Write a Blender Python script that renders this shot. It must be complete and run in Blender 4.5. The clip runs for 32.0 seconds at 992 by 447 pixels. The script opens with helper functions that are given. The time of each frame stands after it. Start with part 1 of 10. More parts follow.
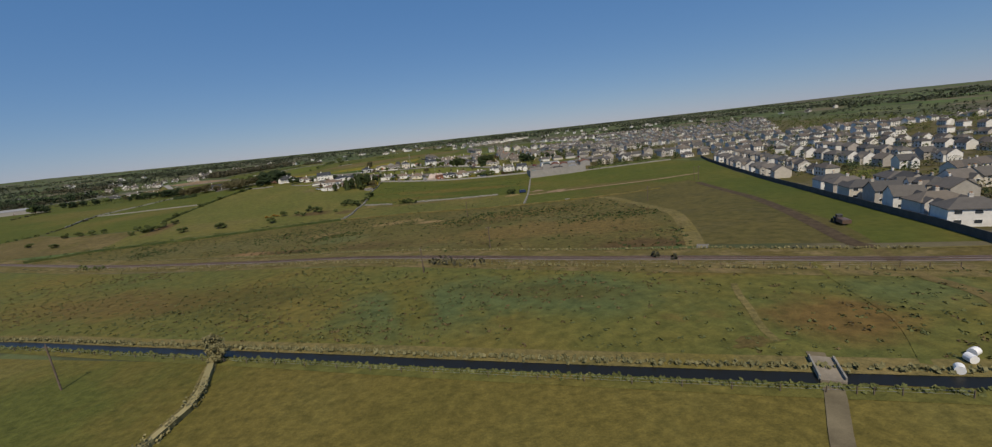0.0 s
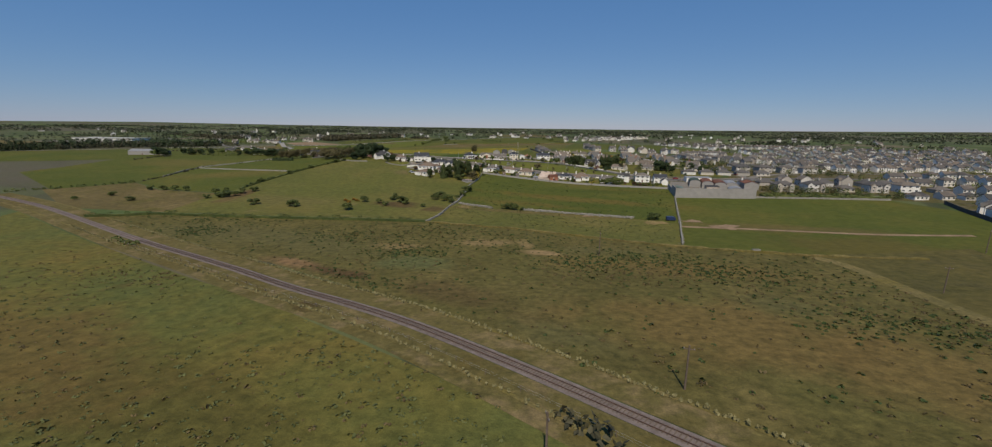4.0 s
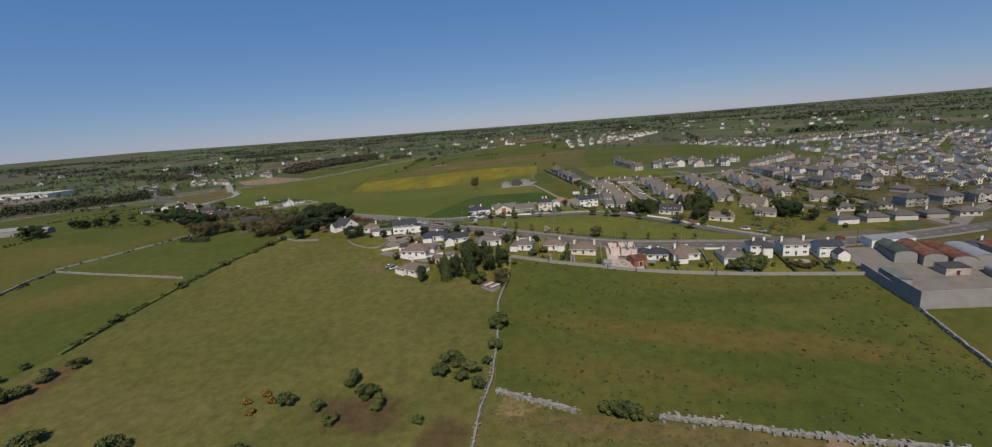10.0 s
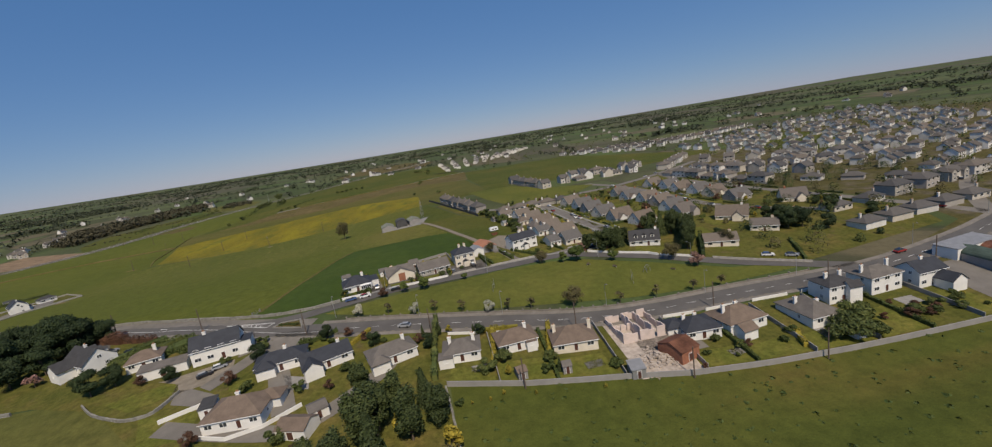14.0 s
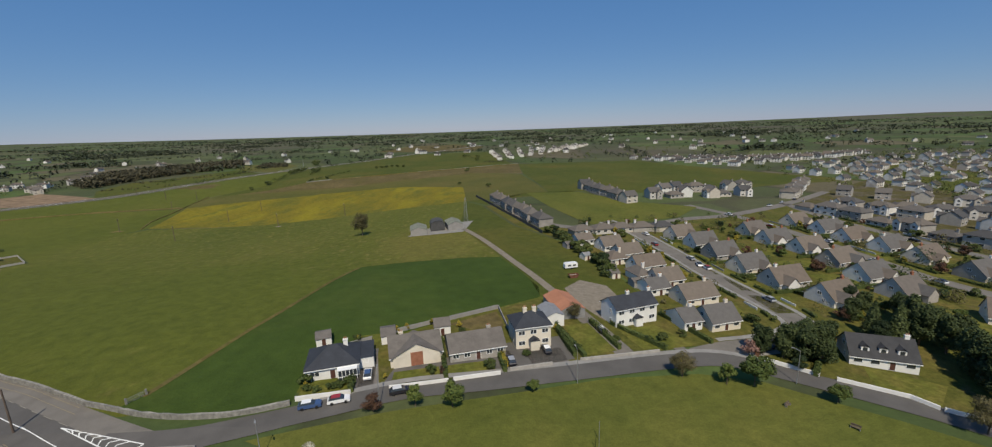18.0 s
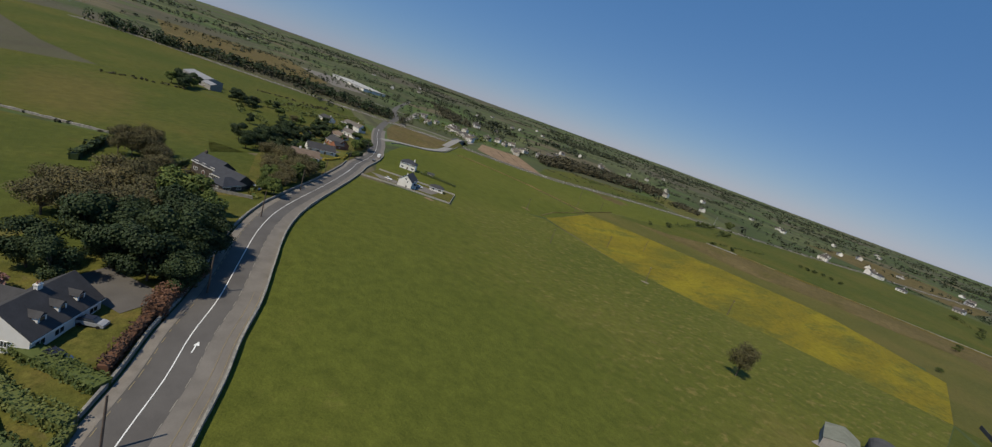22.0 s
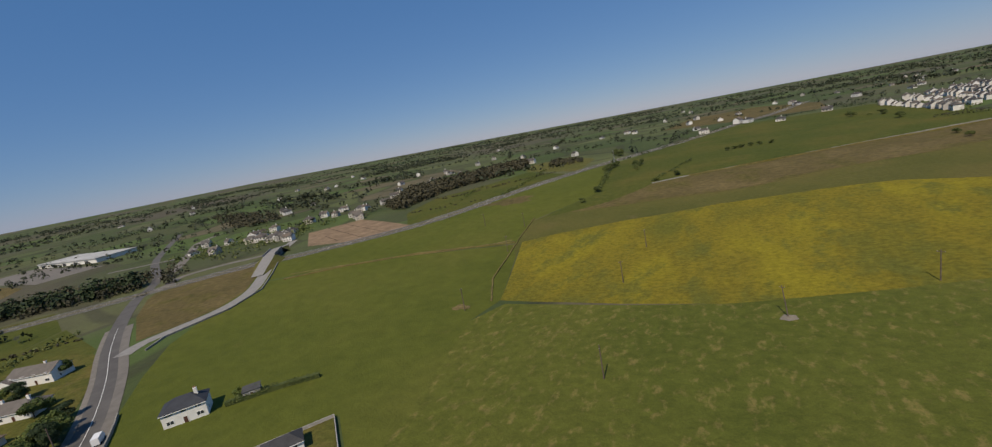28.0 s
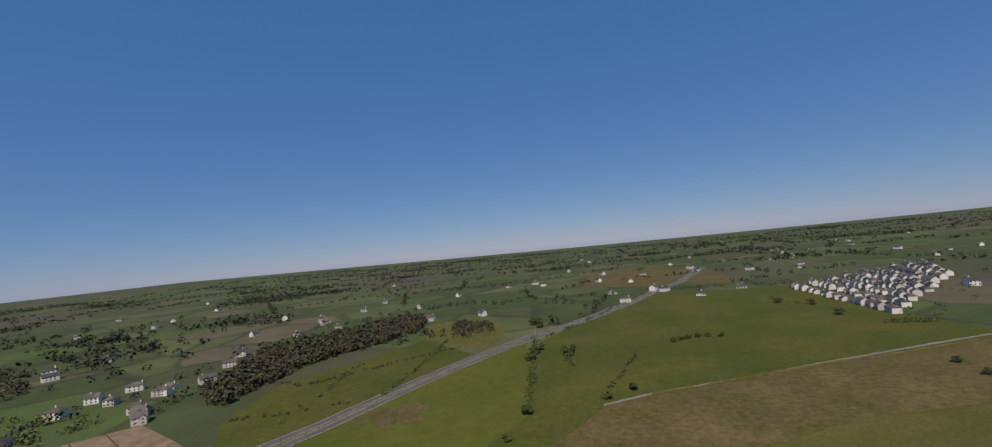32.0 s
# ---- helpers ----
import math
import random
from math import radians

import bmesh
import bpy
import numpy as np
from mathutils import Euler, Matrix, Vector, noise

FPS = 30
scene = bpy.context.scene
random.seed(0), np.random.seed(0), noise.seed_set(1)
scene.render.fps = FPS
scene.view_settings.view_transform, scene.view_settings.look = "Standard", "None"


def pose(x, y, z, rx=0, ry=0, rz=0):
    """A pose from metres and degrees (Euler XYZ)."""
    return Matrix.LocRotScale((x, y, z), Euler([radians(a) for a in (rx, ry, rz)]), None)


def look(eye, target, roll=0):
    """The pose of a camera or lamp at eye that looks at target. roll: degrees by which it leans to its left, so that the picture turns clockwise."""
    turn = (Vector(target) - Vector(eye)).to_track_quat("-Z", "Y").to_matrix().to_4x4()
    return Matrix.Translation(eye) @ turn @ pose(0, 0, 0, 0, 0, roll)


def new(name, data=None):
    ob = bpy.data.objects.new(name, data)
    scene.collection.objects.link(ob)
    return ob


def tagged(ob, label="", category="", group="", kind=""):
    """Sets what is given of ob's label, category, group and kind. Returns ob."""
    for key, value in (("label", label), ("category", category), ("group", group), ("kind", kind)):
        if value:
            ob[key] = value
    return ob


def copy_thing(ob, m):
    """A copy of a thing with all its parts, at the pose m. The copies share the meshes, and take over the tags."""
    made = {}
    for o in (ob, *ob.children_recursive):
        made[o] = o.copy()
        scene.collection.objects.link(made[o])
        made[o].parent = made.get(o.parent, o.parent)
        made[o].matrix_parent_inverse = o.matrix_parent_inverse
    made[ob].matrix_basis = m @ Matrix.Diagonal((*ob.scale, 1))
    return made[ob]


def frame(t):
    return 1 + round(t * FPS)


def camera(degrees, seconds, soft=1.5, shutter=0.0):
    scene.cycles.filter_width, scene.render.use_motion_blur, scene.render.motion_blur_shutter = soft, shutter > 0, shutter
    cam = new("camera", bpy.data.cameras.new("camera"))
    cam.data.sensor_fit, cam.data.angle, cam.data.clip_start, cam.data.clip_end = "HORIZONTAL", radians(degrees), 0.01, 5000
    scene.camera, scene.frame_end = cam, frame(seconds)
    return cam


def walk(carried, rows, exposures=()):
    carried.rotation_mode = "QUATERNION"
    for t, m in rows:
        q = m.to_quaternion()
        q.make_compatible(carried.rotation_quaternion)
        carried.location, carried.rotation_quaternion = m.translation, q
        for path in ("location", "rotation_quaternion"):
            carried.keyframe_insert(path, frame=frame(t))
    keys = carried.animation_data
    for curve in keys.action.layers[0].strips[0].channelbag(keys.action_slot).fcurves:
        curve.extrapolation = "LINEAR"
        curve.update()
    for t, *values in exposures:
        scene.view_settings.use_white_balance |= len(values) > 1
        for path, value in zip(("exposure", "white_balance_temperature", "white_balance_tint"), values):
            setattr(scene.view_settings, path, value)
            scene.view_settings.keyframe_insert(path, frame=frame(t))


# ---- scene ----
cam = camera(97.0, 32.0, 1.2)
ROWS = [
    (0.0, 0.00, 0.00, 38.26, -1.33, -11.52, 5.88),
    (0.5, -1.50, 10.16, 38.53, -1.32, -11.68, 6.19),
    (1.0, -2.84, 20.01, 38.47, -1.02, -11.78, 5.63),
    (1.5, -4.64, 29.58, 38.92, 1.31, -12.13, 3.24),
    (2.0, -6.42, 38.74, 38.79, 7.97, -12.53, -2.11),
    (2.5, -8.45, 48.54, 39.64, 13.10, -13.33, -5.19),
    (4.5, -26.28, 101.43, 42.25, 12.01, -11.62, -0.12),
    (5.0, -31.80, 116.71, 45.22, 11.65, -10.58, -0.67),
    (5.5, -37.18, 130.65, 47.89, 11.71, -10.29, -0.03),
    (6.0, -42.19, 144.47, 50.26, 11.13, -9.47, 0.45),
    (6.5, -46.87, 157.95, 53.12, 11.31, -9.20, 0.49),
    (7.0, -51.39, 170.78, 55.63, 11.50, -9.18, 0.44),
    (7.5, -56.22, 184.53, 58.73, 11.69, -9.02, 0.18),
    (8.0, -61.23, 198.21, 61.59, 10.99, -8.76, 1.47),
    (8.5, -66.05, 211.80, 64.63, 11.09, -8.52, 1.43),
    (9.0, -70.86, 225.00, 67.31, 10.79, -8.89, 1.97),
    (9.5, -75.35, 236.72, 68.72, 10.44, -11.91, 2.92),
    (10.0, -79.64, 247.59, 69.27, 9.93, -12.76, 4.31),
    (10.5, -84.18, 259.55, 68.85, 8.92, -12.84, 5.21),
    (11.0, -88.86, 272.19, 67.36, 7.65, -12.54, 5.64),
    (11.5, -93.12, 286.09, 66.53, 5.48, -12.42, 6.50),
    (12.0, -97.11, 300.03, 65.54, 2.41, -12.07, 8.22),
    (12.5, -100.88, 314.47, 65.05, -1.50, -11.84, 9.73),
    (13.0, -103.69, 329.21, 64.67, -4.84, -11.75, 10.22),
    (13.5, -105.52, 343.97, 63.56, -8.00, -11.44, 10.70),
    (14.0, -106.94, 356.82, 63.32, -8.19, -11.51, 8.98),
    (14.5, -107.74, 368.45, 64.05, -5.59, -11.97, 6.82),
    (16.5, -109.31, 414.70, 62.57, -4.27, -12.03, 5.86),
    (17.0, -110.08, 425.74, 62.27, -3.89, -12.07, 5.09),
    (17.5, -111.13, 436.62, 62.01, -3.38, -12.05, 3.87),
    (18.0, -112.19, 447.33, 62.17, -1.54, -12.27, 1.97),
    (18.5, -113.24, 457.59, 62.74, 0.76, -12.36, 0.33),
    (19.0, -113.77, 466.65, 63.90, 5.41, -13.11, -3.26),
    (19.5, -114.10, 473.76, 65.02, 16.36, -14.09, -9.85),
    (20.0, -116.33, 481.93, 66.51, 27.47, -15.04, -15.93),
    (20.5, -120.74, 491.18, 67.34, 37.24, -15.62, -19.97),
    (21.0, -127.25, 500.70, 67.30, 43.17, -15.57, -20.47),
    (21.5, -135.60, 509.95, 67.07, 48.30, -15.60, -20.46),
    (22.0, -144.75, 518.55, 66.69, 51.89, -15.31, -19.16),
    (22.5, -155.33, 525.97, 66.18, 53.22, -14.92, -16.51),
    (23.0, -166.05, 533.62, 66.64, 49.47, -14.30, -9.83),
    (23.5, -176.73, 540.91, 66.96, 46.89, -14.05, -5.22),
    (24.0, -187.19, 548.04, 66.73, 44.92, -13.75, -1.86),
    (24.5, -198.00, 554.89, 65.86, 43.75, -13.39, -0.02),
    (26.5, -250.46, 588.30, 65.60, 38.01, -13.00, 6.26),
    (27.0, -261.87, 597.83, 64.88, 34.76, -12.77, 8.15),
    (27.5, -271.80, 610.40, 64.89, 30.81, -12.61, 10.31),
    (28.0, -281.10, 624.32, 65.70, 26.58, -11.33, 10.68),
    (28.5, -289.43, 639.89, 67.72, 23.06, -7.74, 10.92),
    (29.0, -296.73, 656.36, 70.85, 20.91, -4.07, 9.25),
    (29.5, -303.16, 672.71, 74.76, 19.27, -1.18, 7.56),
    (30.0, -308.96, 688.17, 79.12, 18.32, 0.85, 6.45),
    (30.5, -314.37, 702.64, 83.72, 16.63, 1.22, 6.46),
    (31.0, -319.59, 716.52, 88.42, 15.67, 1.48, 5.54),
    (31.5, -323.44, 728.78, 93.17, 14.41, 2.03, 5.84),
    (32.0, -326.98, 740.80, 97.79, 13.64, 3.32, 5.55),
]
walk(cam, [(t, pose(x, y, z, 90 + pitch, roll, yaw)) for t, x, y, z, yaw, pitch, roll in ROWS], [(0, 0.05, 7100, 10), (6, 0.05, 6900, 10), (9, 0.06, 6850, 12), (12, 0.04, 7000, 13), (14, 0.02, 7050, 13), (17, 0.09, 6800, 9), (20.5, 0.1, 6800, 8), (22, 0.04, 6900, 9), (24, 0.03, 7000, 11), (28, 0.01, 7050, 12), (30.5, -0.06, 6800, 13), (32, -0.06, 6750, 14)])

# ---- light ----
SUN_EL, SUN_AZ = 52.0, 173.0          # azimuth clockwise from +y
world = bpy.data.worlds.new("sky")
scene.world = world
world.use_nodes = True
wn = world.node_tree
bg = wn.nodes["Background"]
sky = wn.nodes.new("ShaderNodeTexSky")
sky.sky_type = "NISHITA"
sky.sun_disc = False
sky.sun_elevation = radians(SUN_EL)
sky.sun_rotation = radians(SUN_AZ)
sky.altitude = 300
sky.air_density, sky.dust_density, sky.ozone_density = 1.0, 0.0, 4.5
tint = wn.nodes.new("ShaderNodeMix")
tint.data_type, tint.blend_type = "RGBA", "MULTIPLY"
tint.inputs[0].default_value = 1.0
tint.inputs[7].default_value = (0.62, 0.58, 0.55, 1)
wn.links.new(sky.outputs[0], tint.inputs[6])
wn.links.new(tint.outputs[2], bg.inputs[0])
bg.inputs[1].default_value = 0.055
deep = wn.nodes.new("ShaderNodeBackground")      # deep clear blue behind the haze
deep.inputs[0].default_value = (0.0185, 0.1, 0.277, 1)
both = wn.nodes.new("ShaderNodeAddShader")
wn.links.new(bg.outputs[0], both.inputs[0])
wn.links.new(deep.outputs[0], both.inputs[1])
wn.links.new(both.outputs[0], wn.nodes["World Output"].inputs[0])
sun = new("sun", bpy.data.lights.new("sun", "SUN"))
sun.data.energy, sun.data.angle, sun.data.color = 3.9, radians(0.6), (1.0, 0.915, 0.77)
_a, _e = radians(SUN_AZ), radians(SUN_EL)
sun.matrix_world = look((0, 0, 300), (-math.sin(_a) * math.cos(_e), -math.cos(_a) * math.cos(_e), 300 - math.sin(_e)))
scene.view_settings.exposure = 0.0

# ---- terrain ----
KNOTS = [(0, -3.1), (80, -3.9), (160, -4.8), (240, -5.6), (320, -5.7), (400, -5.0), (440, -4.1), (480, -2.3), (520, -0.2), (560, 0.2), (600, 0.1), (640, 0.2), (680, 0.4), (720, 0.4), (800, 1.2), (920, 2.9), (1000, 5.6), (1200, 8.9), (1400, 12.7)]
HUMPS_WEST = [(-420, 180, -0.3), (-420, 300, -0.5), (-420, 420, -1.2), (-420, 540, -2.1), (-420, 660, 1.5), (-420, 780, -1.2), (-420, 900, -1.1), (-420, 1020, 0.9), (-300, 60, -0.3), (-300, 180, -1.8), (-300, 300, -2.7), (-300, 540, 4.0), (-300, 660, 2.5), (-300, 780, -5.5), (-300, 900, -3.0), (-300, 1020, 0.5)]
HUMPS_EAST = [(-180, 180, -2.1), (-180, 300, -3.1), (-180, 420, 1.2), (-180, 540, 7.6), (-180, 780, -1.4), (-180, 1020, -0.6), (-60, 60, 1.1), (-60, 300, -1.5), (-60, 420, -1.8), (-60, 540, 1.6), (-60, 660, 1.5), (-60, 780, 6.2), (-60, 900, 4.4), (60, 60, 2.4), (60, 180, 1.3), (60, 300, -3.1), (60, 540, 1.2), (60, 660, 0.9), (60, 780, 1.6), (60, 900, 1.0), (180, 60, 2.0), (180, 180, 1.8), (180, 300, -0.9), (180, 420, 0.6), (180, 540, 0.6)]
KY, KZ = [k[0] for k in KNOTS], [k[1] for k in KNOTS]
HUMPS = HUMPS_WEST + HUMPS_EAST
STEP, NODES = 40, {}


def land(x, y):
    """The land's smooth shape: a slope, low rises and hollows, and distant hills."""
    z = float(np.interp(y, KY, KZ))
    for a, b, h in HUMPS:
        q = ((x - a) ** 2 + (y - b) ** 2) / (2 * 95.0 ** 2)
        if q < 12:
            z += h * math.exp(-q)
    r = math.hypot(x + 150, y - 500)
    if r > 1700:
        z += ((r - 1700) / 3000) ** 1.6 * 24
    return z


def node(i, j):
    if (i, j) not in NODES:
        NODES[(i, j)] = land(i * STEP, j * STEP)
    return NODES[(i, j)]


def gz(x, y):
    """Ground height on the sheet's triangles."""
    i, j = math.floor(x / STEP), math.floor(y / STEP)
    u, v = x / STEP - i, y / STEP - j
    b, d = node(i + 1, j), node(i, j + 1)
    if u + v < 1:
        a = node(i, j)
        return a + (b - a) * u + (d - a) * v
    c = node(i + 1, j + 1)
    return c + (d - c) * (1 - u) + (b - c) * (1 - v)


# ---- materials ----
def mat(name, rough=0.9, spec=0.3):
    m = bpy.data.materials.new(name)
    m.use_nodes = True
    b = m.node_tree.nodes["Principled BSDF"]
    b.inputs["Roughness"].default_value = rough
    b.inputs["Specular IOR Level"].default_value = spec
    return m, m.node_tree, b


def nd(nt, kind, **kw):
    n = nt.nodes.new(kind)
    for k, v in kw.items():
        n.inputs[k].default_value = v
    return n


def pos(nt):
    return nt.nodes.new("ShaderNodeNewGeometry").outputs["Position"]


def noise_at(nt, scale, detail=4, rough=0.55, stretch=None, turn=0):
    p = pos(nt)
    mp = nt.nodes.new("ShaderNodeMapping")
    mp.inputs["Rotation"].default_value = (0, 0, radians(turn))
    mp.inputs["Scale"].default_value = stretch or (1, 1, 1)
    nt.links.new(p, mp.inputs["Vector"])
    n = nd(nt, "ShaderNodeTexNoise", Scale=scale, Detail=detail, Roughness=rough)
    nt.links.new(mp.outputs[0], n.inputs["Vector"])
    return n.outputs[0]


def ramp(nt, fac, stops):
    r = nt.nodes.new("ShaderNodeValToRGB")
    e = r.color_ramp.elements
    while len(e) < len(stops):
        e.new(0.5)
    for el, (p, c) in zip(e, stops):
        el.position, el.color = p, (*c, 1)
    nt.links.new(fac, r.inputs[0])
    return r.outputs[0]


def mix(nt, fac, a, b, kind="MIX"):
    n = nt.nodes.new("ShaderNodeMix")
    n.data_type, n.blend_type = "RGBA", kind
    for i, v in ((0, fac), (6, a), (7, b)):
        if isinstance(v, (int, float)):
            n.inputs[i].default_value = v
        elif isinstance(v, tuple):
            n.inputs[i].default_value = (*v, 1)
        else:
            nt.links.new(v, n.inputs[i])
    return n.outputs[2]


def bump(nt, b, height, strength=0.5, dist=0.1):
    n = nd(nt, "ShaderNodeBump", Strength=strength, Distance=dist)
    nt.links.new(height, n.inputs["Height"])
    nt.links.new(n.outputs[0], b.inputs["Normal"])


def dull(c):
    """Sward colour with its soil and dead blades mixed in."""
    g = 0.3 * c[0] + 0.6 * c[1] + 0.1 * c[2]
    red = 1.4 if c[1] > c[0] * 1.05 else 1.15
    return tuple(0.83 * (k * 0.92 + g * 0.08) * w for k, w in zip(c, (red, 1.0, 0.8)))


def grass(name, low, mid, high, patch=0.02, fine=0.5, stretch=None, turn=0, dry=None, dry_amt=0.5, dry_scale=0.05, spots=(), relief=0.8):
    """Meadow: large patches, tussocks and fine grain; dry: a second colour in its own patches."""
    m, nt, b = mat(name, 0.95, 0.1)
    low, mid, high, dry = dull(low), dull(mid), dull(high), dull(dry) if dry else None
    big = ramp(nt, noise_at(nt, patch, 5, 0.6, stretch, turn), [(0.32, low), (0.5, mid), (0.68, high)])
    if dry:
        f = ramp(nt, noise_at(nt, dry_scale, 6, 0.65, stretch, turn), [(dry_amt, (0, 0, 0)), (dry_amt + 0.14, (1, 1, 1))])
        big = mix(nt, f, big, dry)
    for x, y, rx, ry, ang, col, amount in spots:
        mp = nt.nodes.new("ShaderNodeMapping")
        mp.vector_type = "TEXTURE"
        mp.inputs["Location"].default_value, mp.inputs["Rotation"].default_value, mp.inputs["Scale"].default_value = (x, y, 0), (0, 0, radians(ang)), (rx, ry, 1e4)
        nt.links.new(pos(nt), mp.inputs["Vector"])
        far = nt.nodes.new("ShaderNodeVectorMath")
        far.operation = "LENGTH"
        nt.links.new(mp.outputs[0], far.inputs[0])
        rag = nt.nodes.new("ShaderNodeMath")
        rag.operation = "MULTIPLY_ADD"
        rag.inputs[1].default_value = 1.7
        nt.links.new(noise_at(nt, 0.07, 6, 0.68), rag.inputs[0])
        nt.links.new(far.outputs["Value"], rag.inputs[2])
        half = nt.nodes.new("ShaderNodeMath")
        half.operation = "MULTIPLY"
        half.inputs[1].default_value = 0.5
        nt.links.new(rag.outputs[0], half.inputs[0])
        big = mix(nt, ramp(nt, half.outputs[0], [(0.66, (amount,) * 3), (0.98, (0, 0, 0))]), big, dull(col))
    tus = ramp(nt, noise_at(nt, fine, 4, 0.7), [(0.3, (0.55, 0.58, 0.54)), (0.7, (1.4, 1.36, 1.26))])
    c = mix(nt, relief, big, tus, "MULTIPLY")
    g = noise_at(nt, 3.0, 3, 0.7)
    c = mix(nt, 0.5, c, ramp(nt, g, [(0.3, (0.7, 0.7, 0.7)), (0.7, (1.25, 1.25, 1.25))]), "MULTIPLY")
    nt.links.new(c, b.inputs["Base Color"])
    bump(nt, b, noise_at(nt, 0.8, 5, 0.7), 0.6, 0.5)
    return m


def plain(name, col, rough=0.8, spec=0.3, var=0.25, scale=0.8, metal=0.0, fine=6.0):
    """A surface with stains and grain."""
    m, nt, b = mat(name, rough, spec)
    b.inputs["Metallic"].default_value = metal
    k = ramp(nt, noise_at(nt, scale, 5, 0.6), [(0.3, (1 - var,) * 3), (0.7, (1 + var * 0.6,) * 3)])
    c = mix(nt, 1.0, col, k, "MULTIPLY")
    c = mix(nt, 0.5, c, ramp(nt, noise_at(nt, fine, 3, 0.7), [(0.3, (1 - var,) * 3), (0.7, (1 + var * 0.5,) * 3)]), "MULTIPLY")
    nt.links.new(c, b.inputs["Base Color"])
    bump(nt, b, noise_at(nt, fine, 3, 0.6), 0.25, 0.03)
    return m


def leafy(name, low, high, trans=0.0):
    m, nt, b = mat(name, 0.7, 0.25)
    g = nt.nodes.new("ShaderNodeNewGeometry")
    r = ramp(nt, g.outputs["Random Per Island"], [(0.0, low), (1.0, high)])
    o = nt.nodes.new("ShaderNodeObjectInfo")
    v = ramp(nt, o.outputs["Random"], [(0.0, (0.72, 0.76, 0.7)), (1.0, (1.25, 1.2, 1.1))])
    nt.links.new(mix(nt, 1.0, r, v, "MULTIPLY"), b.inputs["Base Color"])
    return m


def tinted(name, cols, rough=0.8, var=0.15, scale=0.7, spec=0.3):
    """One of several colours by Object Info's Random, with weathering."""
    m, nt, b = mat(name, rough, spec)
    o = nt.nodes.new("ShaderNodeObjectInfo")
    r = nt.nodes.new("ShaderNodeValToRGB")
    r.color_ramp.interpolation = "CONSTANT"
    e = r.color_ramp.elements
    while len(e) < len(cols):
        e.new(0.5)
    for i, (el, c) in enumerate(zip(e, cols)):
        el.position, el.color = i / len(cols), (*c, 1)
    nt.links.new(o.outputs["Random"], r.inputs[0])
    k = ramp(nt, noise_at(nt, scale, 5, 0.65), [(0.3, (1 - var,) * 3), (0.7, (1 + var * 0.6,) * 3)])
    c = mix(nt, 1.0, r.outputs[0], k, "MULTIPLY")
    nt.links.new(c, b.inputs["Base Color"])
    bump(nt, b, noise_at(nt, 4.0, 3, 0.6), 0.2, 0.03)
    return m

# palette of surfaces
M_LAND = None
M_MEADOW = grass("meadow", (0.084, 0.104, 0.03), (0.102, 0.118, 0.036), (0.126, 0.13, 0.046), 0.018, 0.6, dry=(0.17, 0.15, 0.07), dry_amt=0.62,
                 spots=((-95, 62, 36, 40, 20, (0.062, 0.104, 0.028), 0.9),))
WET, BROWN, OLIVE, DIM = (0.062, 0.118, 0.056), (0.13, 0.09, 0.038), (0.112, 0.116, 0.03), (0.062, 0.078, 0.026)
M_RUSHY = grass("rushy_meadow", (0.07, 0.118, 0.042), (0.09, 0.122, 0.038), (0.115, 0.126, 0.04), 0.022, 0.35, dry=(0.115, 0.095, 0.038), dry_amt=0.6, dry_scale=0.04,
                spots=((-20, 104, 26, 20, -15, WET, 0.95), (12, 101, 34, 15, -20, WET, 0.9), (78, 78, 16, 10, -20, WET, 0.8), (-24, 108, 6, 24, 15, OLIVE, 0.85), (-92, 138, 48, 16, -22, DIM, 0.7), (-140, 152, 50, 18, -22, BROWN, 0.6),
                       (58, 72, 14, 12, 30, BROWN, 0.85), (45, 108, 22, 6, -28, BROWN, 0.7), (10, 103, 26, 6, -25, DIM, 0.6)))
TAN, PEAT, RUST, MOSS = (0.2, 0.165, 0.095), (0.085, 0.062, 0.036), (0.142, 0.112, 0.048), (0.08, 0.105, 0.05)
HEATH = (0.085, 0.068, 0.038)
M_MARSH = grass("brown_marsh", (0.08, 0.083, 0.032), (0.1, 0.1, 0.04), (0.126, 0.12, 0.052), 0.05, 0.4, dry=(0.08, 0.104, 0.04), dry_amt=0.5, dry_scale=0.035, relief=0.9,
                spots=((-195, 266, 60, 20, 0, MOSS, 0.8), (-140, 255, 40, 16, -20, MOSS, 0.75), (-85, 237, 16, 12, 0, (0.075, 0.12, 0.058), 0.85), (-15, 270, 22, 8, 0, MOSS, 0.8), (-24, 180, 16, 8, -25, MOSS, 0.8), (33, 214, 12, 10, 0, MOSS, 0.8),
                       (-129, 227, 22, 6, -18, (0.19, 0.135, 0.085), 0.95), (-108, 220, 20, 5, -20, PEAT, 0.95), (-65, 274, 16, 7, 15, TAN, 0.9), (-39, 262, 12, 5, -10, (0.24, 0.19, 0.12), 0.95), (-48, 275, 4, 12, 15, TAN, 0.9), (-100, 260, 14, 6, 0, TAN, 0.7),
                       (10, 192, 40, 22, -10, RUST, 0.75), (45, 178, 22, 22, 0, RUST, 0.7), (10, 250, 50, 14, 0, RUST, 0.6), (48, 136, 24, 10, -25, PEAT, 0.85), (-60, 205, 26, 10, -25, PEAT, 0.5)))
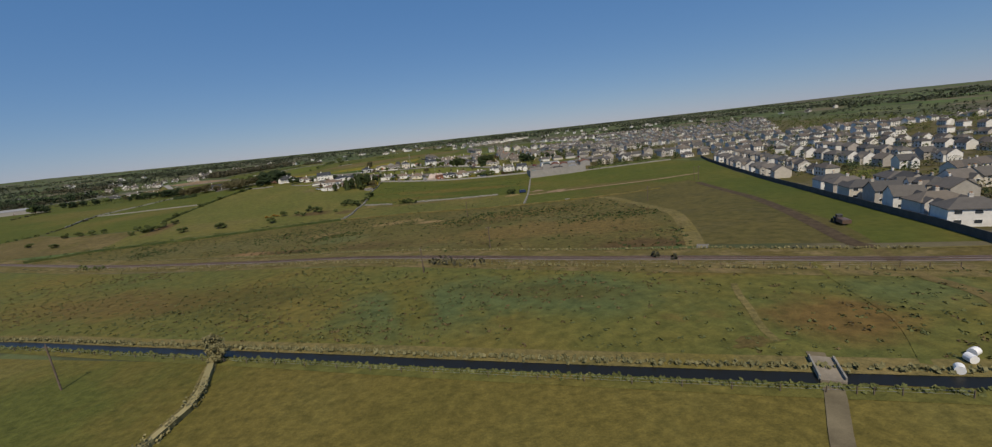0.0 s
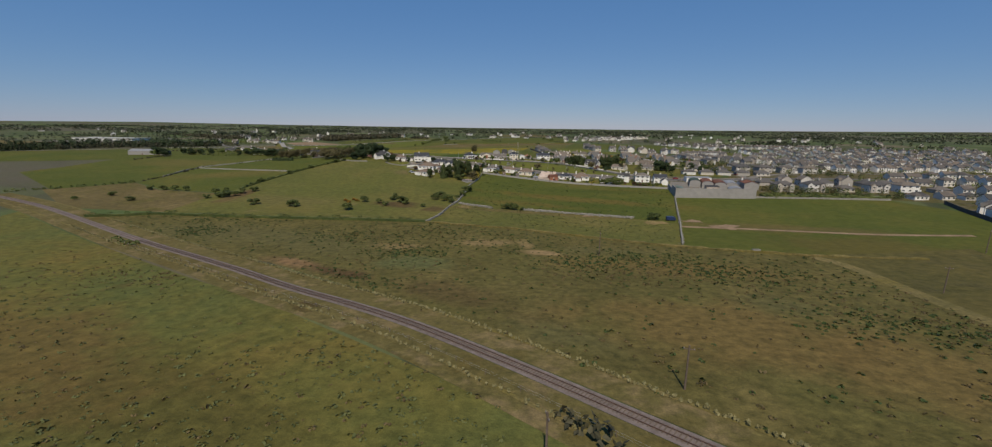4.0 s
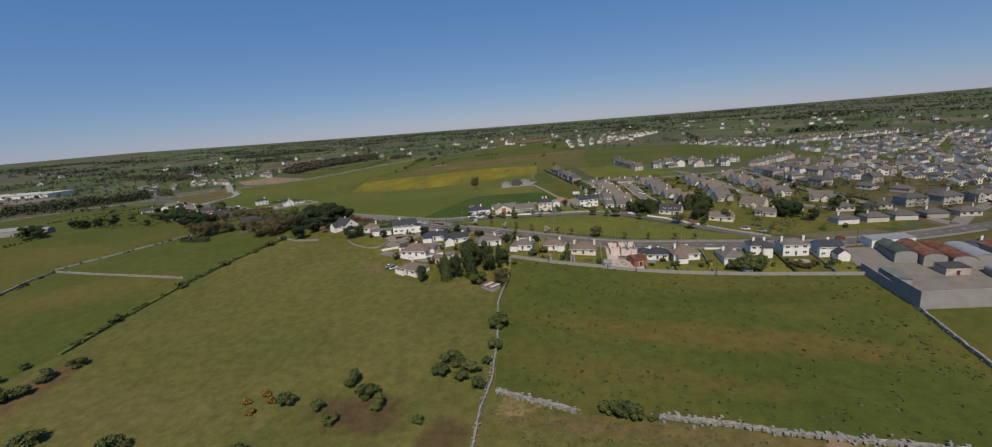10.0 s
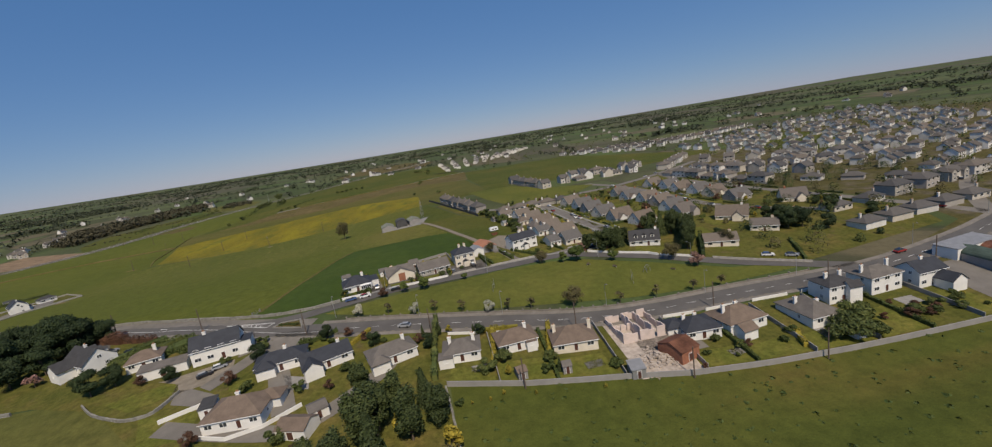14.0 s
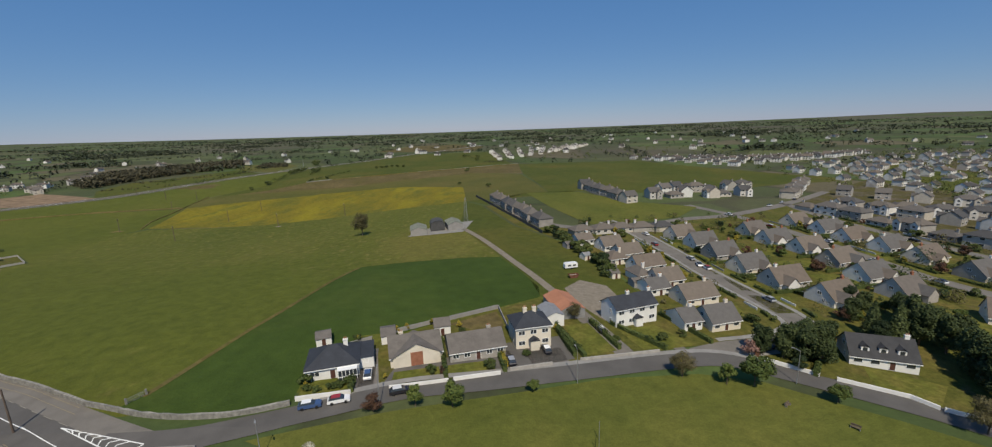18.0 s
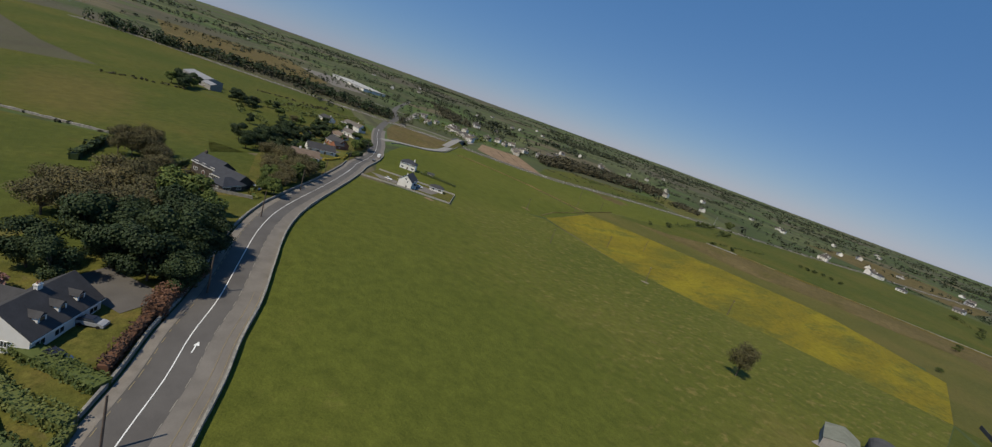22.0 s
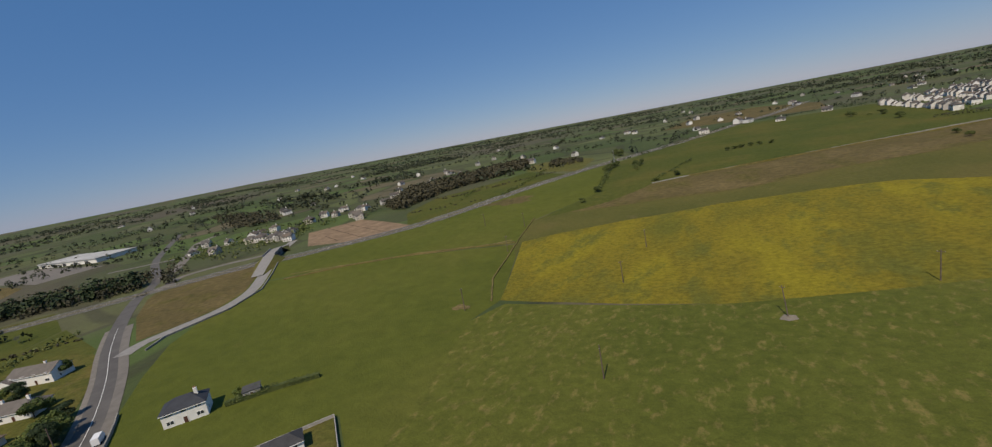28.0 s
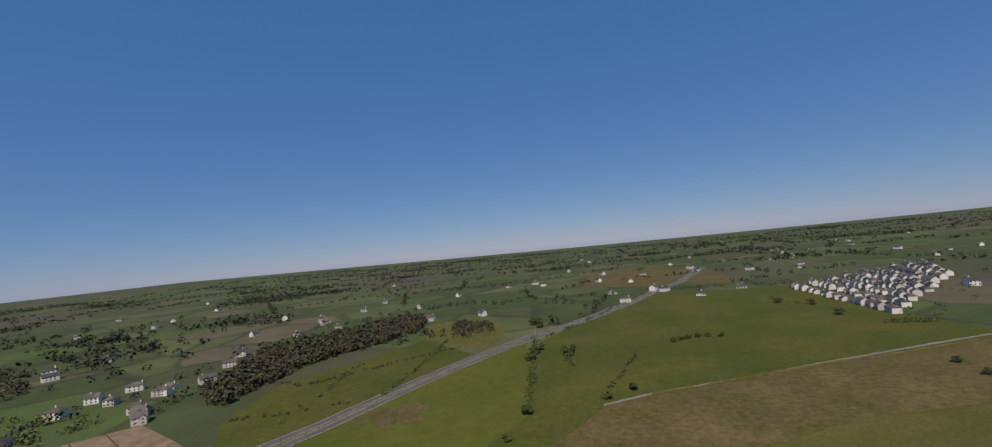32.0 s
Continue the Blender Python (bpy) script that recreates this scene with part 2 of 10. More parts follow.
M_PASTURE = grass("pasture", (0.048, 0.09, 0.019), (0.06, 0.1, 0.022), (0.08, 0.11, 0.028), 0.015, 0.25, dry=(0.09, 0.098, 0.032), dry_amt=0.62, dry_scale=0.03, relief=0.5,
                  spots=((-30, 395, 75, 9, -8, (0.098, 0.104, 0.03), 0.8), (-60, 372, 50, 7, -6, (0.09, 0.1, 0.03), 0.7), (10, 430, 40, 8, -4, (0.09, 0.102, 0.03), 0.6), (80, 336, 60, 10, 0, (0.12, 0.1, 0.05), 0.6), (-15, 425, 60, 8, 5, (0.045, 0.084, 0.018), 0.7),
                         (95, 300, 40, 30, 0, (0.085, 0.09, 0.032), 0.6), (-350, 430, 60, 20, 15, (0.1, 0.112, 0.04), 0.6), (-480, 500, 70, 30, 0, (0.095, 0.11, 0.04), 0.6)))
M_ROUGH = grass("rough_grazing", (0.07, 0.11, 0.034), (0.084, 0.12, 0.038), (0.108, 0.132, 0.048), 0.02, 0.3, dry=(0.15, 0.145, 0.07), dry_amt=0.6, relief=0.65,
                spots=((-146, 350, 17, 8, 5, HEATH, 0.95), (-116, 342, 8, 7, 0, HEATH, 0.9), (-136, 345, 8, 5, 0, HEATH, 0.8), (-268, 354, 8, 24, 12, (0.11, 0.075, 0.05), 0.9), (-60, 348, 60, 5, -4, (0.14, 0.115, 0.06), 0.7), (-215, 400, 60, 40, 30, (0.075, 0.118, 0.034), 0.7),
                       (-180, 450, 14, 10, 0, (0.15, 0.13, 0.08), 0.7), (-230, 345, 50, 14, 0, (0.13, 0.125, 0.055), 0.6)))
M_STREAKY = grass("grazed_field", (0.066, 0.114, 0.021), (0.08, 0.128, 0.025), (0.1, 0.142, 0.034), 0.012, 0.3, stretch=(1, 0.5, 1), turn=-35, dry=(0.146, 0.174, 0.062), dry_amt=0.54, dry_scale=0.4, relief=0.5,
                  spots=((-270, 588, 150, 62, -28, (0.072, 0.12, 0.021), 1.0), (-215, 590, 70, 60, 0, (0.07, 0.12, 0.021), 1.0), (-330, 630, 60, 50, -30, (0.072, 0.12, 0.021), 0.9), (-140, 660, 30, 40, 0, (0.12, 0.15, 0.045), 0.6)))
M_SMOOTH = grass("smooth_grazed_grass", (0.064, 0.112, 0.019), (0.073, 0.122, 0.021), (0.084, 0.13, 0.026), 0.012, 0.15, dry=(0.094, 0.128, 0.032), dry_amt=0.64, dry_scale=0.05, relief=0.35)
M_DARK = grass("lush_field", (0.03, 0.076, 0.016), (0.036, 0.088, 0.018), (0.048, 0.1, 0.022), 0.02, 0.2, relief=0.4)
M_YELLOW = grass("buttercup_field", (0.094, 0.134, 0.022), (0.142, 0.166, 0.017), (0.222, 0.216, 0.013), 0.03, 0.5, stretch=(1, 0.45, 1), turn=-20, dry=(0.094, 0.136, 0.026), dry_amt=0.51, dry_scale=0.07, relief=0.75)
M_PARK = grass("mown_grass", (0.068, 0.116, 0.025), (0.084, 0.132, 0.03), (0.102, 0.146, 0.036), 0.03, 0.4, relief=0.4)
M_GARDEN = grass("garden_lawn", (0.062, 0.098, 0.024), (0.08, 0.114, 0.03), (0.11, 0.126, 0.045), 0.1, 0.6, dry=(0.13, 0.115, 0.075), dry_amt=0.6, dry_scale=0.16)
M_DRYBROWN = grass("dead_grass", (0.095, 0.09, 0.044), (0.118, 0.106, 0.054), (0.148, 0.13, 0.07), 0.02, 0.3, dry=(0.08, 0.1, 0.036), dry_amt=0.5)
M_FARSIDE = grass("dull_green_field", (0.066, 0.1, 0.03), (0.08, 0.112, 0.034), (0.1, 0.122, 0.044), 0.018, 0.6, dry=(0.13, 0.125, 0.06), dry_amt=0.62, relief=0.5)
M_DARKSOIL = grass("damp_brown_field", (0.062, 0.082, 0.032), (0.074, 0.092, 0.037), (0.09, 0.106, 0.042), 0.02, 0.3, dry=(0.08, 0.082, 0.04), dry_amt=0.5)
M_STRAW = grass("pale_bank_grass", (0.12, 0.12, 0.055), (0.15, 0.142, 0.07), (0.19, 0.17, 0.09), 0.1, 0.8, dry=(0.11, 0.13, 0.045), dry_amt=0.5)
M_SOIL = plain("bare_soil", (0.24, 0.17, 0.11), 0.95, 0.1, 0.35, 0.15)
M_PEAT = plain("burnt_scrub_ground", (0.075, 0.055, 0.035), 0.95, 0.1, 0.4, 0.4)
M_ASPHALT = plain("asphalt", (0.104, 0.097, 0.09), 0.85, 0.3, 0.22, 0.12)
M_ASPHALT_OLD = plain("worn_asphalt", (0.17, 0.155, 0.136), 0.88, 0.25, 0.2, 0.2)
M_CONCRETE = plain("concrete_paving", (0.25, 0.24, 0.225), 0.85, 0.25, 0.2, 0.4)
M_GRAVEL = plain("gravel", (0.22, 0.19, 0.15), 0.95, 0.15, 0.25, 0.5)
M_BALLAST = plain("railway_ballast", (0.17, 0.14, 0.128), 0.95, 0.15, 0.3, 0.6)
M_STEEL = plain("rusty_rail_steel", (0.2, 0.13, 0.1), 0.55, 0.5, 0.3, 1.0, 0.6)
M_PAINT = plain("road_paint", (0.75, 0.75, 0.72), 0.6, 0.3, 0.15, 1.0)
M_YPAINT = plain("yellow_road_paint", (0.26, 0.21, 0.12), 0.6, 0.3, 0.15, 1.0)
M_STONE = plain("dry_stone", (0.25, 0.24, 0.215), 0.95, 0.2, 0.4, 1.2, 0.0, 2.5)
M_BLOCK = plain("grey_blockwork", (0.27, 0.26, 0.25), 0.9, 0.2, 0.15, 0.3)
M_WHITE = plain("white_render", (0.72, 0.71, 0.68), 0.85, 0.25, 0.1, 0.3)
M_CREAM = plain("cream_render", (0.66, 0.6, 0.5), 0.85, 0.25, 0.12, 0.3)
M_DARKFENCE = plain("dark_timber_fence", (0.075, 0.075, 0.075), 0.85, 0.2, 0.25, 0.4)
M_WATER, _nt, _b = mat("drain_water", 0.35, 0.15)
_b.inputs["Base Color"].default_value = (0.012, 0.012, 0.01, 1)
bump(_nt, _b, noise_at(_nt, 1.5, 3, 0.5), 0.08, 0.05)


class Mesh:
    """Verts and faces gathered in lists."""

    def __init__(self):
        self.v, self.f, self.m = [], [], []

    def face(self, pts, m=0):
        n = len(self.v)
        self.v += [tuple(p) for p in pts]
        self.f.append(tuple(range(n, n + len(pts))))
        self.m.append(m)

    def box(self, x0, y0, z0, x1, y1, z1, m=0):
        n = len(self.v)
        self.v += [(x0, y0, z0), (x1, y0, z0), (x1, y1, z0), (x0, y1, z0), (x0, y0, z1), (x1, y0, z1), (x1, y1, z1), (x0, y1, z1)]
        for q in ((0, 3, 2, 1), (4, 5, 6, 7), (0, 1, 5, 4), (1, 2, 6, 5), (2, 3, 7, 6), (3, 0, 4, 7)):
            self.f.append(tuple(n + i for i in q))
            self.m.append(m)

    def data(self, name, mats):
        me = bpy.data.meshes.new(name)
        me.from_pydata(self.v, [], self.f)
        for k in mats:
            me.materials.append(k)
        if any(self.m):
            me.polygons.foreach_set("material_index", self.m)
        me.update()
        return me


def part(name, geo, material, parent, label="", at=None):
    """One mesh object under a thing or a part. geo: a Mesh or mesh data."""
    if isinstance(geo, Mesh):
        geo = geo.data(name, material if isinstance(material, (list, tuple)) else [material])
    ob = new(name, geo)
    ob.parent = parent
    if at is not None:
        ob.matrix_basis = at
    return tagged(ob, label) if label else ob


def drape(bm, lift):
    """Cut along the terrain's lines and lay on the ground."""
    for no in ((1, 0, 0), (0, 1, 0), (0.7071068, 0.7071068, 0)):
        step = STEP * max(no[0], no[1]) if no[0] != no[1] else STEP * 0.7071068
        ks = [v.co.x * no[0] + v.co.y * no[1] for v in bm.verts]
        k = math.ceil((min(ks) + 1e-3) / step)
        while k * step < max(ks) - 1e-3:
            bmesh.ops.bisect_plane(bm, geom=bm.verts[:] + bm.edges[:] + bm.faces[:], plane_co=(no[0] * k * step, no[1] * k * step, 0), plane_no=no, dist=1e-4)
            k += 1
    for v in bm.verts:
        v.co.z += gz(v.co.x, v.co.y) + lift
    big = [f for f in bm.faces if len(f.verts) > 4]
    if big:
        bmesh.ops.triangulate(bm, faces=big)


def finish(bm, name, material):
    me = bpy.data.meshes.new(name)
    bm.to_mesh(me)
    bm.free()
    for k in (material if isinstance(material, (list, tuple)) else [material]):
        me.materials.append(k)
    return me


def sheet(name, pts, material, lift, label, category="field", kind="structure"):
    """A level patch on the ground with these corners."""
    bm = bmesh.new()
    bm.faces.new([bm.verts.new((x, y, 0)) for x, y in pts])
    bmesh.ops.recalc_face_normals(bm, faces=bm.faces[:])
    for f in bm.faces:
        if f.normal.z < 0:
            f.normal_flip()
    drape(bm, lift)
    return tagged(new(name, finish(bm, name, material)), label, category, kind=kind)


def offset(pts, d):
    """The line shifted to its left by d."""
    out = []
    for i, p in enumerate(pts):
        a, b = Vector(pts[max(i - 1, 0)]), Vector(pts[min(i + 1, len(pts) - 1)])
        t = (b - a).normalized()
        out.append((p[0] - t.y * d, p[1] + t.x * d))
    return out


def smooth(pts, n=4):
    """Catmull-Rom through the points."""
    out = []
    P = [Vector(p) for p in pts]
    for i in range(len(P) - 1):
        a, b, c, d = P[max(i - 1, 0)], P[i], P[i + 1], P[min(i + 2, len(P) - 1)]
        for k in range(n):
            t = k / n
            q = 0.5 * ((2 * b) + (c - a) * t + (2 * a - 5 * b + 4 * c - d) * t * t + (3 * b - a - 3 * c + d) * t ** 3)
            out.append((q.x, q.y))
    out.append(tuple(P[-1]))
    return out


def ribbon_bm(pts, left, right):
    bm = bmesh.new()
    A, B = offset(pts, left), offset(pts, -right)
    va, vb = [bm.verts.new((*p, 0)) for p in A], [bm.verts.new((*p, 0)) for p in B]
    for i in range(len(pts) - 1):
        bm.faces.new((va[i], vb[i], vb[i + 1], va[i + 1]))
    return bm


def ribbon(name, pts, left, right, material, lift, label="", category="", kind="structure", parent=None):
    bm = ribbon_bm(pts, left, right)
    drape(bm, lift)
    ob = new(name, finish(bm, name, material))
    if parent:
        ob.parent = parent
        return ob
    return tagged(ob, label, category, kind=kind)


def resample(pts, step):
    out = [tuple(pts[0])]
    for a, b in zip(pts, pts[1:]):
        d = math.hypot(b[0] - a[0], b[1] - a[1])
        n = max(1, int(d / step))
        out += [(a[0] + (b[0] - a[0]) * i / n, a[1] + (b[1] - a[1]) * i / n) for i in range(1, n + 1)]
    return out


def wall(name, pts, h, t, material, label, category="wall", rough=0.0, step=6.0, base=-0.4, kind=""):
    """A standing wall along a line, with a ragged top where rough."""
    rnd = random.Random(int(abs(pts[0][0] * 7 + pts[0][1])))
    P = resample(pts, step)
    L, R = offset(P, t / 2), offset(P, -t / 2)
    m = Mesh()
    ring = []
    for (ax, ay), (bx, by) in zip(L, R):
        g = gz((ax + bx) / 2, (ay + by) / 2)
        k1, k2 = rnd.uniform(-rough, rough), rnd.uniform(-rough, rough)
        j = rnd.uniform(-rough, rough) * 0.5
        ring.append([(ax + j, ay, g + base), (bx + j, by, g + base), (bx + j, by, g + h + k1), (ax + j, ay, g + h + k2)])
    for r in ring:
        m.v += r
    for i in range(len(ring) - 1):
        a, b = 4 * i, 4 * i + 4
        m.f += [(a, a + 3, b + 3, b), (a + 1, b + 1, b + 2, a + 2), (a + 2, b + 2, b + 3, a + 3)]
    e = 4 * (len(ring) - 1)
    m.f += [(0, 1, 2, 3), (e, e + 3, e + 2, e + 1)]
    m.m = [0] * len(m.f)
    return tagged(new(name, m.data(name, [material])), label, category, kind=kind)


# ---- ground ----
def land_material():
    """Patchwork of far fields."""
    m, nt, b = mat("farmland", 0.95, 0.15)
    p = pos(nt)
    w = nd(nt, "ShaderNodeTexNoise", Scale=0.004, Detail=2)
    nt.links.new(p, w.inputs["Vector"])
    vm = nt.nodes.new("ShaderNodeVectorMath")
    vm.operation = "MULTIPLY_ADD"
    vm.inputs[1].default_value = (90, 90, 0)
    nt.links.new(w.outputs["Color"], vm.inputs[0])
    nt.links.new(p, vm.inputs[2])
    v = nd(nt, "ShaderNodeTexVoronoi", Scale=0.0085, Randomness=0.85)
    nt.links.new(vm.outputs[0], v.inputs["Vector"])
    one = nt.nodes.new("ShaderNodeSeparateColor")
    nt.links.new(v.outputs["Color"], one.inputs[0])
    c = ramp(nt, one.outputs[0], [(0.0, (0.06, 0.08, 0.03)), (0.2, (0.085, 0.1, 0.042)), (0.35, (0.06, 0.084, 0.03)), (0.5, (0.07, 0.08, 0.036)),
                                  (0.64, (0.073, 0.105, 0.034)), (0.78, (0.1, 0.112, 0.048)), (0.9, (0.115, 0.1, 0.062))])
    for n in nt.nodes:
        if n.type == "VALTORGB":
            n.color_ramp.interpolation = "CONSTANT"
    edge = nd(nt, "ShaderNodeTexVoronoi", Scale=0.0085, Randomness=0.85)
    edge.feature = "DISTANCE_TO_EDGE"
    nt.links.new(vm.outputs[0], edge.inputs["Vector"])
    hedge = ramp(nt, edge.outputs["Distance"], [(0.022, (0.75, 0.75, 0.75)), (0.04, (0, 0, 0))])
    c = mix(nt, hedge, c, (0.05, 0.054, 0.03))
    k = ramp(nt, noise_at(nt, 0.02, 6, 0.6), [(0.3, (0.7, 0.72, 0.7)), (0.7, (1.2, 1.18, 1.1))])
    c = mix(nt, 0.8, c, k, "MULTIPLY")
    far = ramp(nt, noise_at(nt, 0.0011, 5, 0.6), [(0.5, (0, 0, 0)), (0.62, (1, 1, 1))])
    c = mix(nt, far, c, (0.085, 0.076, 0.052))
    c = mix(nt, 0.5, c, ramp(nt, noise_at(nt, 0.4, 4, 0.7), [(0.3, (0.7, 0.7, 0.7)), (0.7, (1.25, 1.25, 1.2))]), "MULTIPLY")
    nt.links.new(c, b.inputs["Base Color"])
    bump(nt, b, noise_at(nt, 0.5, 4, 0.7), 0.5, 0.5)
    return m


def ground():
    ys = [-4200, -3400, -2600, -1900, -1300, -900, -600, -400] + list(range(-200, 1441, STEP)) + [1600, 1800, 2000, 2200, 2500, 2800, 3200, 3600, 4000, 4400, 4800, 5200]
    xs = [-5000, -4600, -4200, -3800, -3400, -3000, -2600, -2300, -2000, -1700, -1400, -1200, -1000] + list(range(-840, 681, STEP)) + [800, 1100, 1400, 1700, 2000, 2300, 2700, 3100, 3500, 3900, 4300, 4700]
    m = Mesh()
    for y in ys:
        for x in xs:
            m.v.append((x, y, land(x, y)))
    n = len(xs)
    for j in range(len(ys) - 1):
        for i in range(n - 1):
            a = j * n + i
            m.f += [(a, a + 1, a + n), (a + 1, a + n + 1, a + n)]
    m.m = [0] * len(m.f)
    tagged(new("ground", m.data("ground", [land_material()])), "patchwork of green and brown farmland reaching the horizon", "ground", kind="structure")


ground()

F1, F2, F3, F4, F5, F6 = 0.03, 0.06, 0.09, 0.12, 0.15, 0.18
RAIL = smooth([(-424.7, 304.9), (-343.3, 286.1), (-224, 244.5), (-158, 220.5), (-109, 199.6), (-85, 190.3), (-62, 180), (-35, 165), (-4, 146.2), (25, 128.8), (58.9, 111.7), (99, 92.7), (190, 62), (260, 20)])
DRAIN = smooth([(-300, 178), (-200, 137), (-145.1, 120.5), (-92.7, 101.3), (-63.8, 90.7), (-11.9, 72.1), (18.8, 62), (42.1, 54.7), (57, 50.5), (120, 32), (200, -5)])
MAIN = [(640, 610), (400, 560), (250, 532), (150, 511), (92, 493), (43, 483), (13.6, 482), (-17, 482.5), (-51, 482), (-69, 484), (-80, 486.5), (-100, 492), (-130, 499.5), (-149, 503.5), (-165, 507.5),
        (-183, 514.2), (-202, 522.3), (-213.5, 527.6), (-225, 532), (-238, 538), (-257, 545), (-278, 553), (-299, 563.5), (-323, 579), (-347, 595.5), (-391, 624), (-410, 635), (-440, 656), (-464.6, 671), (-503.8, 690), (-550, 709.5), (-602, 735), (-655, 766), (-712, 806), (-850, 870), (-1073, 1010)]
MAIN = smooth(MAIN)

sheet("field", [(-700, -180), (300, -180), (300, -25), (200, -12), (61, 49), (18.9, 57.5), (-11.4, 67.6), (-63.7, 86.3), (-139, 110), (-300, 172), (-700, 320)], M_MEADOW, F1,
      "olive green meadow beside a dark drain")
sheet("field", [(-300, 184), (-145.4, 125.4), (-63.8, 95.2), (-11.3, 75.7), (56.8, 54.9), (200, 0), (260, 14), (190, 52), (99.3, 84), (58.9, 102.4), (24.8, 118.4), (-5.6, 133.8), (-51, 159), (-110.3, 187.5), (-156.7, 204.8), (-222.3, 229.4), (-347.2, 273.7)],
      M_RUSHY, F1, "green rushy meadow with brown tussocks")
sheet("field", [(-303.3, 272.8), (-270.2, 292.4), (-209.9, 298.6), (-152.9, 305.6), (-108.9, 310.5), (-58, 305.3), (-15.6, 294.3), (13, 286.3), (67.9, 281.1), (73.5, 262.4), (77.7, 210.2), (78, 186.7), (67.3, 149.8), (59.9, 127.6),
                (25.2, 141), (-15, 163.5), (-39.1, 175.4), (-77, 197.3), (-139.1, 225.5), (-220.2, 251.9)], M_MARSH, F1, "brown rushy marsh with green wet patches")
sheet("field", [(67.9, 281.1), (73.5, 262.4), (77.7, 210.2), (78, 186.7), (67.3, 149.8), (59.9, 127.6), (98.7, 109.1), (109.4, 135.3), (125, 211.1), (138.3, 291.1), (140, 307.1)], M_DARKSOIL, F1, "damp brown grass field")
sheet("field", [(20.6, 288.2), (67.9, 281.1), (140, 307.1), (138.3, 291.1), (125, 211.1), (109.4, 135.3), (98.7, 109.1), (119.1, 101.2), (137.1, 163), (168.5, 269.9), (198.5, 399.5), (178.1, 429.3), (94.4, 423.4), (38.6, 415.9)], M_PASTURE, F1,
      "green pasture below the town's edge")
sheet("field", [(-108.9, 310.5), (-58, 305.3), (-15.6, 294.3), (13, 286.3), (20.6, 288.2), (27.7, 335.3), (20.1, 341.7), (-7, 349.1), (-60.8, 352.4), (-81.3, 354.2), (-105.9, 361.8)], M_ROUGH, F1, "strip of rough green grazing between stone walls")
sheet("field", [(-105.9, 361.8), (-81.3, 354.2), (-60.7, 353.2), (-7, 348.1), (20.1, 341.7), (27.7, 335.3), (38.6, 415.9), (42.3, 445.6), (15.5, 445.9), (-12.9, 446.3), (-31.7, 448), (-52.6, 450.4), (-72, 454.7), (-94.2, 458.4), (-113.9, 464), (-112.9, 443.2), (-114.1, 416.6), (-109.4, 387.2)],
      M_PASTURE, F1, "lush green pasture behind a row of houses")
sheet("field", [(-108.9, 310.5), (-105.9, 361.8), (-109.4, 387.2), (-114.1, 416.6), (-112.9, 443.2), (-149.8, 430.1), (-173.6, 438.6), (-183.1, 455.8), (-208.2, 481.1), (-230.2, 490), (-257.6, 492.2), (-275.5, 509), (-282, 470.3), (-285.8, 435.4), (-287.2, 400.4), (-284.5, 373.1), (-288.2, 354.7),
                (-283.6, 340), (-272.7, 298.4), (-209.9, 298.6), (-152.9, 305.6)], M_ROUGH, F1, "rough yellowish green grazing with scattered bushes")
sheet("field", [(-272.7, 298.4), (-283.6, 340), (-288.2, 354.7), (-345.1, 358), (-393.4, 379.8), (-421.1, 332.4), (-339.3, 290.6)], M_DRYBROWN, F1, "dry pale brown field corner")
sheet("field", [(-288.3, 356.8), (-284.5, 373.1), (-287.2, 400.4), (-285.8, 435.4), (-295.3, 445.8), (-418.6, 465.7), (-417.9, 450.7), (-401.8, 412.2), (-393.4, 380.9), (-345, 359.9)], M_PASTURE, F1, "green field within stone walls")
sheet("field", [(-295.3, 446.8), (-282, 470.3), (-275.3, 510.9), (-380.2, 526.1), (-418.8, 466.9)], M_PASTURE, F1, "green walled field")
sheet("field", [(-422.8, 470.6), (-380.6, 528.2), (-401.8, 554.1), (-464.4, 572.4), (-545, 588.8), (-571.4, 552.3), (-577.1, 505.1), (-552.3, 398), (-417.4, 335.2), (-395.3, 380.8), (-403.9, 412.3)], M_PASTURE, F1, "pale green grazing with old walls")
sheet("lawn", [(-157, 516.7), (-132.8, 524), (-107.9, 529.5), (-87.1, 534.5), (-65.7, 536), (-53.2, 533), (-6.9, 501.4), (24.3, 492.7), (-17.2, 490.4), (-50, 492.1), (-83.1, 497.9), (-122.5, 504.4), (-148.8, 513.5)], M_PARK, F2, "mown green with young trees between two roads", "lawn")
sheet("field", [(-187.5, 526.4), (-182, 524.4), (-175, 523.1), (-167, 522.8), (-160, 523.8), (-153.1, 526.2), (-154.5, 544.2), (-96.2, 580.9), (-95.5, 590), (-100, 606), (-104.5, 620), (-107.5, 629), (-125, 628.5), (-146, 626), (-164.6, 619.5), (-168.4, 607), (-172.1, 588.5), (-176.3, 566), (-180.3, 548.9), (-184, 534)], M_DARK, F2, "dark green lush field behind the bungalows")
sheet("field", [(-185, 524.1), (-227.7, 541), (-266, 554.8), (-300, 570), (-336, 592.5), (-380.4, 623), (-352.4, 673.6), (-375.4, 759.4), (-368.3, 778.2), (-285.3, 781.9), (-202.7, 797.5), (-128.4, 792), (-129.2, 701.9), (-118.9, 668.7), (-100.9, 614.3), (-60.6, 563.8), (-157.6, 528.7)],
      M_STREAKY, F1, "wide green grazed field with pale streaks")
sheet("field", [(-372.3, 781.5), (-285.3, 781.9), (-202.7, 797.5), (-128.4, 792.4), (-135, 880), (-169, 911), (-200, 931), (-233, 933), (-286, 926), (-343, 905), (-380, 885), (-399, 869)], M_YELLOW, F1, "field yellow with buttercups in bloom")
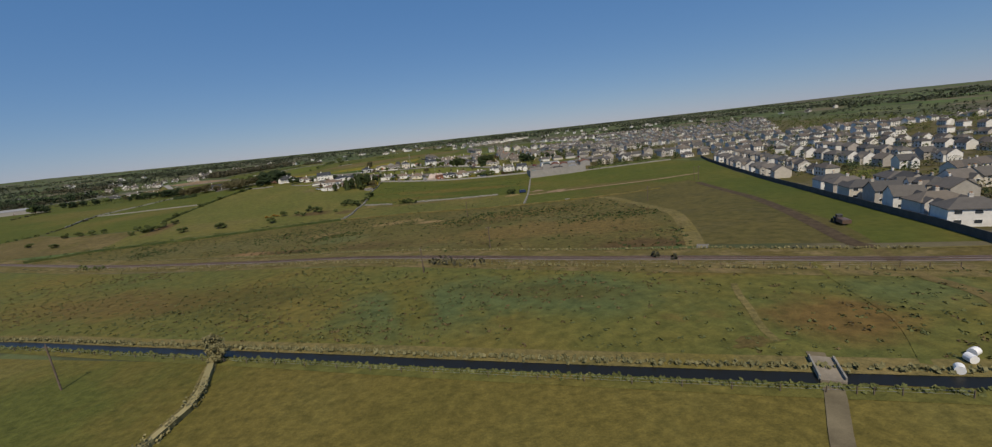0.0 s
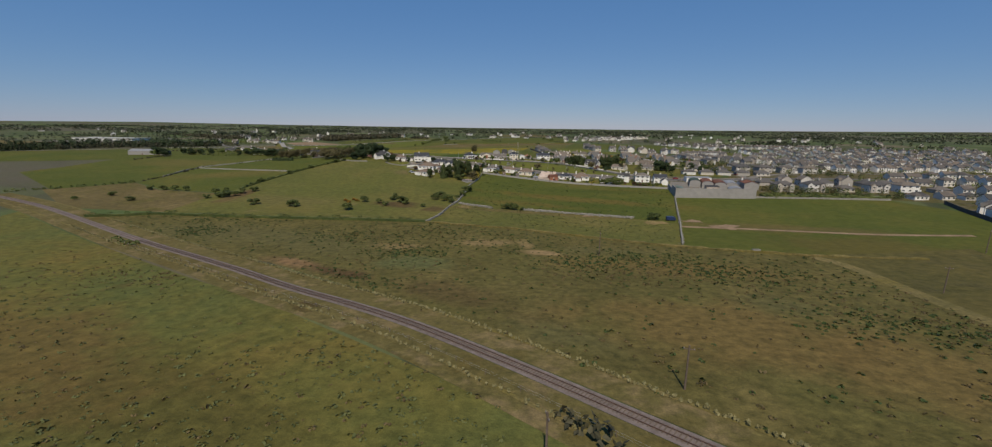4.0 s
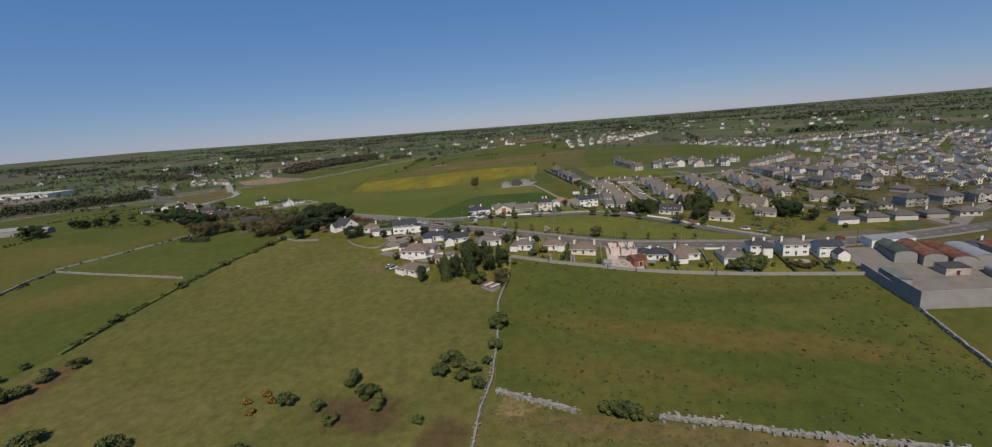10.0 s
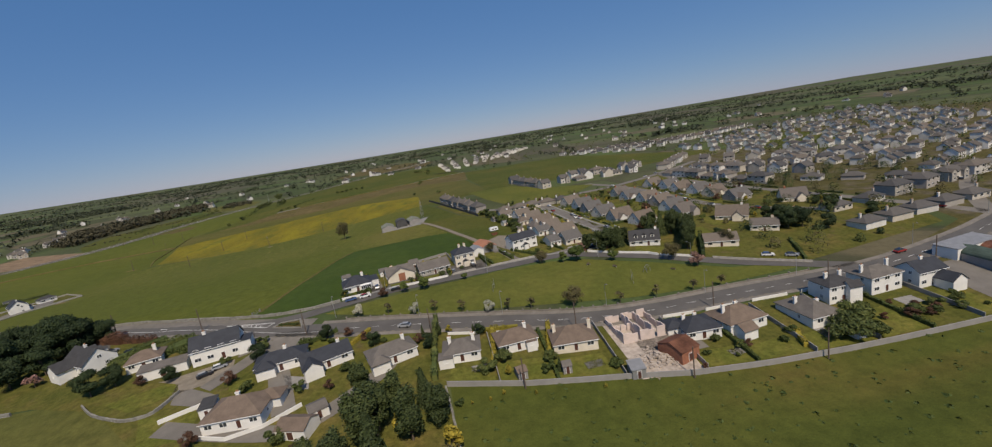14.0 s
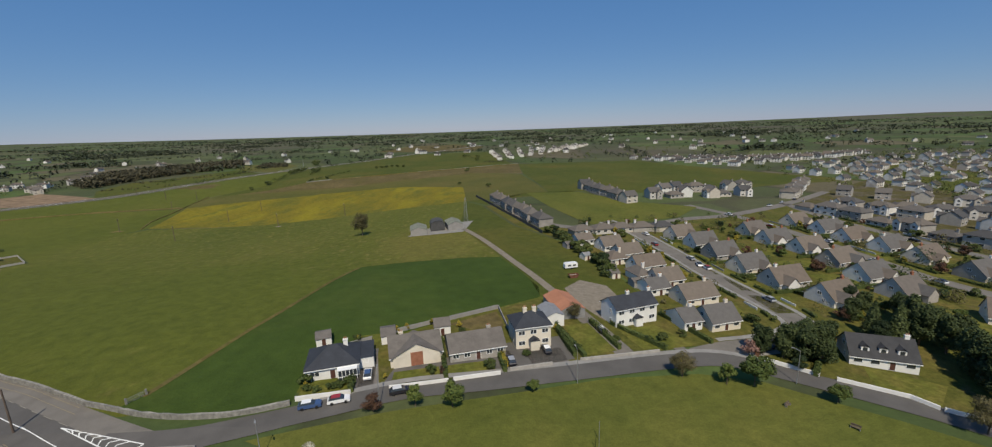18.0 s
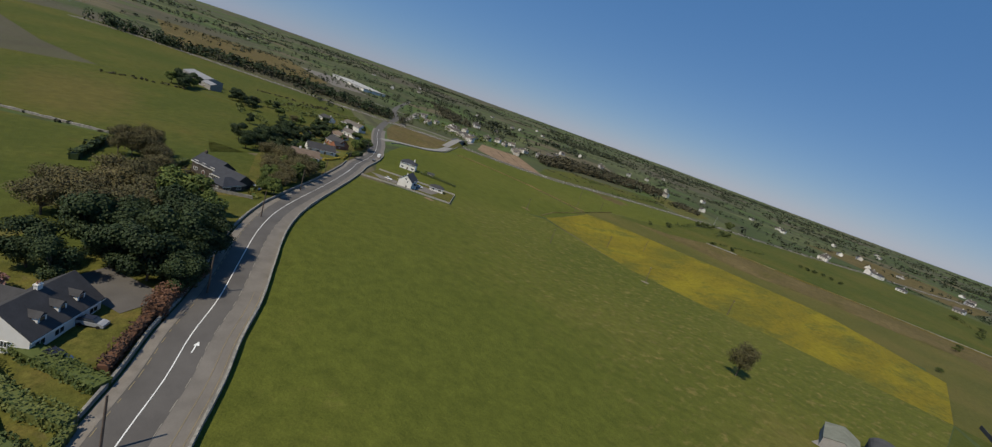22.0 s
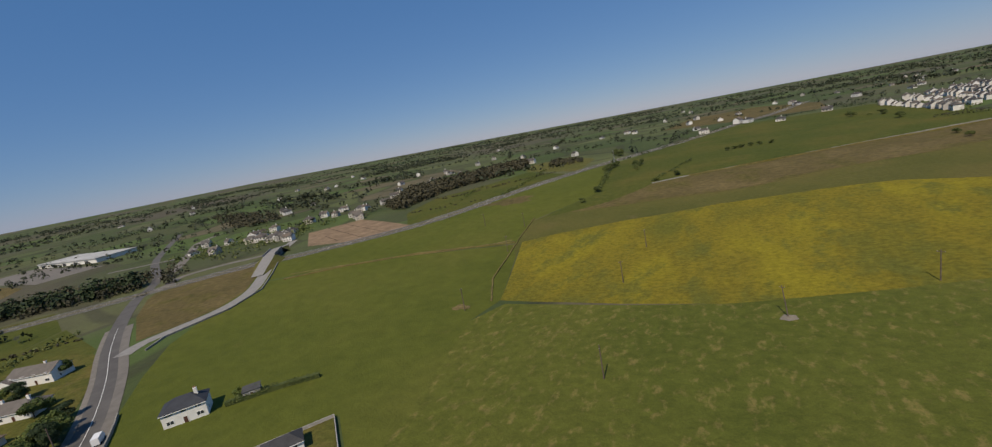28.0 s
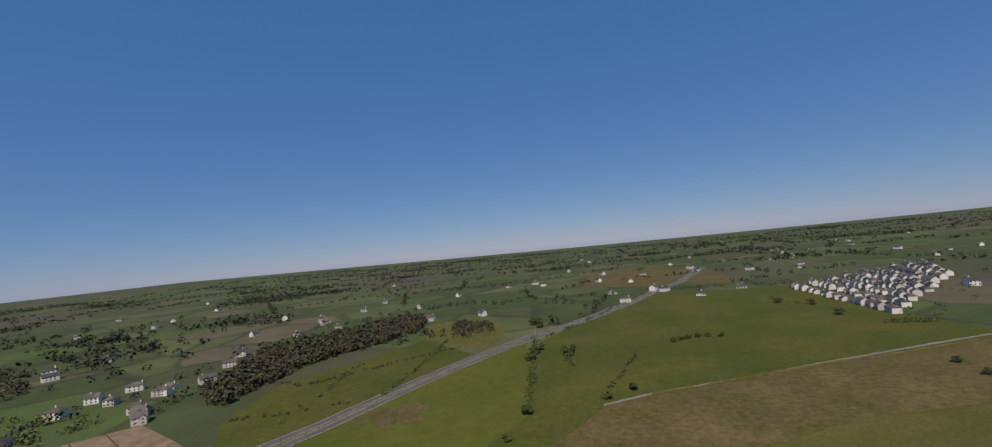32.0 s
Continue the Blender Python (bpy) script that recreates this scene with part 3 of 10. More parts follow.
sheet("field", [(-378.5, 694.7), (-352.4, 673.6), (-375.4, 759.4), (-372.3, 781.5), (-390.9, 839.4), (-402.8, 864.5), (-468.3, 845.6), (-510.9, 824.2), (-564.7, 791.1), (-529.6, 740.4), (-515.1, 718.8), (-488.9, 696.4), (-445.3, 665.4), (-406.3, 646.7)], M_SMOOTH, F1, "smooth green field below the road embankment")
sheet("field", [(-402.6, 866.5), (-468.2, 847.6), (-510.9, 826.2), (-566.4, 794.1), (-597.8, 826.2), (-589.3, 847.7), (-558.2, 898.3), (-510.1, 957.8), (-467.7, 1057.3), (-408.4, 1153), (-388.5, 1073.6), (-377.9, 985.1), (-411.1, 918.3)], M_SMOOTH, F1, "green field beside the motorway")
sheet("field", [(-390.9, 839.4), (-394.4, 852.4), (-266.2, 901.9), (-145.2, 896.6), (-128.4, 792), (-61.7, 780), (-71.8, 966.3), (-126.2, 1010), (-195.5, 992), (-324.9, 962), (-384, 940), (-411.1, 918.3), (-402.8, 864.5)], M_FARSIDE, F1 - 0.012, "dull green field beyond the buttercups")
sheet("field", [(-386, 934), (-352, 941), (-321.5, 950), (-290, 953), (-261.5, 959), (-235, 973), (-210, 982), (-170, 990), (-126.2, 1007), (-68.9, 971.4), (-62.1, 1116.2), (-142.7, 1081), (-197.6, 1061.5), (-255, 1034), (-309.6, 1012), (-336, 998), (-347, 976), (-362, 955)], M_DRYBROWN, F2, "pale brown strip of dead grass")
sheet("field", [(-409, 919), (-384, 938), (-350, 952), (-320, 985), (-280, 1010), (-197.5, 1050), (-63.5, 1112), (-81.9, 1190.3), (-102.2, 1398.3), (-275.1, 1400.1), (-334.5, 1265.5), (-392.7, 1152.4), (-387.5, 1073.6), (-377.6, 985.5)], M_PASTURE, F1, "wide green field with a row of small trees")

sheet("field", [(-545, 592), (-571, 556), (-578, 505), (-640, 470), (-900, 380), (-935, 460), (-860, 555), (-790, 645), (-715, 740), (-640, 720), (-600, 660)], M_PASTURE, F1, "open green field before the dual carriageway")
sheet("field", [(-1300, 560), (-900, 560), (-870, 640), (-850, 720), (-960, 790), (-1300, 800)], M_DRYBROWN, F1, "brown boggy land beyond the conifers")

sheet("field", [(-378, 552), (-402, 554), (-464, 572), (-545, 589), (-600, 660), (-640, 722), (-560, 708), (-470, 640), (-400, 585)], M_PASTURE, F1, "small green fields behind the roadside gardens")

sheet("field", [(-96, 581), (-62, 576), (-66, 610), (-74, 645), (-97, 690), (-116, 764), (-128, 790), (-129, 702), (-119, 664), (-110, 637), (-98, 600)], M_PASTURE, F2, "narrow green field beside the estate")
sheet("field", [(-128, 793), (-112, 766), (-84, 802), (-40, 794), (10, 778), (100, 808), (160, 836), (245, 855), (150, 1000), (110, 1105), (-62, 1113), (-68, 971), (-61.7, 781)], M_PASTURE, F1, "green fields behind the estate")

sheet("field", [(-262, 492), (-276, 511.5), (-381, 528), (-403, 556), (-384, 574), (-352, 588), (-310, 561), (-262, 543)], M_PASTURE, F1, "grass under the trees beside the road")

# ---- railway, drain and roads ----
bed = ribbon("railway", RAIL, 2.1, 2.1, M_BALLAST, F3, "single railway track on grey-brown ballast", "railway")
for s in (-0.8, 0.8):
    bm = ribbon_bm(offset(RAIL, s), 0.07, 0.07)
    r = bmesh.ops.extrude_face_region(bm, geom=bm.faces[:])
    for v in (e for e in r["geom"] if isinstance(e, bmesh.types.BMVert)):
        v.co.z += 0.17
    drape(bm, F3 + 0.12)
    part("rail", finish(bm, "rail", M_STEEL), None, bed)
M_VERGE = grass("railway_verge", (0.085, 0.092, 0.036), (0.112, 0.11, 0.048), (0.145, 0.132, 0.064), 0.06, 0.6, dry=(0.17, 0.148, 0.09), dry_amt=0.5, dry_scale=0.12)
for off, half in ((6.2, 3.8), (-7.6, 5.4)):
    ribbon("verge", offset(RAIL, off), half, half, M_VERGE, F2, "olive grassy railway verge", "verge")
for off in (9.6, -8.6):
    ribbon("bank", offset(RAIL, off), 0.5, 0.5, M_STRAW, F4, "thin pale grassy bank along the railway fence", "verge")
M_WORN0 = plain("trodden_track", (0.15, 0.125, 0.08), 0.95, 0.1, 0.3, 0.3)
ribbon("water", DRAIN, 1.35, 1.35, M_WATER, F2, "dark still water of a straight drain", "water")
ribbon("verge", offset(DRAIN, 4.0), 2.0, 2.6, M_STRAW, F3, "pale reedy drain bank", "verge")
ribbon("verge", offset(DRAIN, -3.2), 1.6, 1.7, M_RUSHY, F3, "green drain bank", "verge")
ribbon("track", smooth([(27, 28), (36, 42.2), (39, 46.6), (42.6, 52), (45.4, 58), (46.8, 61)]), 1.2, 1.2, M_WORN0, F5, "gravel farm track", "track")
ribbon("track", smooth([(95.2, 105.7), (86.6, 85.7), (86, 71), (72, 50)]), 1.5, 1.5, M_DRYBROWN, F3, "pale worn farm track", "track")
ribbon("track", smooth([(138.3, 291.1), (125, 211.1), (106.2, 147.4), (94.9, 114.4), (95.2, 105.7)]), 2.2, 2.2, M_PEAT, F3, "dark muddy wheel track", "track")
ribbon("grass_strip", smooth([(67.9, 278.9), (74.5, 262.3), (77.7, 210.2), (78, 186.7), (67.3, 149.8), (59, 126.4)]), 3.0, 2.5, M_STRAW, F3, "curving pale green grass strip", "verge")


# ---- plants ----
L_GREEN = leafy("spring_leaves", (0.045, 0.075, 0.018), (0.11, 0.135, 0.035))
L_DARK = leafy("evergreen_leaves", (0.014, 0.028, 0.012), (0.04, 0.06, 0.022))
L_CONIFER = leafy("conifer_foliage", (0.025, 0.04, 0.014), (0.065, 0.085, 0.028))
L_BUSH = leafy("bush_leaves", (0.04, 0.062, 0.018), (0.1, 0.115, 0.035))
L_BARE = leafy("bare_twigs", (0.06, 0.054, 0.026), (0.125, 0.112, 0.052))
L_BLOSSOM = leafy("white_blossom", (0.27, 0.27, 0.22), (0.5, 0.49, 0.43))
L_PINK = leafy("pink_blossom", (0.16, 0.09, 0.08), (0.3, 0.18, 0.16))
L_COPPER = leafy("copper_leaves", (0.065, 0.034, 0.024), (0.13, 0.068, 0.044))
L_GOLD = leafy("golden_foliage", (0.16, 0.14, 0.02), (0.3, 0.24, 0.04))
L_GORSE = leafy("gorse_flower", (0.12, 0.07, 0.015), (0.28, 0.15, 0.02))
L_HEDGE = leafy("clipped_hedge", (0.03, 0.05, 0.014), (0.08, 0.1, 0.028))
L_BROWNHEDGE = leafy("brown_hedge", (0.1, 0.05, 0.03), (0.18, 0.1, 0.055))
L_REED = leafy("dry_reeds", (0.11, 0.104, 0.05), (0.24, 0.21, 0.11))
L_RUSH = leafy("rush_tussocks", (0.05, 0.062, 0.022), (0.1, 0.108, 0.04))
M_BARK = plain("bark", (0.13, 0.1, 0.075), 0.95, 0.1, 0.3, 2.0)
M_POLE = plain("weathered_timber_pole", (0.13, 0.1, 0.08), 0.9, 0.15, 0.25, 1.0)


def leaf(m, c, n, s, rnd):
    """A small bent leaf clump facing about n."""
    n = (Vector(n) + Vector((rnd.uniform(-0.7, 0.7), rnd.uniform(-0.7, 0.7), rnd.uniform(-0.5, 0.7)))).normalized()
    a = n.orthogonal().normalized()
    a = (a * math.cos(k := rnd.uniform(0, 6.28)) + n.cross(a) * math.sin(k))
    b = n.cross(a)
    c = Vector(c)
    w, h = s * rnd.uniform(0.35, 0.6), s * rnd.uniform(0.4, 0.75)
    i = len(m.v)
    m.v += [tuple(c - a * w - b * h * 0.6), tuple(c + a * w * 0.8 - b * h * 0.5), tuple(c + a * w * 0.9 + b * h * 0.6 - n * s * 0.15), tuple(c - a * w * 0.6 + b * h * 0.7), ]
    m.f.append((i, i + 1, i + 2, i + 3))
    m.m.append(0)


def limb(m, a, b, r0, r1, n=6):
    a, b = Vector(a), Vector(b)
    d = (b - a).normalized()
    u = d.orthogonal().normalized()
    v = d.cross(u)
    i = len(m.v)
    for c, r in ((a, r0), (b, r1)):
        m.v += [tuple(c + (u * math.cos(6.2832 * k / n) + v * math.sin(6.2832 * k / n)) * r) for k in range(n)]
    for k in range(n):
        m.f.append((i + k, i + (k + 1) % n, i + n + (k + 1) % n, i + n + k))
        m.m.append(0)


def tree_meshes(seed, h, spread, leaves, size, clear=0.2, shape="round", lobes=9, twiggy=False):
    """Trunk and crown of a tree h metres high."""
    rnd = random.Random(seed)
    t, c = Mesh(), Mesh()
    r = spread / 2
    top = h * (0.55 if shape != "cone" else 0.85)
    limb(t, (0, 0, -0.5), (rnd.uniform(-0.1, 0.1) * r, rnd.uniform(-0.1, 0.1) * r, top), 0.035 * h * 0.6, 0.012 * h, 7)
    L = []
    if shape == "cone":
        for i in range(leaves):
            z = h * (clear + (1 - clear) * rnd.random() ** 1.25)
            k = (z / h - clear) / (1 - clear)
            rr = r * (1 - k) ** 0.75 * (0.82 + 0.3 * math.sin(k * 37 + 5 * rnd.random())) * rnd.uniform(0.75, 1.06)
            a = rnd.uniform(0, 6.283)
            leaf(c, (rr * math.cos(a), rr * math.sin(a), z), (math.cos(a), math.sin(a), 0.35), size, rnd)
        for i in range(6):
            a, z = i * 1.1, h * (0.25 + 0.1 * i)
            limb(t, (0, 0, z), (r * 0.6 * math.cos(a), r * 0.6 * math.sin(a), z + 0.3), 0.008 * h, 0.003 * h, 4)
        return t.data("trunk", [M_BARK]), c
    zc = h * (clear + (1 - clear) / 2)
    hz = h * (1 - clear) / 2
    for i in range(lobes):
        a = i * 2.4 + rnd.uniform(-0.4, 0.4)
        e = rnd.uniform(-0.75, 0.95)
        q = math.sqrt(1 - e * e * 0.8) * rnd.uniform(0.35, 0.72)
        p = Vector((r * q * math.cos(a), r * q * math.sin(a), zc + hz * e * 0.68))
        L.append((p, r * rnd.uniform(0.3, 0.5), hz * rnd.uniform(0.26, 0.42)))
        limb(t, (0, 0, min(top * 0.9, h * clear + 0.3 * max(0.2, p.z - h * clear))), tuple(p), 0.011 * h, 0.004 * h, 5)
        if twiggy:
            for _ in range(9):
                d = Vector((rnd.gauss(0, 1), rnd.gauss(0, 1), rnd.gauss(0.3, 0.8))).normalized()
                limb(t, tuple(p * 0.85 + Vector((0, 0, h * 0.06))), tuple(p + Vector((d.x * L[-1][1], d.y * L[-1][1], d.z * L[-1][2]))), 0.004 * h, 0.0015 * h, 3)
    for i in range(leaves):
        p, lr, lz = L[i % lobes]
        d = Vector((rnd.gauss(0, 1), rnd.gauss(0, 1), rnd.gauss(0.15, 1))).normalized()
        k = rnd.uniform(0.55, 1.12)
        leaf(c, p + Vector((d.x * lr * k, d.y * lr * k, d.z * lz * k)), d, size, rnd)
    return t.data("trunk", [M_BARK]), c


PROTO = {}


def proto(kind, material, *variants, name="tree", label="", category="tree", crown="crown"):
    PROTO[kind] = [(tree_meshes(*v[:5], **v[5]), v[1]) for v in variants], material, name, label, category, crown
    PROTO[kind] = ([(t, c.data(crown, [material]), h) for (t, c), h in PROTO[kind][0]], name, label, category, crown, {})


proto("broad", L_GREEN, (1, 9, 8, 2400, 0.5, {}), (2, 9, 7, 2200, 0.5, {}), (3, 9, 9, 2600, 0.52, {}), label="leafy green broadleaf tree in spring foliage")
proto("dark", L_DARK, (4, 11, 11, 8000, 0.4, dict(clear=0.08, lobes=12)), (5, 11, 9, 7000, 0.4, dict(clear=0.08, lobes=12)), label="large dark evergreen tree with a dense crown")
proto("conifer", L_CONIFER, (6, 12, 5.6, 6500, 0.4, dict(clear=0.0, lobes=20)), (7, 12, 5.0, 5500, 0.4, dict(clear=0.02, shape="cone")), (27, 12, 6.4, 7000, 0.4, dict(clear=0.0, lobes=24)), label="tall conical dark green conifer")
proto("gold", L_GOLD, (8, 6, 4, 700, 0.6, dict(clear=0.05)), label="golden yellow garden conifer")
proto("bush", L_BUSH, (9, 4, 5.5, 1800, 0.36, dict(clear=0.0, lobes=8)), (10, 4, 5, 1600, 0.36, dict(clear=0.0, lobes=7)), (11, 4, 6, 1900, 0.36, dict(clear=0.0, lobes=9)), name="bush", label="rounded green hawthorn bush in a field", category="bush")
proto("bare", L_BARE, (12, 9, 10, 5200, 0.27, dict(clear=0.12, twiggy=True, lobes=16)), (13, 9, 9, 4800, 0.27, dict(clear=0.12, twiggy=True, lobes=15)), label="brownish tree with bare twigs just coming into leaf")
proto("young", L_BARE, (14, 4.5, 2.6, 200, 0.32, dict(clear=0.3, twiggy=True, lobes=7)), label="slender young bare park tree")
proto("blossom", L_BLOSSOM, (15, 4.5, 4, 1500, 0.26, dict(clear=0.15)), label="small tree in white blossom")
proto("pink", L_PINK, (16, 5, 4.5, 600, 0.45, dict(clear=0.2)), label="small tree in pink blossom")
proto("copper", L_COPPER, (17, 6, 6, 1800, 0.38, dict(clear=0.1)), label="copper-leaved small ornamental garden tree")
proto("shrub", L_HEDGE, (18, 2, 2.4, 520, 0.26, dict(clear=0.0, lobes=6)), (19, 2, 2.8, 560, 0.26, dict(clear=0.0, lobes=6)), name="shrub", label="dark green garden shrub", category="shrub")
proto("gorse", L_GORSE, (20, 2, 3.5, 380, 0.4, dict(clear=0.0, lobes=7)), name="gorse_bush", label="orange-yellow gorse bush in flower", category="bush")
proto("willow", L_REED, (28, 6, 5, 1500, 0.4, dict(clear=0.05, twiggy=True, lobes=12)), label="straggly pale bare willow beside the drain")
TR = random.Random(11)


def tree(kind, x, y, h=None, wide=1.0, z=None, group="", label=""):
    meshes, name, lab, cat, crown, made = PROTO[kind]
    i = TR.randrange(len(meshes))
    t, c, h0 = meshes[i]
    s = (h or h0) / h0
    m = pose(x, y, gz(x, y) if z is None else z, 0, 0, TR.uniform(0, 360)) @ Matrix.Diagonal((s * wide, s * wide, s, 1))
    if i in made:
        o = copy_thing(made[i], m)
    else:
        o = new(name)
        part("trunk" if cat == "tree" else "stem", t, None, o)
        part(crown, c, None, o)
        o.matrix_basis = m
        o.empty_display_size = 0.3
        made[i] = tagged(o, lab, cat)
        # later copies start from a unit scale
    if o is not made[i]:
        o.matrix_basis = m
    if group:
        tagged(o, group=group)
    if label:
        tagged(o, label)
    return o


def hedge(pts, h=1.6, w=1.4, material=None, label="clipped green garden hedge", dens=1.0, name="hedge", uneven=0.25, size=0.4):
    """A hedge of leaf clumps along a line, with a woody core."""
    rnd = random.Random(int(abs(pts[0][0] * 31 + pts[0][1] * 17)))
    P = resample(pts, 2.5)
    m = Mesh()
    for (ax, ay), (bx, by) in zip(P, P[1:]):
        d = math.hypot(bx - ax, by - ay)
        if d < 0.01:
            continue
        tx, ty = (bx - ax) / d, (by - ay) / d
        hh = h * rnd.uniform(1 - uneven, 1 + uneven)
        ww = w * rnd.uniform(1 - uneven * 0.6, 1 + uneven * 0.6)
        for _ in range(max(4, int(d * (2 * h + w) * 9.0 * dens))):
            k, s = rnd.random() * d, rnd.choice((-1, 1, 0))
            off = s * ww / 2 * rnd.uniform(0.75, 1.1) if s else rnd.uniform(-0.5, 0.5) * ww
            z = rnd.random() * hh if s else hh * rnd.uniform(0.85, 1.1)
            x, y = ax + tx * k - ty * off, ay + ty * k + tx * off
            leaf(m, (x, y, gz(x, y) + z), (-ty * s, tx * s, 0.3 if s else 1), size, rnd)
    o = tagged(new(name), label, "hedge")
    part("foliage", m, material or L_HEDGE, o)
    core = Mesh()
    C = resample(pts, 5)
    A, B = offset(C, w * 0.4), offset(C, -w * 0.4)
    for i in range(len(C) - 1):
        q = [(*A[i], gz(*A[i]) - 0.2), (*B[i], gz(*B[i]) - 0.2), (*B[i + 1], gz(*B[i + 1]) - 0.2), (*A[i + 1], gz(*A[i + 1]) - 0.2)]
        u = [(p[0], p[1], p[2] + 0.2 + h * 0.82) for p in q]
        for f in (u, [q[0], q[3], u[3], u[0]], [q[1], u[1], u[2], q[2]], [q[0], u[0], u[1], q[1]], [q[3], q[2], u[2], u[3]]):
            core.face(f)
    part("woody_core", core, material or L_HEDGE, o)
    return o

# ---- buildings ----
R_SLATE = plain("blue_black_slate", (0.04, 0.044, 0.054), 0.75, 0.25, 0.2, 0.5, 0.0, 3.0)
R_GREY = plain("grey_concrete_tiles", (0.14, 0.126, 0.114), 0.9, 0.2, 0.2, 0.5, 0.0, 3.0)
R_BROWN = plain("brown_concrete_tiles", (0.165, 0.125, 0.098), 0.9, 0.2, 0.2, 0.5, 0.0, 3.0)
R_DARK = plain("dark_grey_tiles", (0.055, 0.055, 0.058), 0.85, 0.2, 0.2, 0.5, 0.0, 3.0)
R_MIX = tinted("estate_roof_tiles", [(0.128, 0.112, 0.1), (0.142, 0.116, 0.095), (0.112, 0.106, 0.102), (0.15, 0.126, 0.105)], 0.9)
R_TOWN = tinted("town_roof_tiles", [(0.09, 0.084, 0.08), (0.12, 0.108, 0.098), (0.068, 0.066, 0.066), (0.13, 0.112, 0.095), (0.1, 0.092, 0.085)], 0.85)
W_TOWN = tinted("town_render", [(0.62, 0.61, 0.58), (0.48, 0.44, 0.38), (0.66, 0.65, 0.63), (0.36, 0.33, 0.3), (0.33, 0.31, 0.28), (0.5, 0.48, 0.45)], 0.85, 0.15)
M_DASH = plain("grey_pebble_dash", (0.3, 0.28, 0.26), 0.95, 0.15, 0.2, 0.4)
M_BRICKY = plain("red_brick", (0.3, 0.13, 0.08), 0.9, 0.2, 0.2, 1.0)
M_STONEWALL = plain("grey_cut_stone", (0.36, 0.34, 0.31), 0.9, 0.2, 0.25, 0.8)
M_UPVC = plain("white_window_frame", (0.78, 0.78, 0.77), 0.5, 0.4, 0.04, 1.0)
M_DOORBROWN = plain("dark_door", (0.09, 0.04, 0.03), 0.5, 0.4, 0.1, 1.0)
M_POT = plain("clay_pot", (0.36, 0.2, 0.12), 0.9, 0.2, 0.1, 1.0)
M_RUST = plain("rusty_corrugated_iron", (0.19, 0.085, 0.055), 0.85, 0.2, 0.6, 0.3, 0.2)
M_TIN = plain("grey_corrugated_iron", (0.3, 0.3, 0.3), 0.55, 0.4, 0.2, 0.4, 0.3)
M_GREENTIN = plain("green_painted_sheeting", (0.12, 0.15, 0.12), 0.6, 0.4, 0.2, 0.4)
M_ORANGE = plain("orange_red_barn_roof", (0.38, 0.17, 0.1), 0.8, 0.3, 0.15, 0.3)
M_PINKBLOCK = plain("pale_pink_plaster", (0.6, 0.5, 0.45), 0.9, 0.2, 0.15, 0.5)
M_RUBBLE = plain("building_rubble", (0.42, 0.36, 0.31), 0.95, 0.15, 0.35, 0.6)
M_GLASS, _nt, _b = mat("dark_window_glass", 0.06, 0.7)
_b.inputs["Base Color"].default_value = (0.035, 0.042, 0.05, 1)
M_BLUEGLASS = plain("solar_panel", (0.03, 0.045, 0.1), 0.15, 0.6, 0.1, 1.0)
M_CAR = tinted("car_paint", [(0.02, 0.02, 0.025), (0.6, 0.6, 0.6), (0.3, 0.31, 0.33), (0.05, 0.09, 0.2), (0.75, 0.75, 0.75), (0.28, 0.03, 0.03)], 0.25, 0.03, 1.0, 0.6)
M_TYRE = plain("black_rubber", (0.02, 0.02, 0.02), 0.9, 0.2, 0.1, 1.0)
M_WHITEPAINT = plain("white_vehicle_paint", (0.75, 0.75, 0.75), 0.35, 0.5, 0.05, 1.0)
M_BLUEPAINT = plain("blue_vehicle_paint", (0.02, 0.035, 0.09), 0.35, 0.5, 0.05, 1.0)
M_GALV = plain("galvanised_steel", (0.4, 0.41, 0.42), 0.45, 0.5, 0.1, 1.0, 0.6)
WINDOWS = {}


def window_data(w, h):
    """Frame ring and pane, facing -y with its sill at z 0."""
    if (w, h) not in WINDOWS:
        f, t = Mesh(), 0.09
        X, Z = (-w / 2, -w / 2 + t, -t / 2, t / 2, w / 2 - t, w / 2), (0, t, h - t, h)
        f.v = [(x, y, z) for y in (-0.07, 0.0) for z in Z for x in X]
        solid = [[not (0 < j < 2 and i in (1, 3)) for i in range(5)] for j in range(3)]
        for j in range(3):
            for i in range(5):
                if not solid[j][i]:
                    continue
                k = j * 6 + i
                f.f += [(k, k + 1, k + 7, k + 6), (k + 24, k + 30, k + 31, k + 25)]
                for dj, di, e in ((-1, 0, (k + 1, k)), (1, 0, (k + 6, k + 7)), (0, -1, (k, k + 6)), (0, 1, (k + 7, k + 1))):
                    jj, ii = j + dj, i + di
                    if not (0 <= jj < 3 and 0 <= ii < 5 and solid[jj][ii]):
                        f.f.append((e[0], e[1], e[1] + 24, e[0] + 24))
        f.m = [0] * len(f.f)
        g = Mesh()
        g.box(-w / 2 + t, -0.03, t, w / 2 - t, 0.0, h - t)
        WINDOWS[(w, h)] = f.data("window_frame", [M_UPVC]), g.data("pane", [M_GLASS])
    return WINDOWS[(w, h)]


def add_window(root, x, y, z, turn, w=1.5, h=1.15, plainly=False):
    if plainly:
        return part("window", small_window(w, h), None, root, at=pose(x, y, z, 0, 0, turn))
    f, g = window_data(w, h)
    o = part("window", f, None, root, at=pose(x, y, z, 0, 0, turn))
    part("pane", g, None, o)
    return o


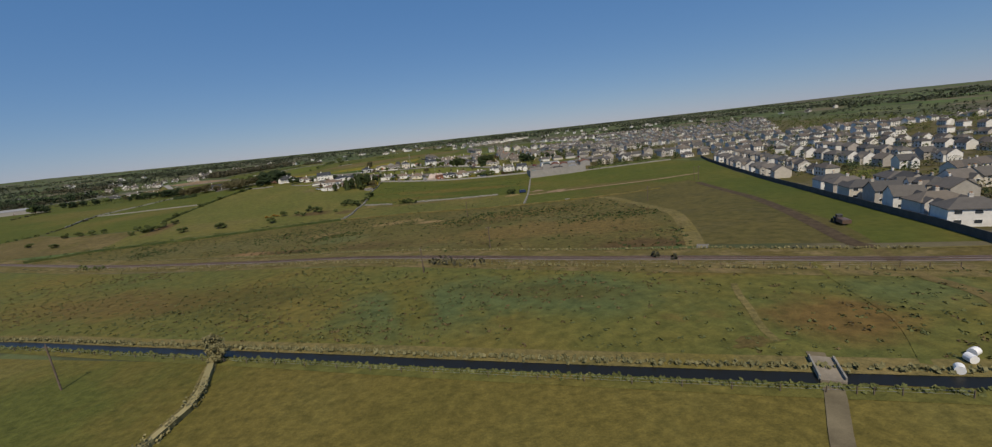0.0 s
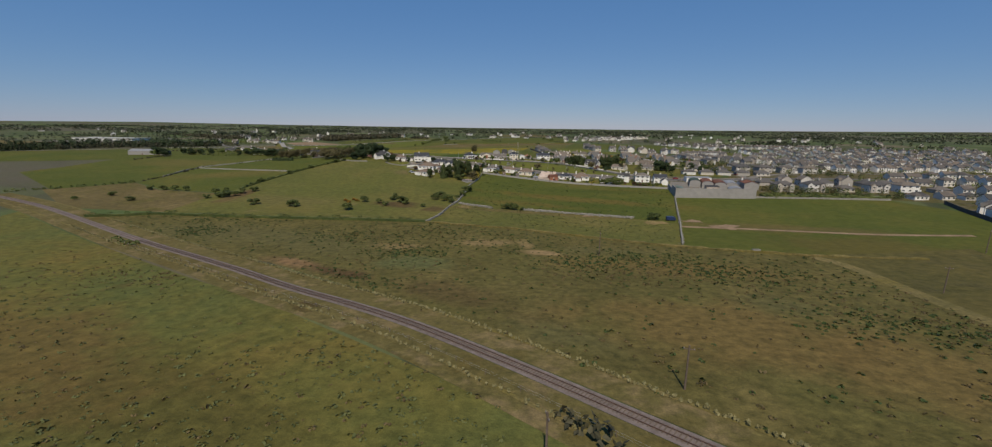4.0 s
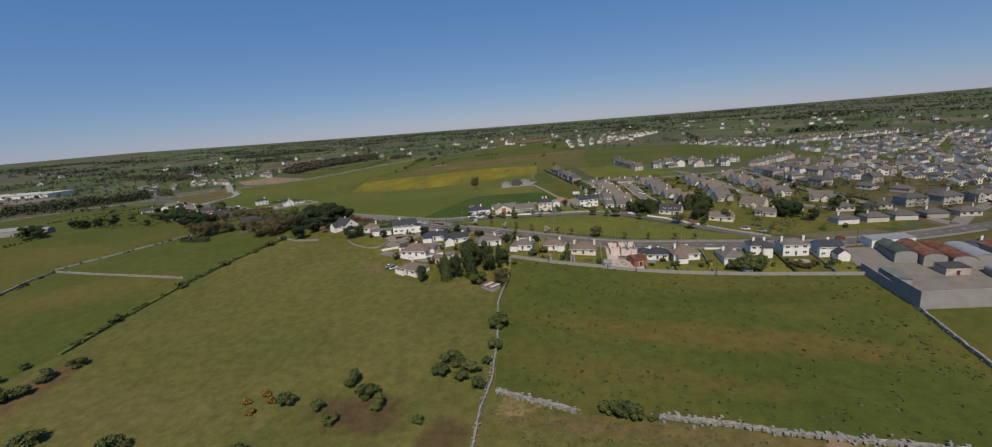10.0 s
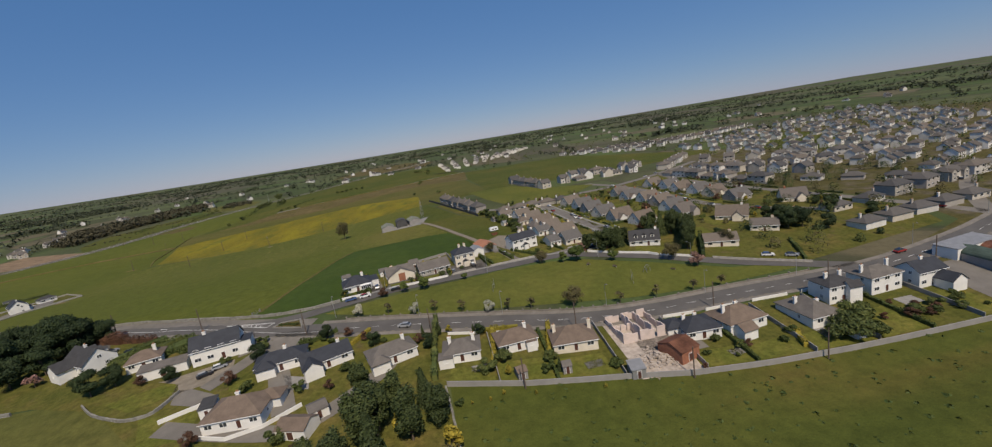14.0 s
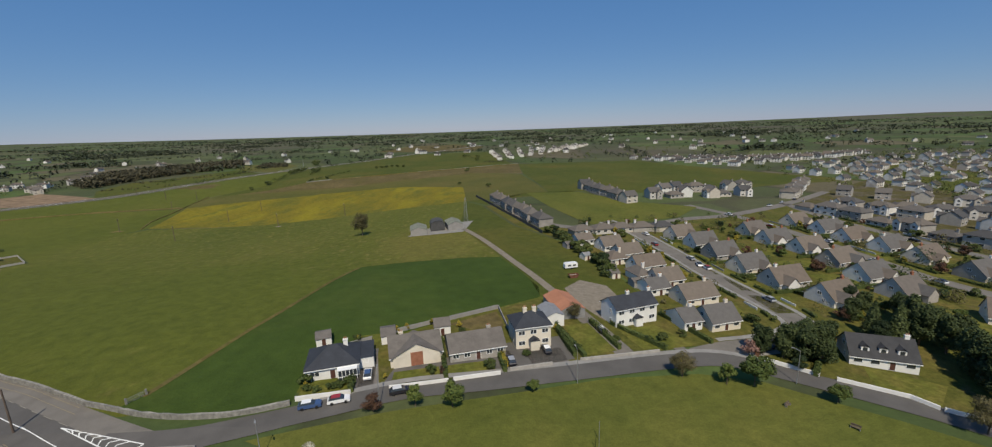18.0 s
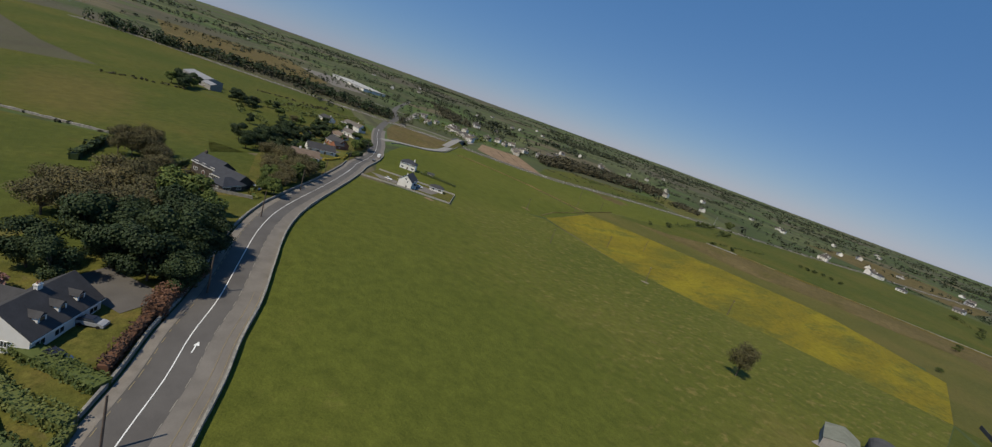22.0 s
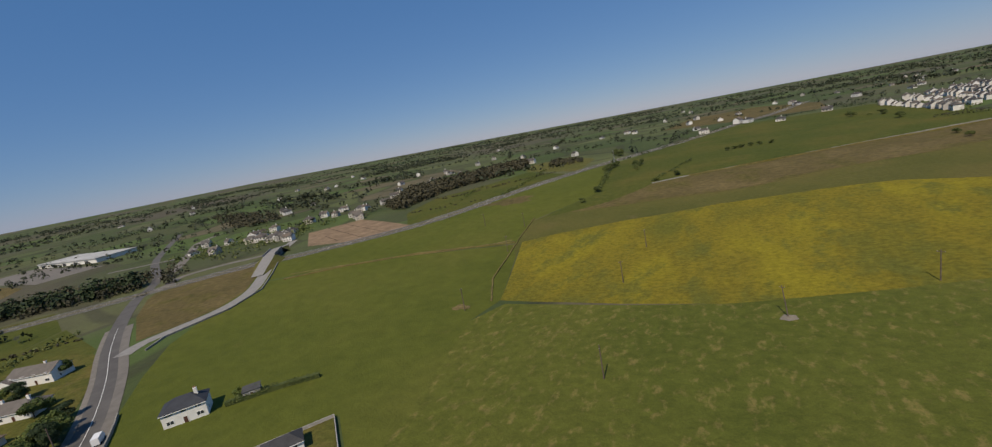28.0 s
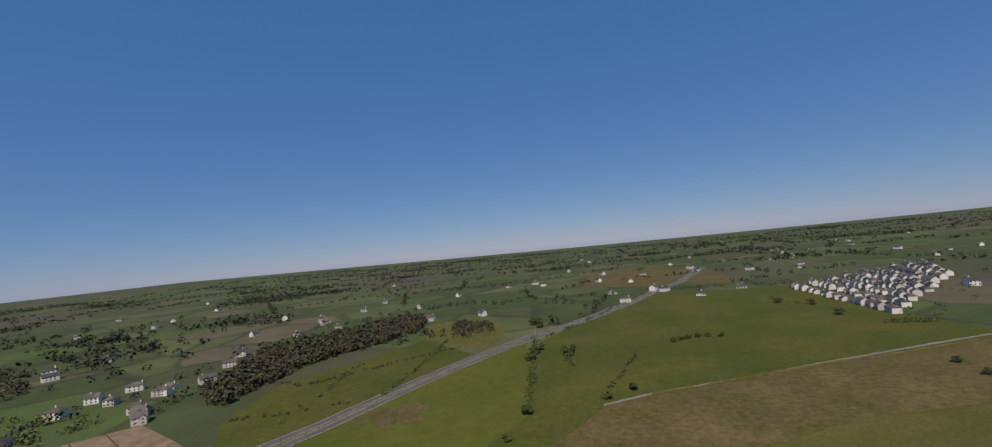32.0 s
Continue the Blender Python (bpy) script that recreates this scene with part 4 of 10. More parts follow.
def small_window(w, h):
    """Frame and pane in one mesh, for houses far off."""
    key = ("small", w, h)
    if key not in WINDOWS:
        m, t = Mesh(), 0.1
        m.box(-w / 2, -0.06, 0, w / 2, 0.0, h)
        m.box(-w / 2 + t, -0.075, t, w / 2 - t, -0.06, h - t, 1)
        WINDOWS[key] = m.data("window", [M_UPVC, M_GLASS])
    return WINDOWS[key]


def door_data(w=1.0, h=2.05):
    key = ("door", w, h)
    if key not in WINDOWS:
        f, g = Mesh(), Mesh()
        for b in ((-w / 2 - 0.1, 0, -w / 2, h + 0.1), (w / 2, 0, w / 2 + 0.1, h + 0.1), (-w / 2, h, w / 2, h + 0.1)):
            f.box(b[0], -0.08, b[1], b[2], 0.0, b[3])
        g.box(-w / 2, -0.04, 0, w / 2, 0, h)
        g.box(w / 2 - 0.14, -0.08, 1.0, w / 2 - 0.1, -0.04, 1.12)
        WINDOWS[key] = f.data("door_frame", [M_UPVC]), g.data("door_leaf", [M_DOORBROWN])
    return WINDOWS[key]


def gable_body(m, w, d, eave, rise, base=-1.2):
    x, y = w / 2, d / 2
    m.face([(-x, -y, base), (x, -y, base), (x, -y, eave), (-x, -y, eave)])
    m.face([(x, y, base), (-x, y, base), (-x, y, eave), (x, y, eave)])
    m.face([(x, -y, base), (x, y, base), (x, y, eave), (x, 0, eave + rise), (x, -y, eave)])
    m.face([(-x, y, base), (-x, -y, base), (-x, -y, eave), (-x, 0, eave + rise), (-x, y, eave)])


def gable_roof(m, w, d, eave, rise, o=0.4, t=0.16, oe=0.25):
    """Two slabs meeting at a ridge along x."""
    s = rise / (d / 2)
    x = w / 2 + oe
    for k in (-1, 1):
        e = (d / 2 + o)
        p = [(-x, k * e, eave - o * s), (x, k * e, eave - o * s), (x, 0, eave + rise), (-x, 0, eave + rise)]
        u = [(a, b, c + t) for a, b, c in p]
        if k > 0:
            p, u = p[::-1], u[::-1]
        m.face(u)
        m.face(p[::-1])
        for i in range(4):
            j = (i + 1) % 4
            m.face([p[i], p[j], u[j], u[i]])


def hip_roof(m, w, d, eave, rise, o=0.4, t=0.18):
    x, y = w / 2 + o, d / 2 + o
    r = max(0.15, w / 2 - d / 2 * 0.95) if w >= d else 0.15
    q = 0.0 if w >= d else d / 2 - w / 2 * 0.95
    b = [(-x, -y, eave - 0.1), (x, -y, eave - 0.1), (x, y, eave - 0.1), (-x, y, eave - 0.1)]
    u = [(a, c, e + t) for a, c, e in b]
    if w >= d:
        k1, k2 = (-r, 0, eave + rise), (r, 0, eave + rise)
        m.face([u[0], u[1], k2, k1])
        m.face([u[2], u[3], k1, k2])
        m.face([u[1], u[2], k2])
        m.face([u[3], u[0], k1])
    else:
        k1, k2 = (0, -q, eave + rise), (0, q, eave + rise)
        m.face([u[1], u[2], k2, k1])
        m.face([u[3], u[0], k1, k2])
        m.face([u[0], u[1], k1])
        m.face([u[2], u[3], k2])
    m.face(b[::-1])
    for i in range(4):
        j = (i + 1) % 4
        m.face([b[i], b[j], u[j], u[i]])


def chimney(root, x, y, z0, z1, material, pots=2, w=0.95, d=0.6):
    m = Mesh()
    m.box(x - w / 2, y - d / 2, z0, x + w / 2, y + d / 2, z1)
    m.box(x - w / 2 - 0.08, y - d / 2 - 0.08, z1 - 0.28, x + w / 2 + 0.08, y + d / 2 + 0.08, z1 - 0.1)
    c = part("chimney", m, material, root)
    for i in range(pots):
        p = Mesh()
        px = x + (i - (pots - 1) / 2) * 0.42
        limb(p, (px, y, z1 - 0.05), (px, y, z1 + 0.45), 0.15, 0.12, 8)
        part("chimney_pot", p, M_POT, c)


def house(x, y, rot, w, d, eave=2.6, rise=2.3, roof="hip", rm=None, wm=None, storeys=1, chims=((0.3, 0),), n=3, label="", wings=(), dormers=0, porch=False,
          group="", cm=None, gable_wins=True, rear=True, door=True, name="house", z=None, fascia=True, cat="house", plainly=False):
    """A house with its walls, roof, chimneys, windows and door; wings are lower blocks (x, y, w, d, eave, rise, roof, turned)."""
    rm, wm = rm or R_GREY, wm or M_WHITE
    root = tagged(new(name), label, cat, group)
    b = Mesh()
    if roof == "gable":
        gable_body(b, w, d, eave, rise)
    else:
        b.box(-w / 2, -d / 2, -1.2, w / 2, d / 2, eave + 0.05)
    part("wall", b, wm, root)
    r = Mesh()
    (gable_roof if roof == "gable" else hip_roof)(r, w, d, eave, rise)
    part("roof", r, rm, root)
    if fascia:
        for s in (-1, 1):
            g = Mesh()
            yy = s * (d / 2 + 0.36)
            zz = eave - (0.4 * rise / (d / 2) if roof == "gable" else 0.1)
            g.box(-w / 2 - 0.3, min(yy, yy + s * 0.09), zz - 0.14, w / 2 + 0.3, max(yy, yy + s * 0.09), zz + 0.06)
            part("gutter", g, M_UPVC, root)
    for fx, fy in chims:
        zr = eave + rise * (1 - abs(fy))
        chimney(root, fx * w, fy * d / 2, eave + 0.2, zr + (1.0 if rise > 1.5 else 0.8), cm or wm)
    ww = min(1.9, w / n * 0.55)
    for s in range(storeys):
        zz = 0.95 + s * 2.7
        for side in ((-1, 0), (1, 180))[: 2 if rear else 1]:
            for i in range(n):
                px = (i + 0.5) / n * w - w / 2
                if door and s == 0 and i == n // 2 and n > 1:
                    fdr, leafd = door_data()
                    dr = part("door", fdr, None, root, at=pose(px, side[0] * (d / 2 + 0.0), 0.0, 0, 0, side[1]))
                    part("door_leaf", leafd, None, dr)
                    continue
                add_window(root, px, side[0] * d / 2, zz, side[1], round(ww, 1), 1.2, plainly)
        if gable_wins:
            for sx, turn in ((-1, -90), (1, 90)):
                add_window(root, sx * w / 2, -0.15 * d, zz, turn, 1.0, 1.1)
    if roof == "gable" and rise > 2.8 and gable_wins:
        for sx, turn in ((-1, -90), (1, 90)):
            add_window(root, sx * w / 2, 0, eave + 0.45, turn, 1.3, 1.15)
    for i in range(dormers):
        px = (i + 0.5) / dormers * w * 0.8 - w * 0.4
        m = Mesh()
        zb = eave + rise * 0.22
        yb = -d / 2 * 0.78
        m.box(px - 0.8, yb, zb, px + 0.8, -0.4, zb + 1.2)
        dm = part("dormer", m, wm, root)
        q = Mesh()
        for k in (-1, 1):
            q.face([(px + k * 0.98, yb - 0.2, zb + 1.1), (px + k * 0.98, 0, zb + 1.1), (px, 0, zb + 1.85), (px, yb - 0.2, zb + 1.85)])
        q.face([(px - 0.9, yb - 0.02, zb + 1.1), (px + 0.9, yb - 0.02, zb + 1.1), (px, yb - 0.02, zb + 1.8)])
        part("dormer_roof", q, rm, dm)
        f, g = window_data(1.1, 1.0)
        part("dormer_window", g, None, dm, at=pose(px, yb, zb + 0.1))
    if porch:
        m = Mesh()
        m.box(-1.1, -d / 2 - 1.4, -1, 1.1, -d / 2 + 0.1, 2.4)
        part("porch", m, wm, root)
        q = Mesh()
        for k in (-1, 1):
            q.face([(k * 1.35, -d / 2 - 1.65, 2.3), (k * 1.35, -d / 2 + 0.2, 2.3), (0, -d / 2 + 0.2, 3.3), (0, -d / 2 - 1.65, 3.3)])
        q.face([(-1.2, -d / 2 - 1.5, 2.35), (1.2, -d / 2 - 1.5, 2.35), (0, -d / 2 - 1.5, 3.2)])
        part("porch_roof", q, rm, root)
    for wx, wy, w2, d2, e2, r2, kind, turn in wings:
        m, q = Mesh(), Mesh()
        if kind == "gable":
            gable_body(m, w2, d2, e2, r2)
            gable_roof(q, w2, d2, e2, r2)
        elif kind == "flat":
            m.box(-w2 / 2, -d2 / 2, -1.2, w2 / 2, d2 / 2, e2)
            q.box(-w2 / 2 - 0.15, -d2 / 2 - 0.15, e2, w2 / 2 + 0.15, d2 / 2 + 0.15, e2 + 0.18)
        else:
            m.box(-w2 / 2, -d2 / 2, -1.2, w2 / 2, d2 / 2, e2 + 0.05)
            hip_roof(q, w2, d2, e2, r2)
        o = part("wing", m, wm, root, at=pose(wx, wy, 0, 0, 0, turn))
        part("wing_roof", q, rm, o)
        f, g = window_data(1.2, 1.1)
        part("wing_window", f, None, o, at=pose(0, -d2 / 2, 1.0))
        part("wing_window", f, None, o, at=pose(w2 / 2, 0, 1.0, 0, 0, 90))
    root.matrix_basis = pose(x, y, gz(x, y) if z is None else z, 0, 0, rot)
    return root


def shed(x, y, rot, w, d, eave=2.2, rise=0.9, roof="gable", rm=None, wm=None, label="small grey garden shed in a back garden", name="shed", cat="shed"):
    root = tagged(new(name), label, cat)
    m, r = Mesh(), Mesh()
    if roof == "gable":
        gable_body(m, w, d, eave, rise, -0.8)
        gable_roof(r, w, d, eave, rise, 0.2, 0.1, 0.15)
    elif roof == "mono":
        m.box(-w / 2, -d / 2, -0.8, w / 2, d / 2, eave)
        x2, y2 = w / 2 + 0.2, d / 2 + 0.2
        b = [(-x2, -y2, eave), (x2, -y2, eave), (x2, y2, eave + rise), (-x2, y2, eave + rise)]
        u = [(p[0], p[1], p[2] + 0.12) for p in b]
        r.face(u)
        r.face(b[::-1])
        for i in range(4):
            r.face([b[i], b[(i + 1) % 4], u[(i + 1) % 4], u[i]])
    else:
        # barrel roof
        m.box(-w / 2, -d / 2, -0.8, w / 2, d / 2, eave)
        k = 10
        prev = None
        for i in range(k + 1):
            a = math.pi * i / k
            p = (-math.cos(a) * (d / 2 + 0.15), eave + math.sin(a) * rise)
            if prev:
                r.face([(-w / 2 - 0.2, prev[0], prev[1]), (w / 2 + 0.2, prev[0], prev[1]), (w / 2 + 0.2, p[0], p[1]), (-w / 2 - 0.2, p[0], p[1])])
            prev = p
        for sx in (-1, 1):
            m.face([(sx * w / 2, -math.cos(math.pi * i / k) * d / 2, eave + math.sin(math.pi * i / k) * rise * 0.97) for i in range(k + 1)])
    part("wall", m, wm or M_BLOCK, root)
    part("roof", r, rm or R_GREY, root)
    f, g = door_data(1.6 if w > 5 else 0.9, 2.0)
    dr = part("door", f, None, root, at=pose(0, -d / 2, 0))
    part("door_leaf", g, None, dr)
    root.matrix_basis = pose(x, y, gz(x, y), 0, 0, rot)
    return root


CARS = []


def car(x, y, rot, big=1.0, label="parked car with dark windows on the tarmac"):
    if CARS:
        o = copy_thing(CARS[0], pose(x, y, gz(x, y) + F5, 0, 0, rot) @ Matrix.Diagonal((big, big, big, 1)))
        o.matrix_basis = pose(x, y, gz(x, y) + F5, 0, 0, rot) @ Matrix.Diagonal((big, big, big, 1))
        return tagged(o, label)
    root = tagged(new("car"), label, "car")
    prof = [(-2.15, 0.35), (-2.2, 0.75), (-2.05, 0.95), (-1.3, 1.02), (1.5, 1.0), (2.1, 0.8), (2.2, 0.5), (2.15, 0.3)]
    b = Mesh()
    k = len(prof)
    for s in (-0.85, 0.85):
        b.v += [(px, s, pz) for px, pz in prof]
    b.f = [tuple(range(k)), tuple(range(2 * k - 1, k - 1, -1))] + [(i, k + i, k + (i + 1) % k, (i + 1) % k) for i in range(k)]
    b.m = [0] * len(b.f)
    part("body", b, M_CAR, root)
    c = Mesh()
    lo, hi = [(-1.95, 0.98), (1.1, 0.98)], [(-1.4, 1.45), (0.35, 1.45)]
    c.v = [(lo[0][0], -0.8, lo[0][1]), (lo[1][0], -0.8, lo[1][1]), (lo[1][0], 0.8, lo[1][1]), (lo[0][0], 0.8, lo[0][1]),
           (hi[0][0], -0.65, hi[0][1]), (hi[1][0], -0.65, hi[1][1]), (hi[1][0], 0.65, hi[1][1]), (hi[0][0], 0.65, hi[0][1])]
    c.f = [(0, 1, 5, 4), (1, 2, 6, 5), (2, 3, 7, 6), (3, 0, 4, 7)]
    c.m = [0] * 4
    part("glazing", c, M_GLASS, root)
    t = Mesh()
    t.box(-1.42, -0.66, 1.44, 0.37, 0.66, 1.5)
    part("car_roof", t, M_CAR, root)
    for wx in (-1.35, 1.35):
        for wy in (-0.8, 0.8):
            w = Mesh()
            limb(w, (wx, wy - 0.1, 0.32), (wx, wy + 0.1, 0.32), 0.32, 0.32, 12)
            n = len(w.v)
            w.f += [tuple(range(11, -1, -1)), tuple(range(12, 24))]
            w.m += [0, 0]
            part("wheel", w, M_TYRE, root)
    root.matrix_basis = pose(x, y, gz(x, y) + F5, 0, 0, rot) @ Matrix.Diagonal((big, big, big, 1))
    CARS.append(root)
    return root


def pole(x, y, h=9.5, cross=True, label="timber electricity pole with a crossarm", lean=0, name="utility_pole"):
    root = tagged(new(name), label, "utility pole")
    m = Mesh()
    limb(m, (0, 0, -0.8), (0, 0, h), 0.2, 0.14, 8)
    m.f.append(tuple(range(8, 16)))
    m.m.append(0)
    part("post", m, M_POLE, root)
    if cross:
        c = Mesh()
        c.box(-1.0, -0.07, h - 0.75, 1.0, 0.07, h - 0.6)
        part("crossarm", c, M_POLE, root)
        for k in (-0.85, 0, 0.85):
            i = Mesh()
            limb(i, (k, 0, h - 0.6), (k, 0, h - 0.35), 0.06, 0.04, 6)
            part("insulator", i, M_GALV, root)
    root.matrix_basis = pose(x, y, gz(x, y), 0, lean, random.uniform(0, 180))
    return root

# ---- roads and their furniture ----
PARKRD = smooth([(-183, 516.6), (-170, 517.2), (-160, 519.8), (-146.5, 524.8), (-131, 530.5), (-115, 533), (-92, 537.2), (-68.5, 541.3), (-57, 541.5), (-48, 537), (-37, 530), (-26, 522.5), (-16, 515), (-3, 505.5), (15, 494.5), (30, 485)])
ESTRD = smooth([(-62, 544), (-53, 547), (-44, 548.5), (-34, 551.5), (-27, 557), (-25.4, 565), (-26.6, 575), (-29, 590), (-31, 606), (-32, 622), (-34, 640), (-37, 664), (-45, 690)])
EST2 = smooth([(75, 545), (56, 566), (46, 588), (43.5, 620), (41, 660), (33, 700), (20, 730)])
EST3 = smooth([(-98, 742), (-85, 700), (-66, 679), (-40, 672), (0, 690), (33, 700), (90, 735), (160, 790)])
EST4 = smooth([(90, 735), (84, 690), (88, 640), (95, 590), (104, 540), (112, 505)])
TOWNRD = smooth([(112, 505), (150, 540), (215, 580), (300, 600), (420, 640)])
M_PATH = plain("weathered_path", (0.2, 0.18, 0.155), 0.9, 0.2, 0.25, 0.4)
road = ribbon("road", MAIN, 3.7, 3.9, M_ASPHALT, F4, "main road of worn grey asphalt with painted lines", "road")
lane = [p for p in MAIN if -600 < p[0] < -158]


def wall_off(x):
    """How far the north wall stands from the road's middle."""
    return float(np.interp(x, [-600, -520, -475, -440, -400, -345, -320, -290, -240, -190], [7.5, 7.5, 6.8, 7.6, 6.6, 6.0, 6.4, 7.2, 8.0, 8.4]))


def band(name, line, f_left, f_right, material, lift, label, category):
    """A strip whose two edges lie at varying distances left of a line."""
    bm = bmesh.new()
    A = [bm.verts.new((*offset(line, f_left(p[0]))[i], 0)) for i, p in enumerate(line)]
    B = [bm.verts.new((*offset(line, f_right(p[0]))[i], 0)) for i, p in enumerate(line)]
    for i in range(len(line) - 1):
        bm.faces.new((A[i], B[i], B[i + 1], A[i + 1]))
    bmesh.ops.recalc_face_normals(bm, faces=bm.faces[:])
    for f in bm.faces:
        if f.normal.z < 0:
            f.normal_flip()
    drape(bm, lift)
    return tagged(new(name, finish(bm, name, material)), label, category, kind="structure")


band("paved_strip", lane, lambda x: -3.5, lambda x: 0.3 - wall_off(x), M_ASPHALT_OLD, F4 + 0.015, "pale worn asphalt strip beside the main road", "pavement")
ribbon("pavement", offset([p for p in MAIN if -160 < p[0] < 130], -4.9), 1.0, 1.0, M_PATH, F5, "worn concrete footpath beside the green", "pavement")
ribbon("pavement", offset([p for p in MAIN if -600 < p[0] < 130], 4.6), 1.0, 0.9, M_PATH, F5, "worn concrete footpath along the houses", "pavement")
ribbon("road", PARKRD, 2.9, 2.9, M_ASPHALT, F5, "side road of grey asphalt beside the green", "road")
ribbon("pavement", offset(PARKRD[12:36], 3.7), 0.8, 0.8, M_CONCRETE, F6, "concrete footpath before the garden walls", "pavement")
ribbon("road", ESTRD, 3.0, 3.0, M_ASPHALT_OLD, F4, "estate road of pale asphalt", "road")
for side in (-4.0, 4.0):
    ribbon("pavement", offset(ESTRD[4:], side), 0.8, 0.8, M_CONCRETE, F5, "concrete footpath of the estate road", "pavement")
for line in (EST2, EST3, EST4, TOWNRD):
    ribbon("road", line, 3.2, 3.2, M_ASPHALT_OLD, F3, "estate road of pale worn asphalt", "road")
ribbon("track", smooth([(-89, 578), (-92, 588.4), (-98.8, 611), (-107, 637), (-115.6, 664), (-126, 692)]), 1.5, 1.5, M_GRAVEL, F4, "pale gravel farm lane", "track")
ribbon("track", smooth([(28, 331), (51, 332), (83, 331), (120, 330), (160, 335)]), 1.6, 1.6, M_SOIL, F3, "bare earth track across the pasture", "track")
MWAY = smooth([(-900, 470), (-830, 560), (-760, 655), (-685, 752), (-625, 832), (-586, 860), (-512, 945), (-455, 1070), (-402, 1172), (-336, 1275), (-265, 1418), (-200, 1560), (-120, 1800)])
ribbon("road", MWAY, 8.5, 8.5, M_ASPHALT, F4, "dual carriageway of grey asphalt", "road")
ribbon("verge", MWAY, 1.4, 1.4, M_STRAW, F5, "narrow grassy central reserve", "verge")
for s in (-8.3, -1.7, 1.7, 8.3):
    ribbon("edge_line", offset(MWAY, s), 0.1, 0.1, M_PAINT, F5 + 0.01, "painted white edge line", "road marking")
SLIP = smooth([(-530, 706), (-537, 718), (-536, 736), (-536, 756), (-547, 781), (-574, 809), (-604, 836), (-632, 866), (-662, 905)])
ribbon("road", SLIP, 4.0, 4.0, M_CONCRETE, F5, "pale new concrete slip road over the motorway", "road")
sheet("field", [(-545, 718), (-600, 742), (-640, 766), (-668, 790), (-640, 830), (-622, 846), (-590, 818), (-554, 782), (-541, 756), (-541, 736)], M_DRYBROWN, F2, "orange-brown rough grass within the junction")
for line, half in (([(-660, 780), (-667, 792), (-681, 806), (-681, 817), (-675, 829), (-664, 842), (-650, 853), (-638, 866)], 4.0), ([(-712, 808), (-722, 822), (-769, 857), (-822, 893), (-880, 932), (-905, 975)], 4.5), ([(-860, 828), (-817, 856), (-798, 870), (-792, 890), (-780, 925)], 3.0)):
    ribbon("road", smooth(line), half, half, M_ASPHALT_OLD, F5, "grey link road at the motorway junction", "road")
sheet("field", [(-612, 880), (-672, 932), (-634, 972), (-580, 950), (-530, 927), (-536, 914), (-562, 887)], M_SOIL, F2, "bare brown ploughed plot")


M_ASPHALT_OLD2 = plain("faded_bay_marking", (0.27, 0.25, 0.21), 0.8, 0.2, 0.2, 1.0)


def stripes(line, off, dash, gap, w, a, b, material=None, name="lane_marking"):
    """A broken line painted on the road, from distance a to b."""
    m = Mesh()
    P = resample(offset(line, off), 0.75)
    run = 0.0
    for p, q in zip(P, P[1:]):
        d = math.hypot(q[0] - p[0], q[1] - p[1])
        if d > 0 and a <= run <= b and run % (dash + gap) < dash:
            nx, ny = -(q[1] - p[1]) / d * w / 2, (q[0] - p[0]) / d * w / 2
            z0, z1 = gz(*p) + F4 + 0.05, gz(*q) + F4 + 0.05
            m.face([(p[0] - nx, p[1] - ny, z0), (q[0] - nx, q[1] - ny, z1), (q[0] + nx, q[1] + ny, z1), (p[0] + nx, p[1] + ny, z0)])
        run += d
    part(name, m, material or M_PAINT, road)


def dist_at(line, x):
    run = 0.0
    for p, q in zip(line, line[1:]):
        if min(p[0], q[0]) <= x <= max(p[0], q[0]):
            return run
        run += math.hypot(q[0] - p[0], q[1] - p[1])
    return run


stripes(MAIN, 0.0, 3.0, 4.0, 0.14, dist_at(MAIN, 130), dist_at(MAIN, -152))
stripes(MAIN, 0.0, 400, 0, 0.18, dist_at(MAIN, -201), dist_at(MAIN, -600))
stripes(smooth([(-152, 503), (-165, 506), (-174.7, 509.8), (-182.9, 513.5), (-194.4, 518.8), (-201, 522)]), 0.0, 400, 0, 0.18, 0, 60)
stripes(MAIN, 3.4, 1.5, 1.5, 0.12, dist_at(MAIN, 130), dist_at(MAIN, -300), M_YPAINT)
stripes(MAIN, -3.4, 3.0, 2.0, 0.12, dist_at(MAIN, -185), dist_at(MAIN, -440), M_ASPHALT_OLD2)
stripes(MAIN, -5.9, 400, 0, 0.1, dist_at(MAIN, -196), dist_at(MAIN, -240), M_YPAINT)
stripes(MAIN, -7.4, 400, 0, 0.1, dist_at(MAIN, -196), dist_at(MAIN, -240), M_YPAINT)
# hatched taper and arrow
m = Mesh()
A, B, C = (-193.1, 521.3), (-176.5, 513.8), (-174.5, 516.6)


def bar(m, p, q, w, z=F5 + 0.06):
    """A painted bar from p to q."""
    d = math.hypot(q[0] - p[0], q[1] - p[1])
    nx, ny = -(q[1] - p[1]) / d * w / 2, (q[0] - p[0]) / d * w / 2
    m.face([(x, y, gz(x, y) + z) for x, y in ((p[0] - nx, p[1] - ny), (q[0] - nx, q[1] - ny), (q[0] + nx, q[1] + ny), (p[0] + nx, p[1] + ny))])


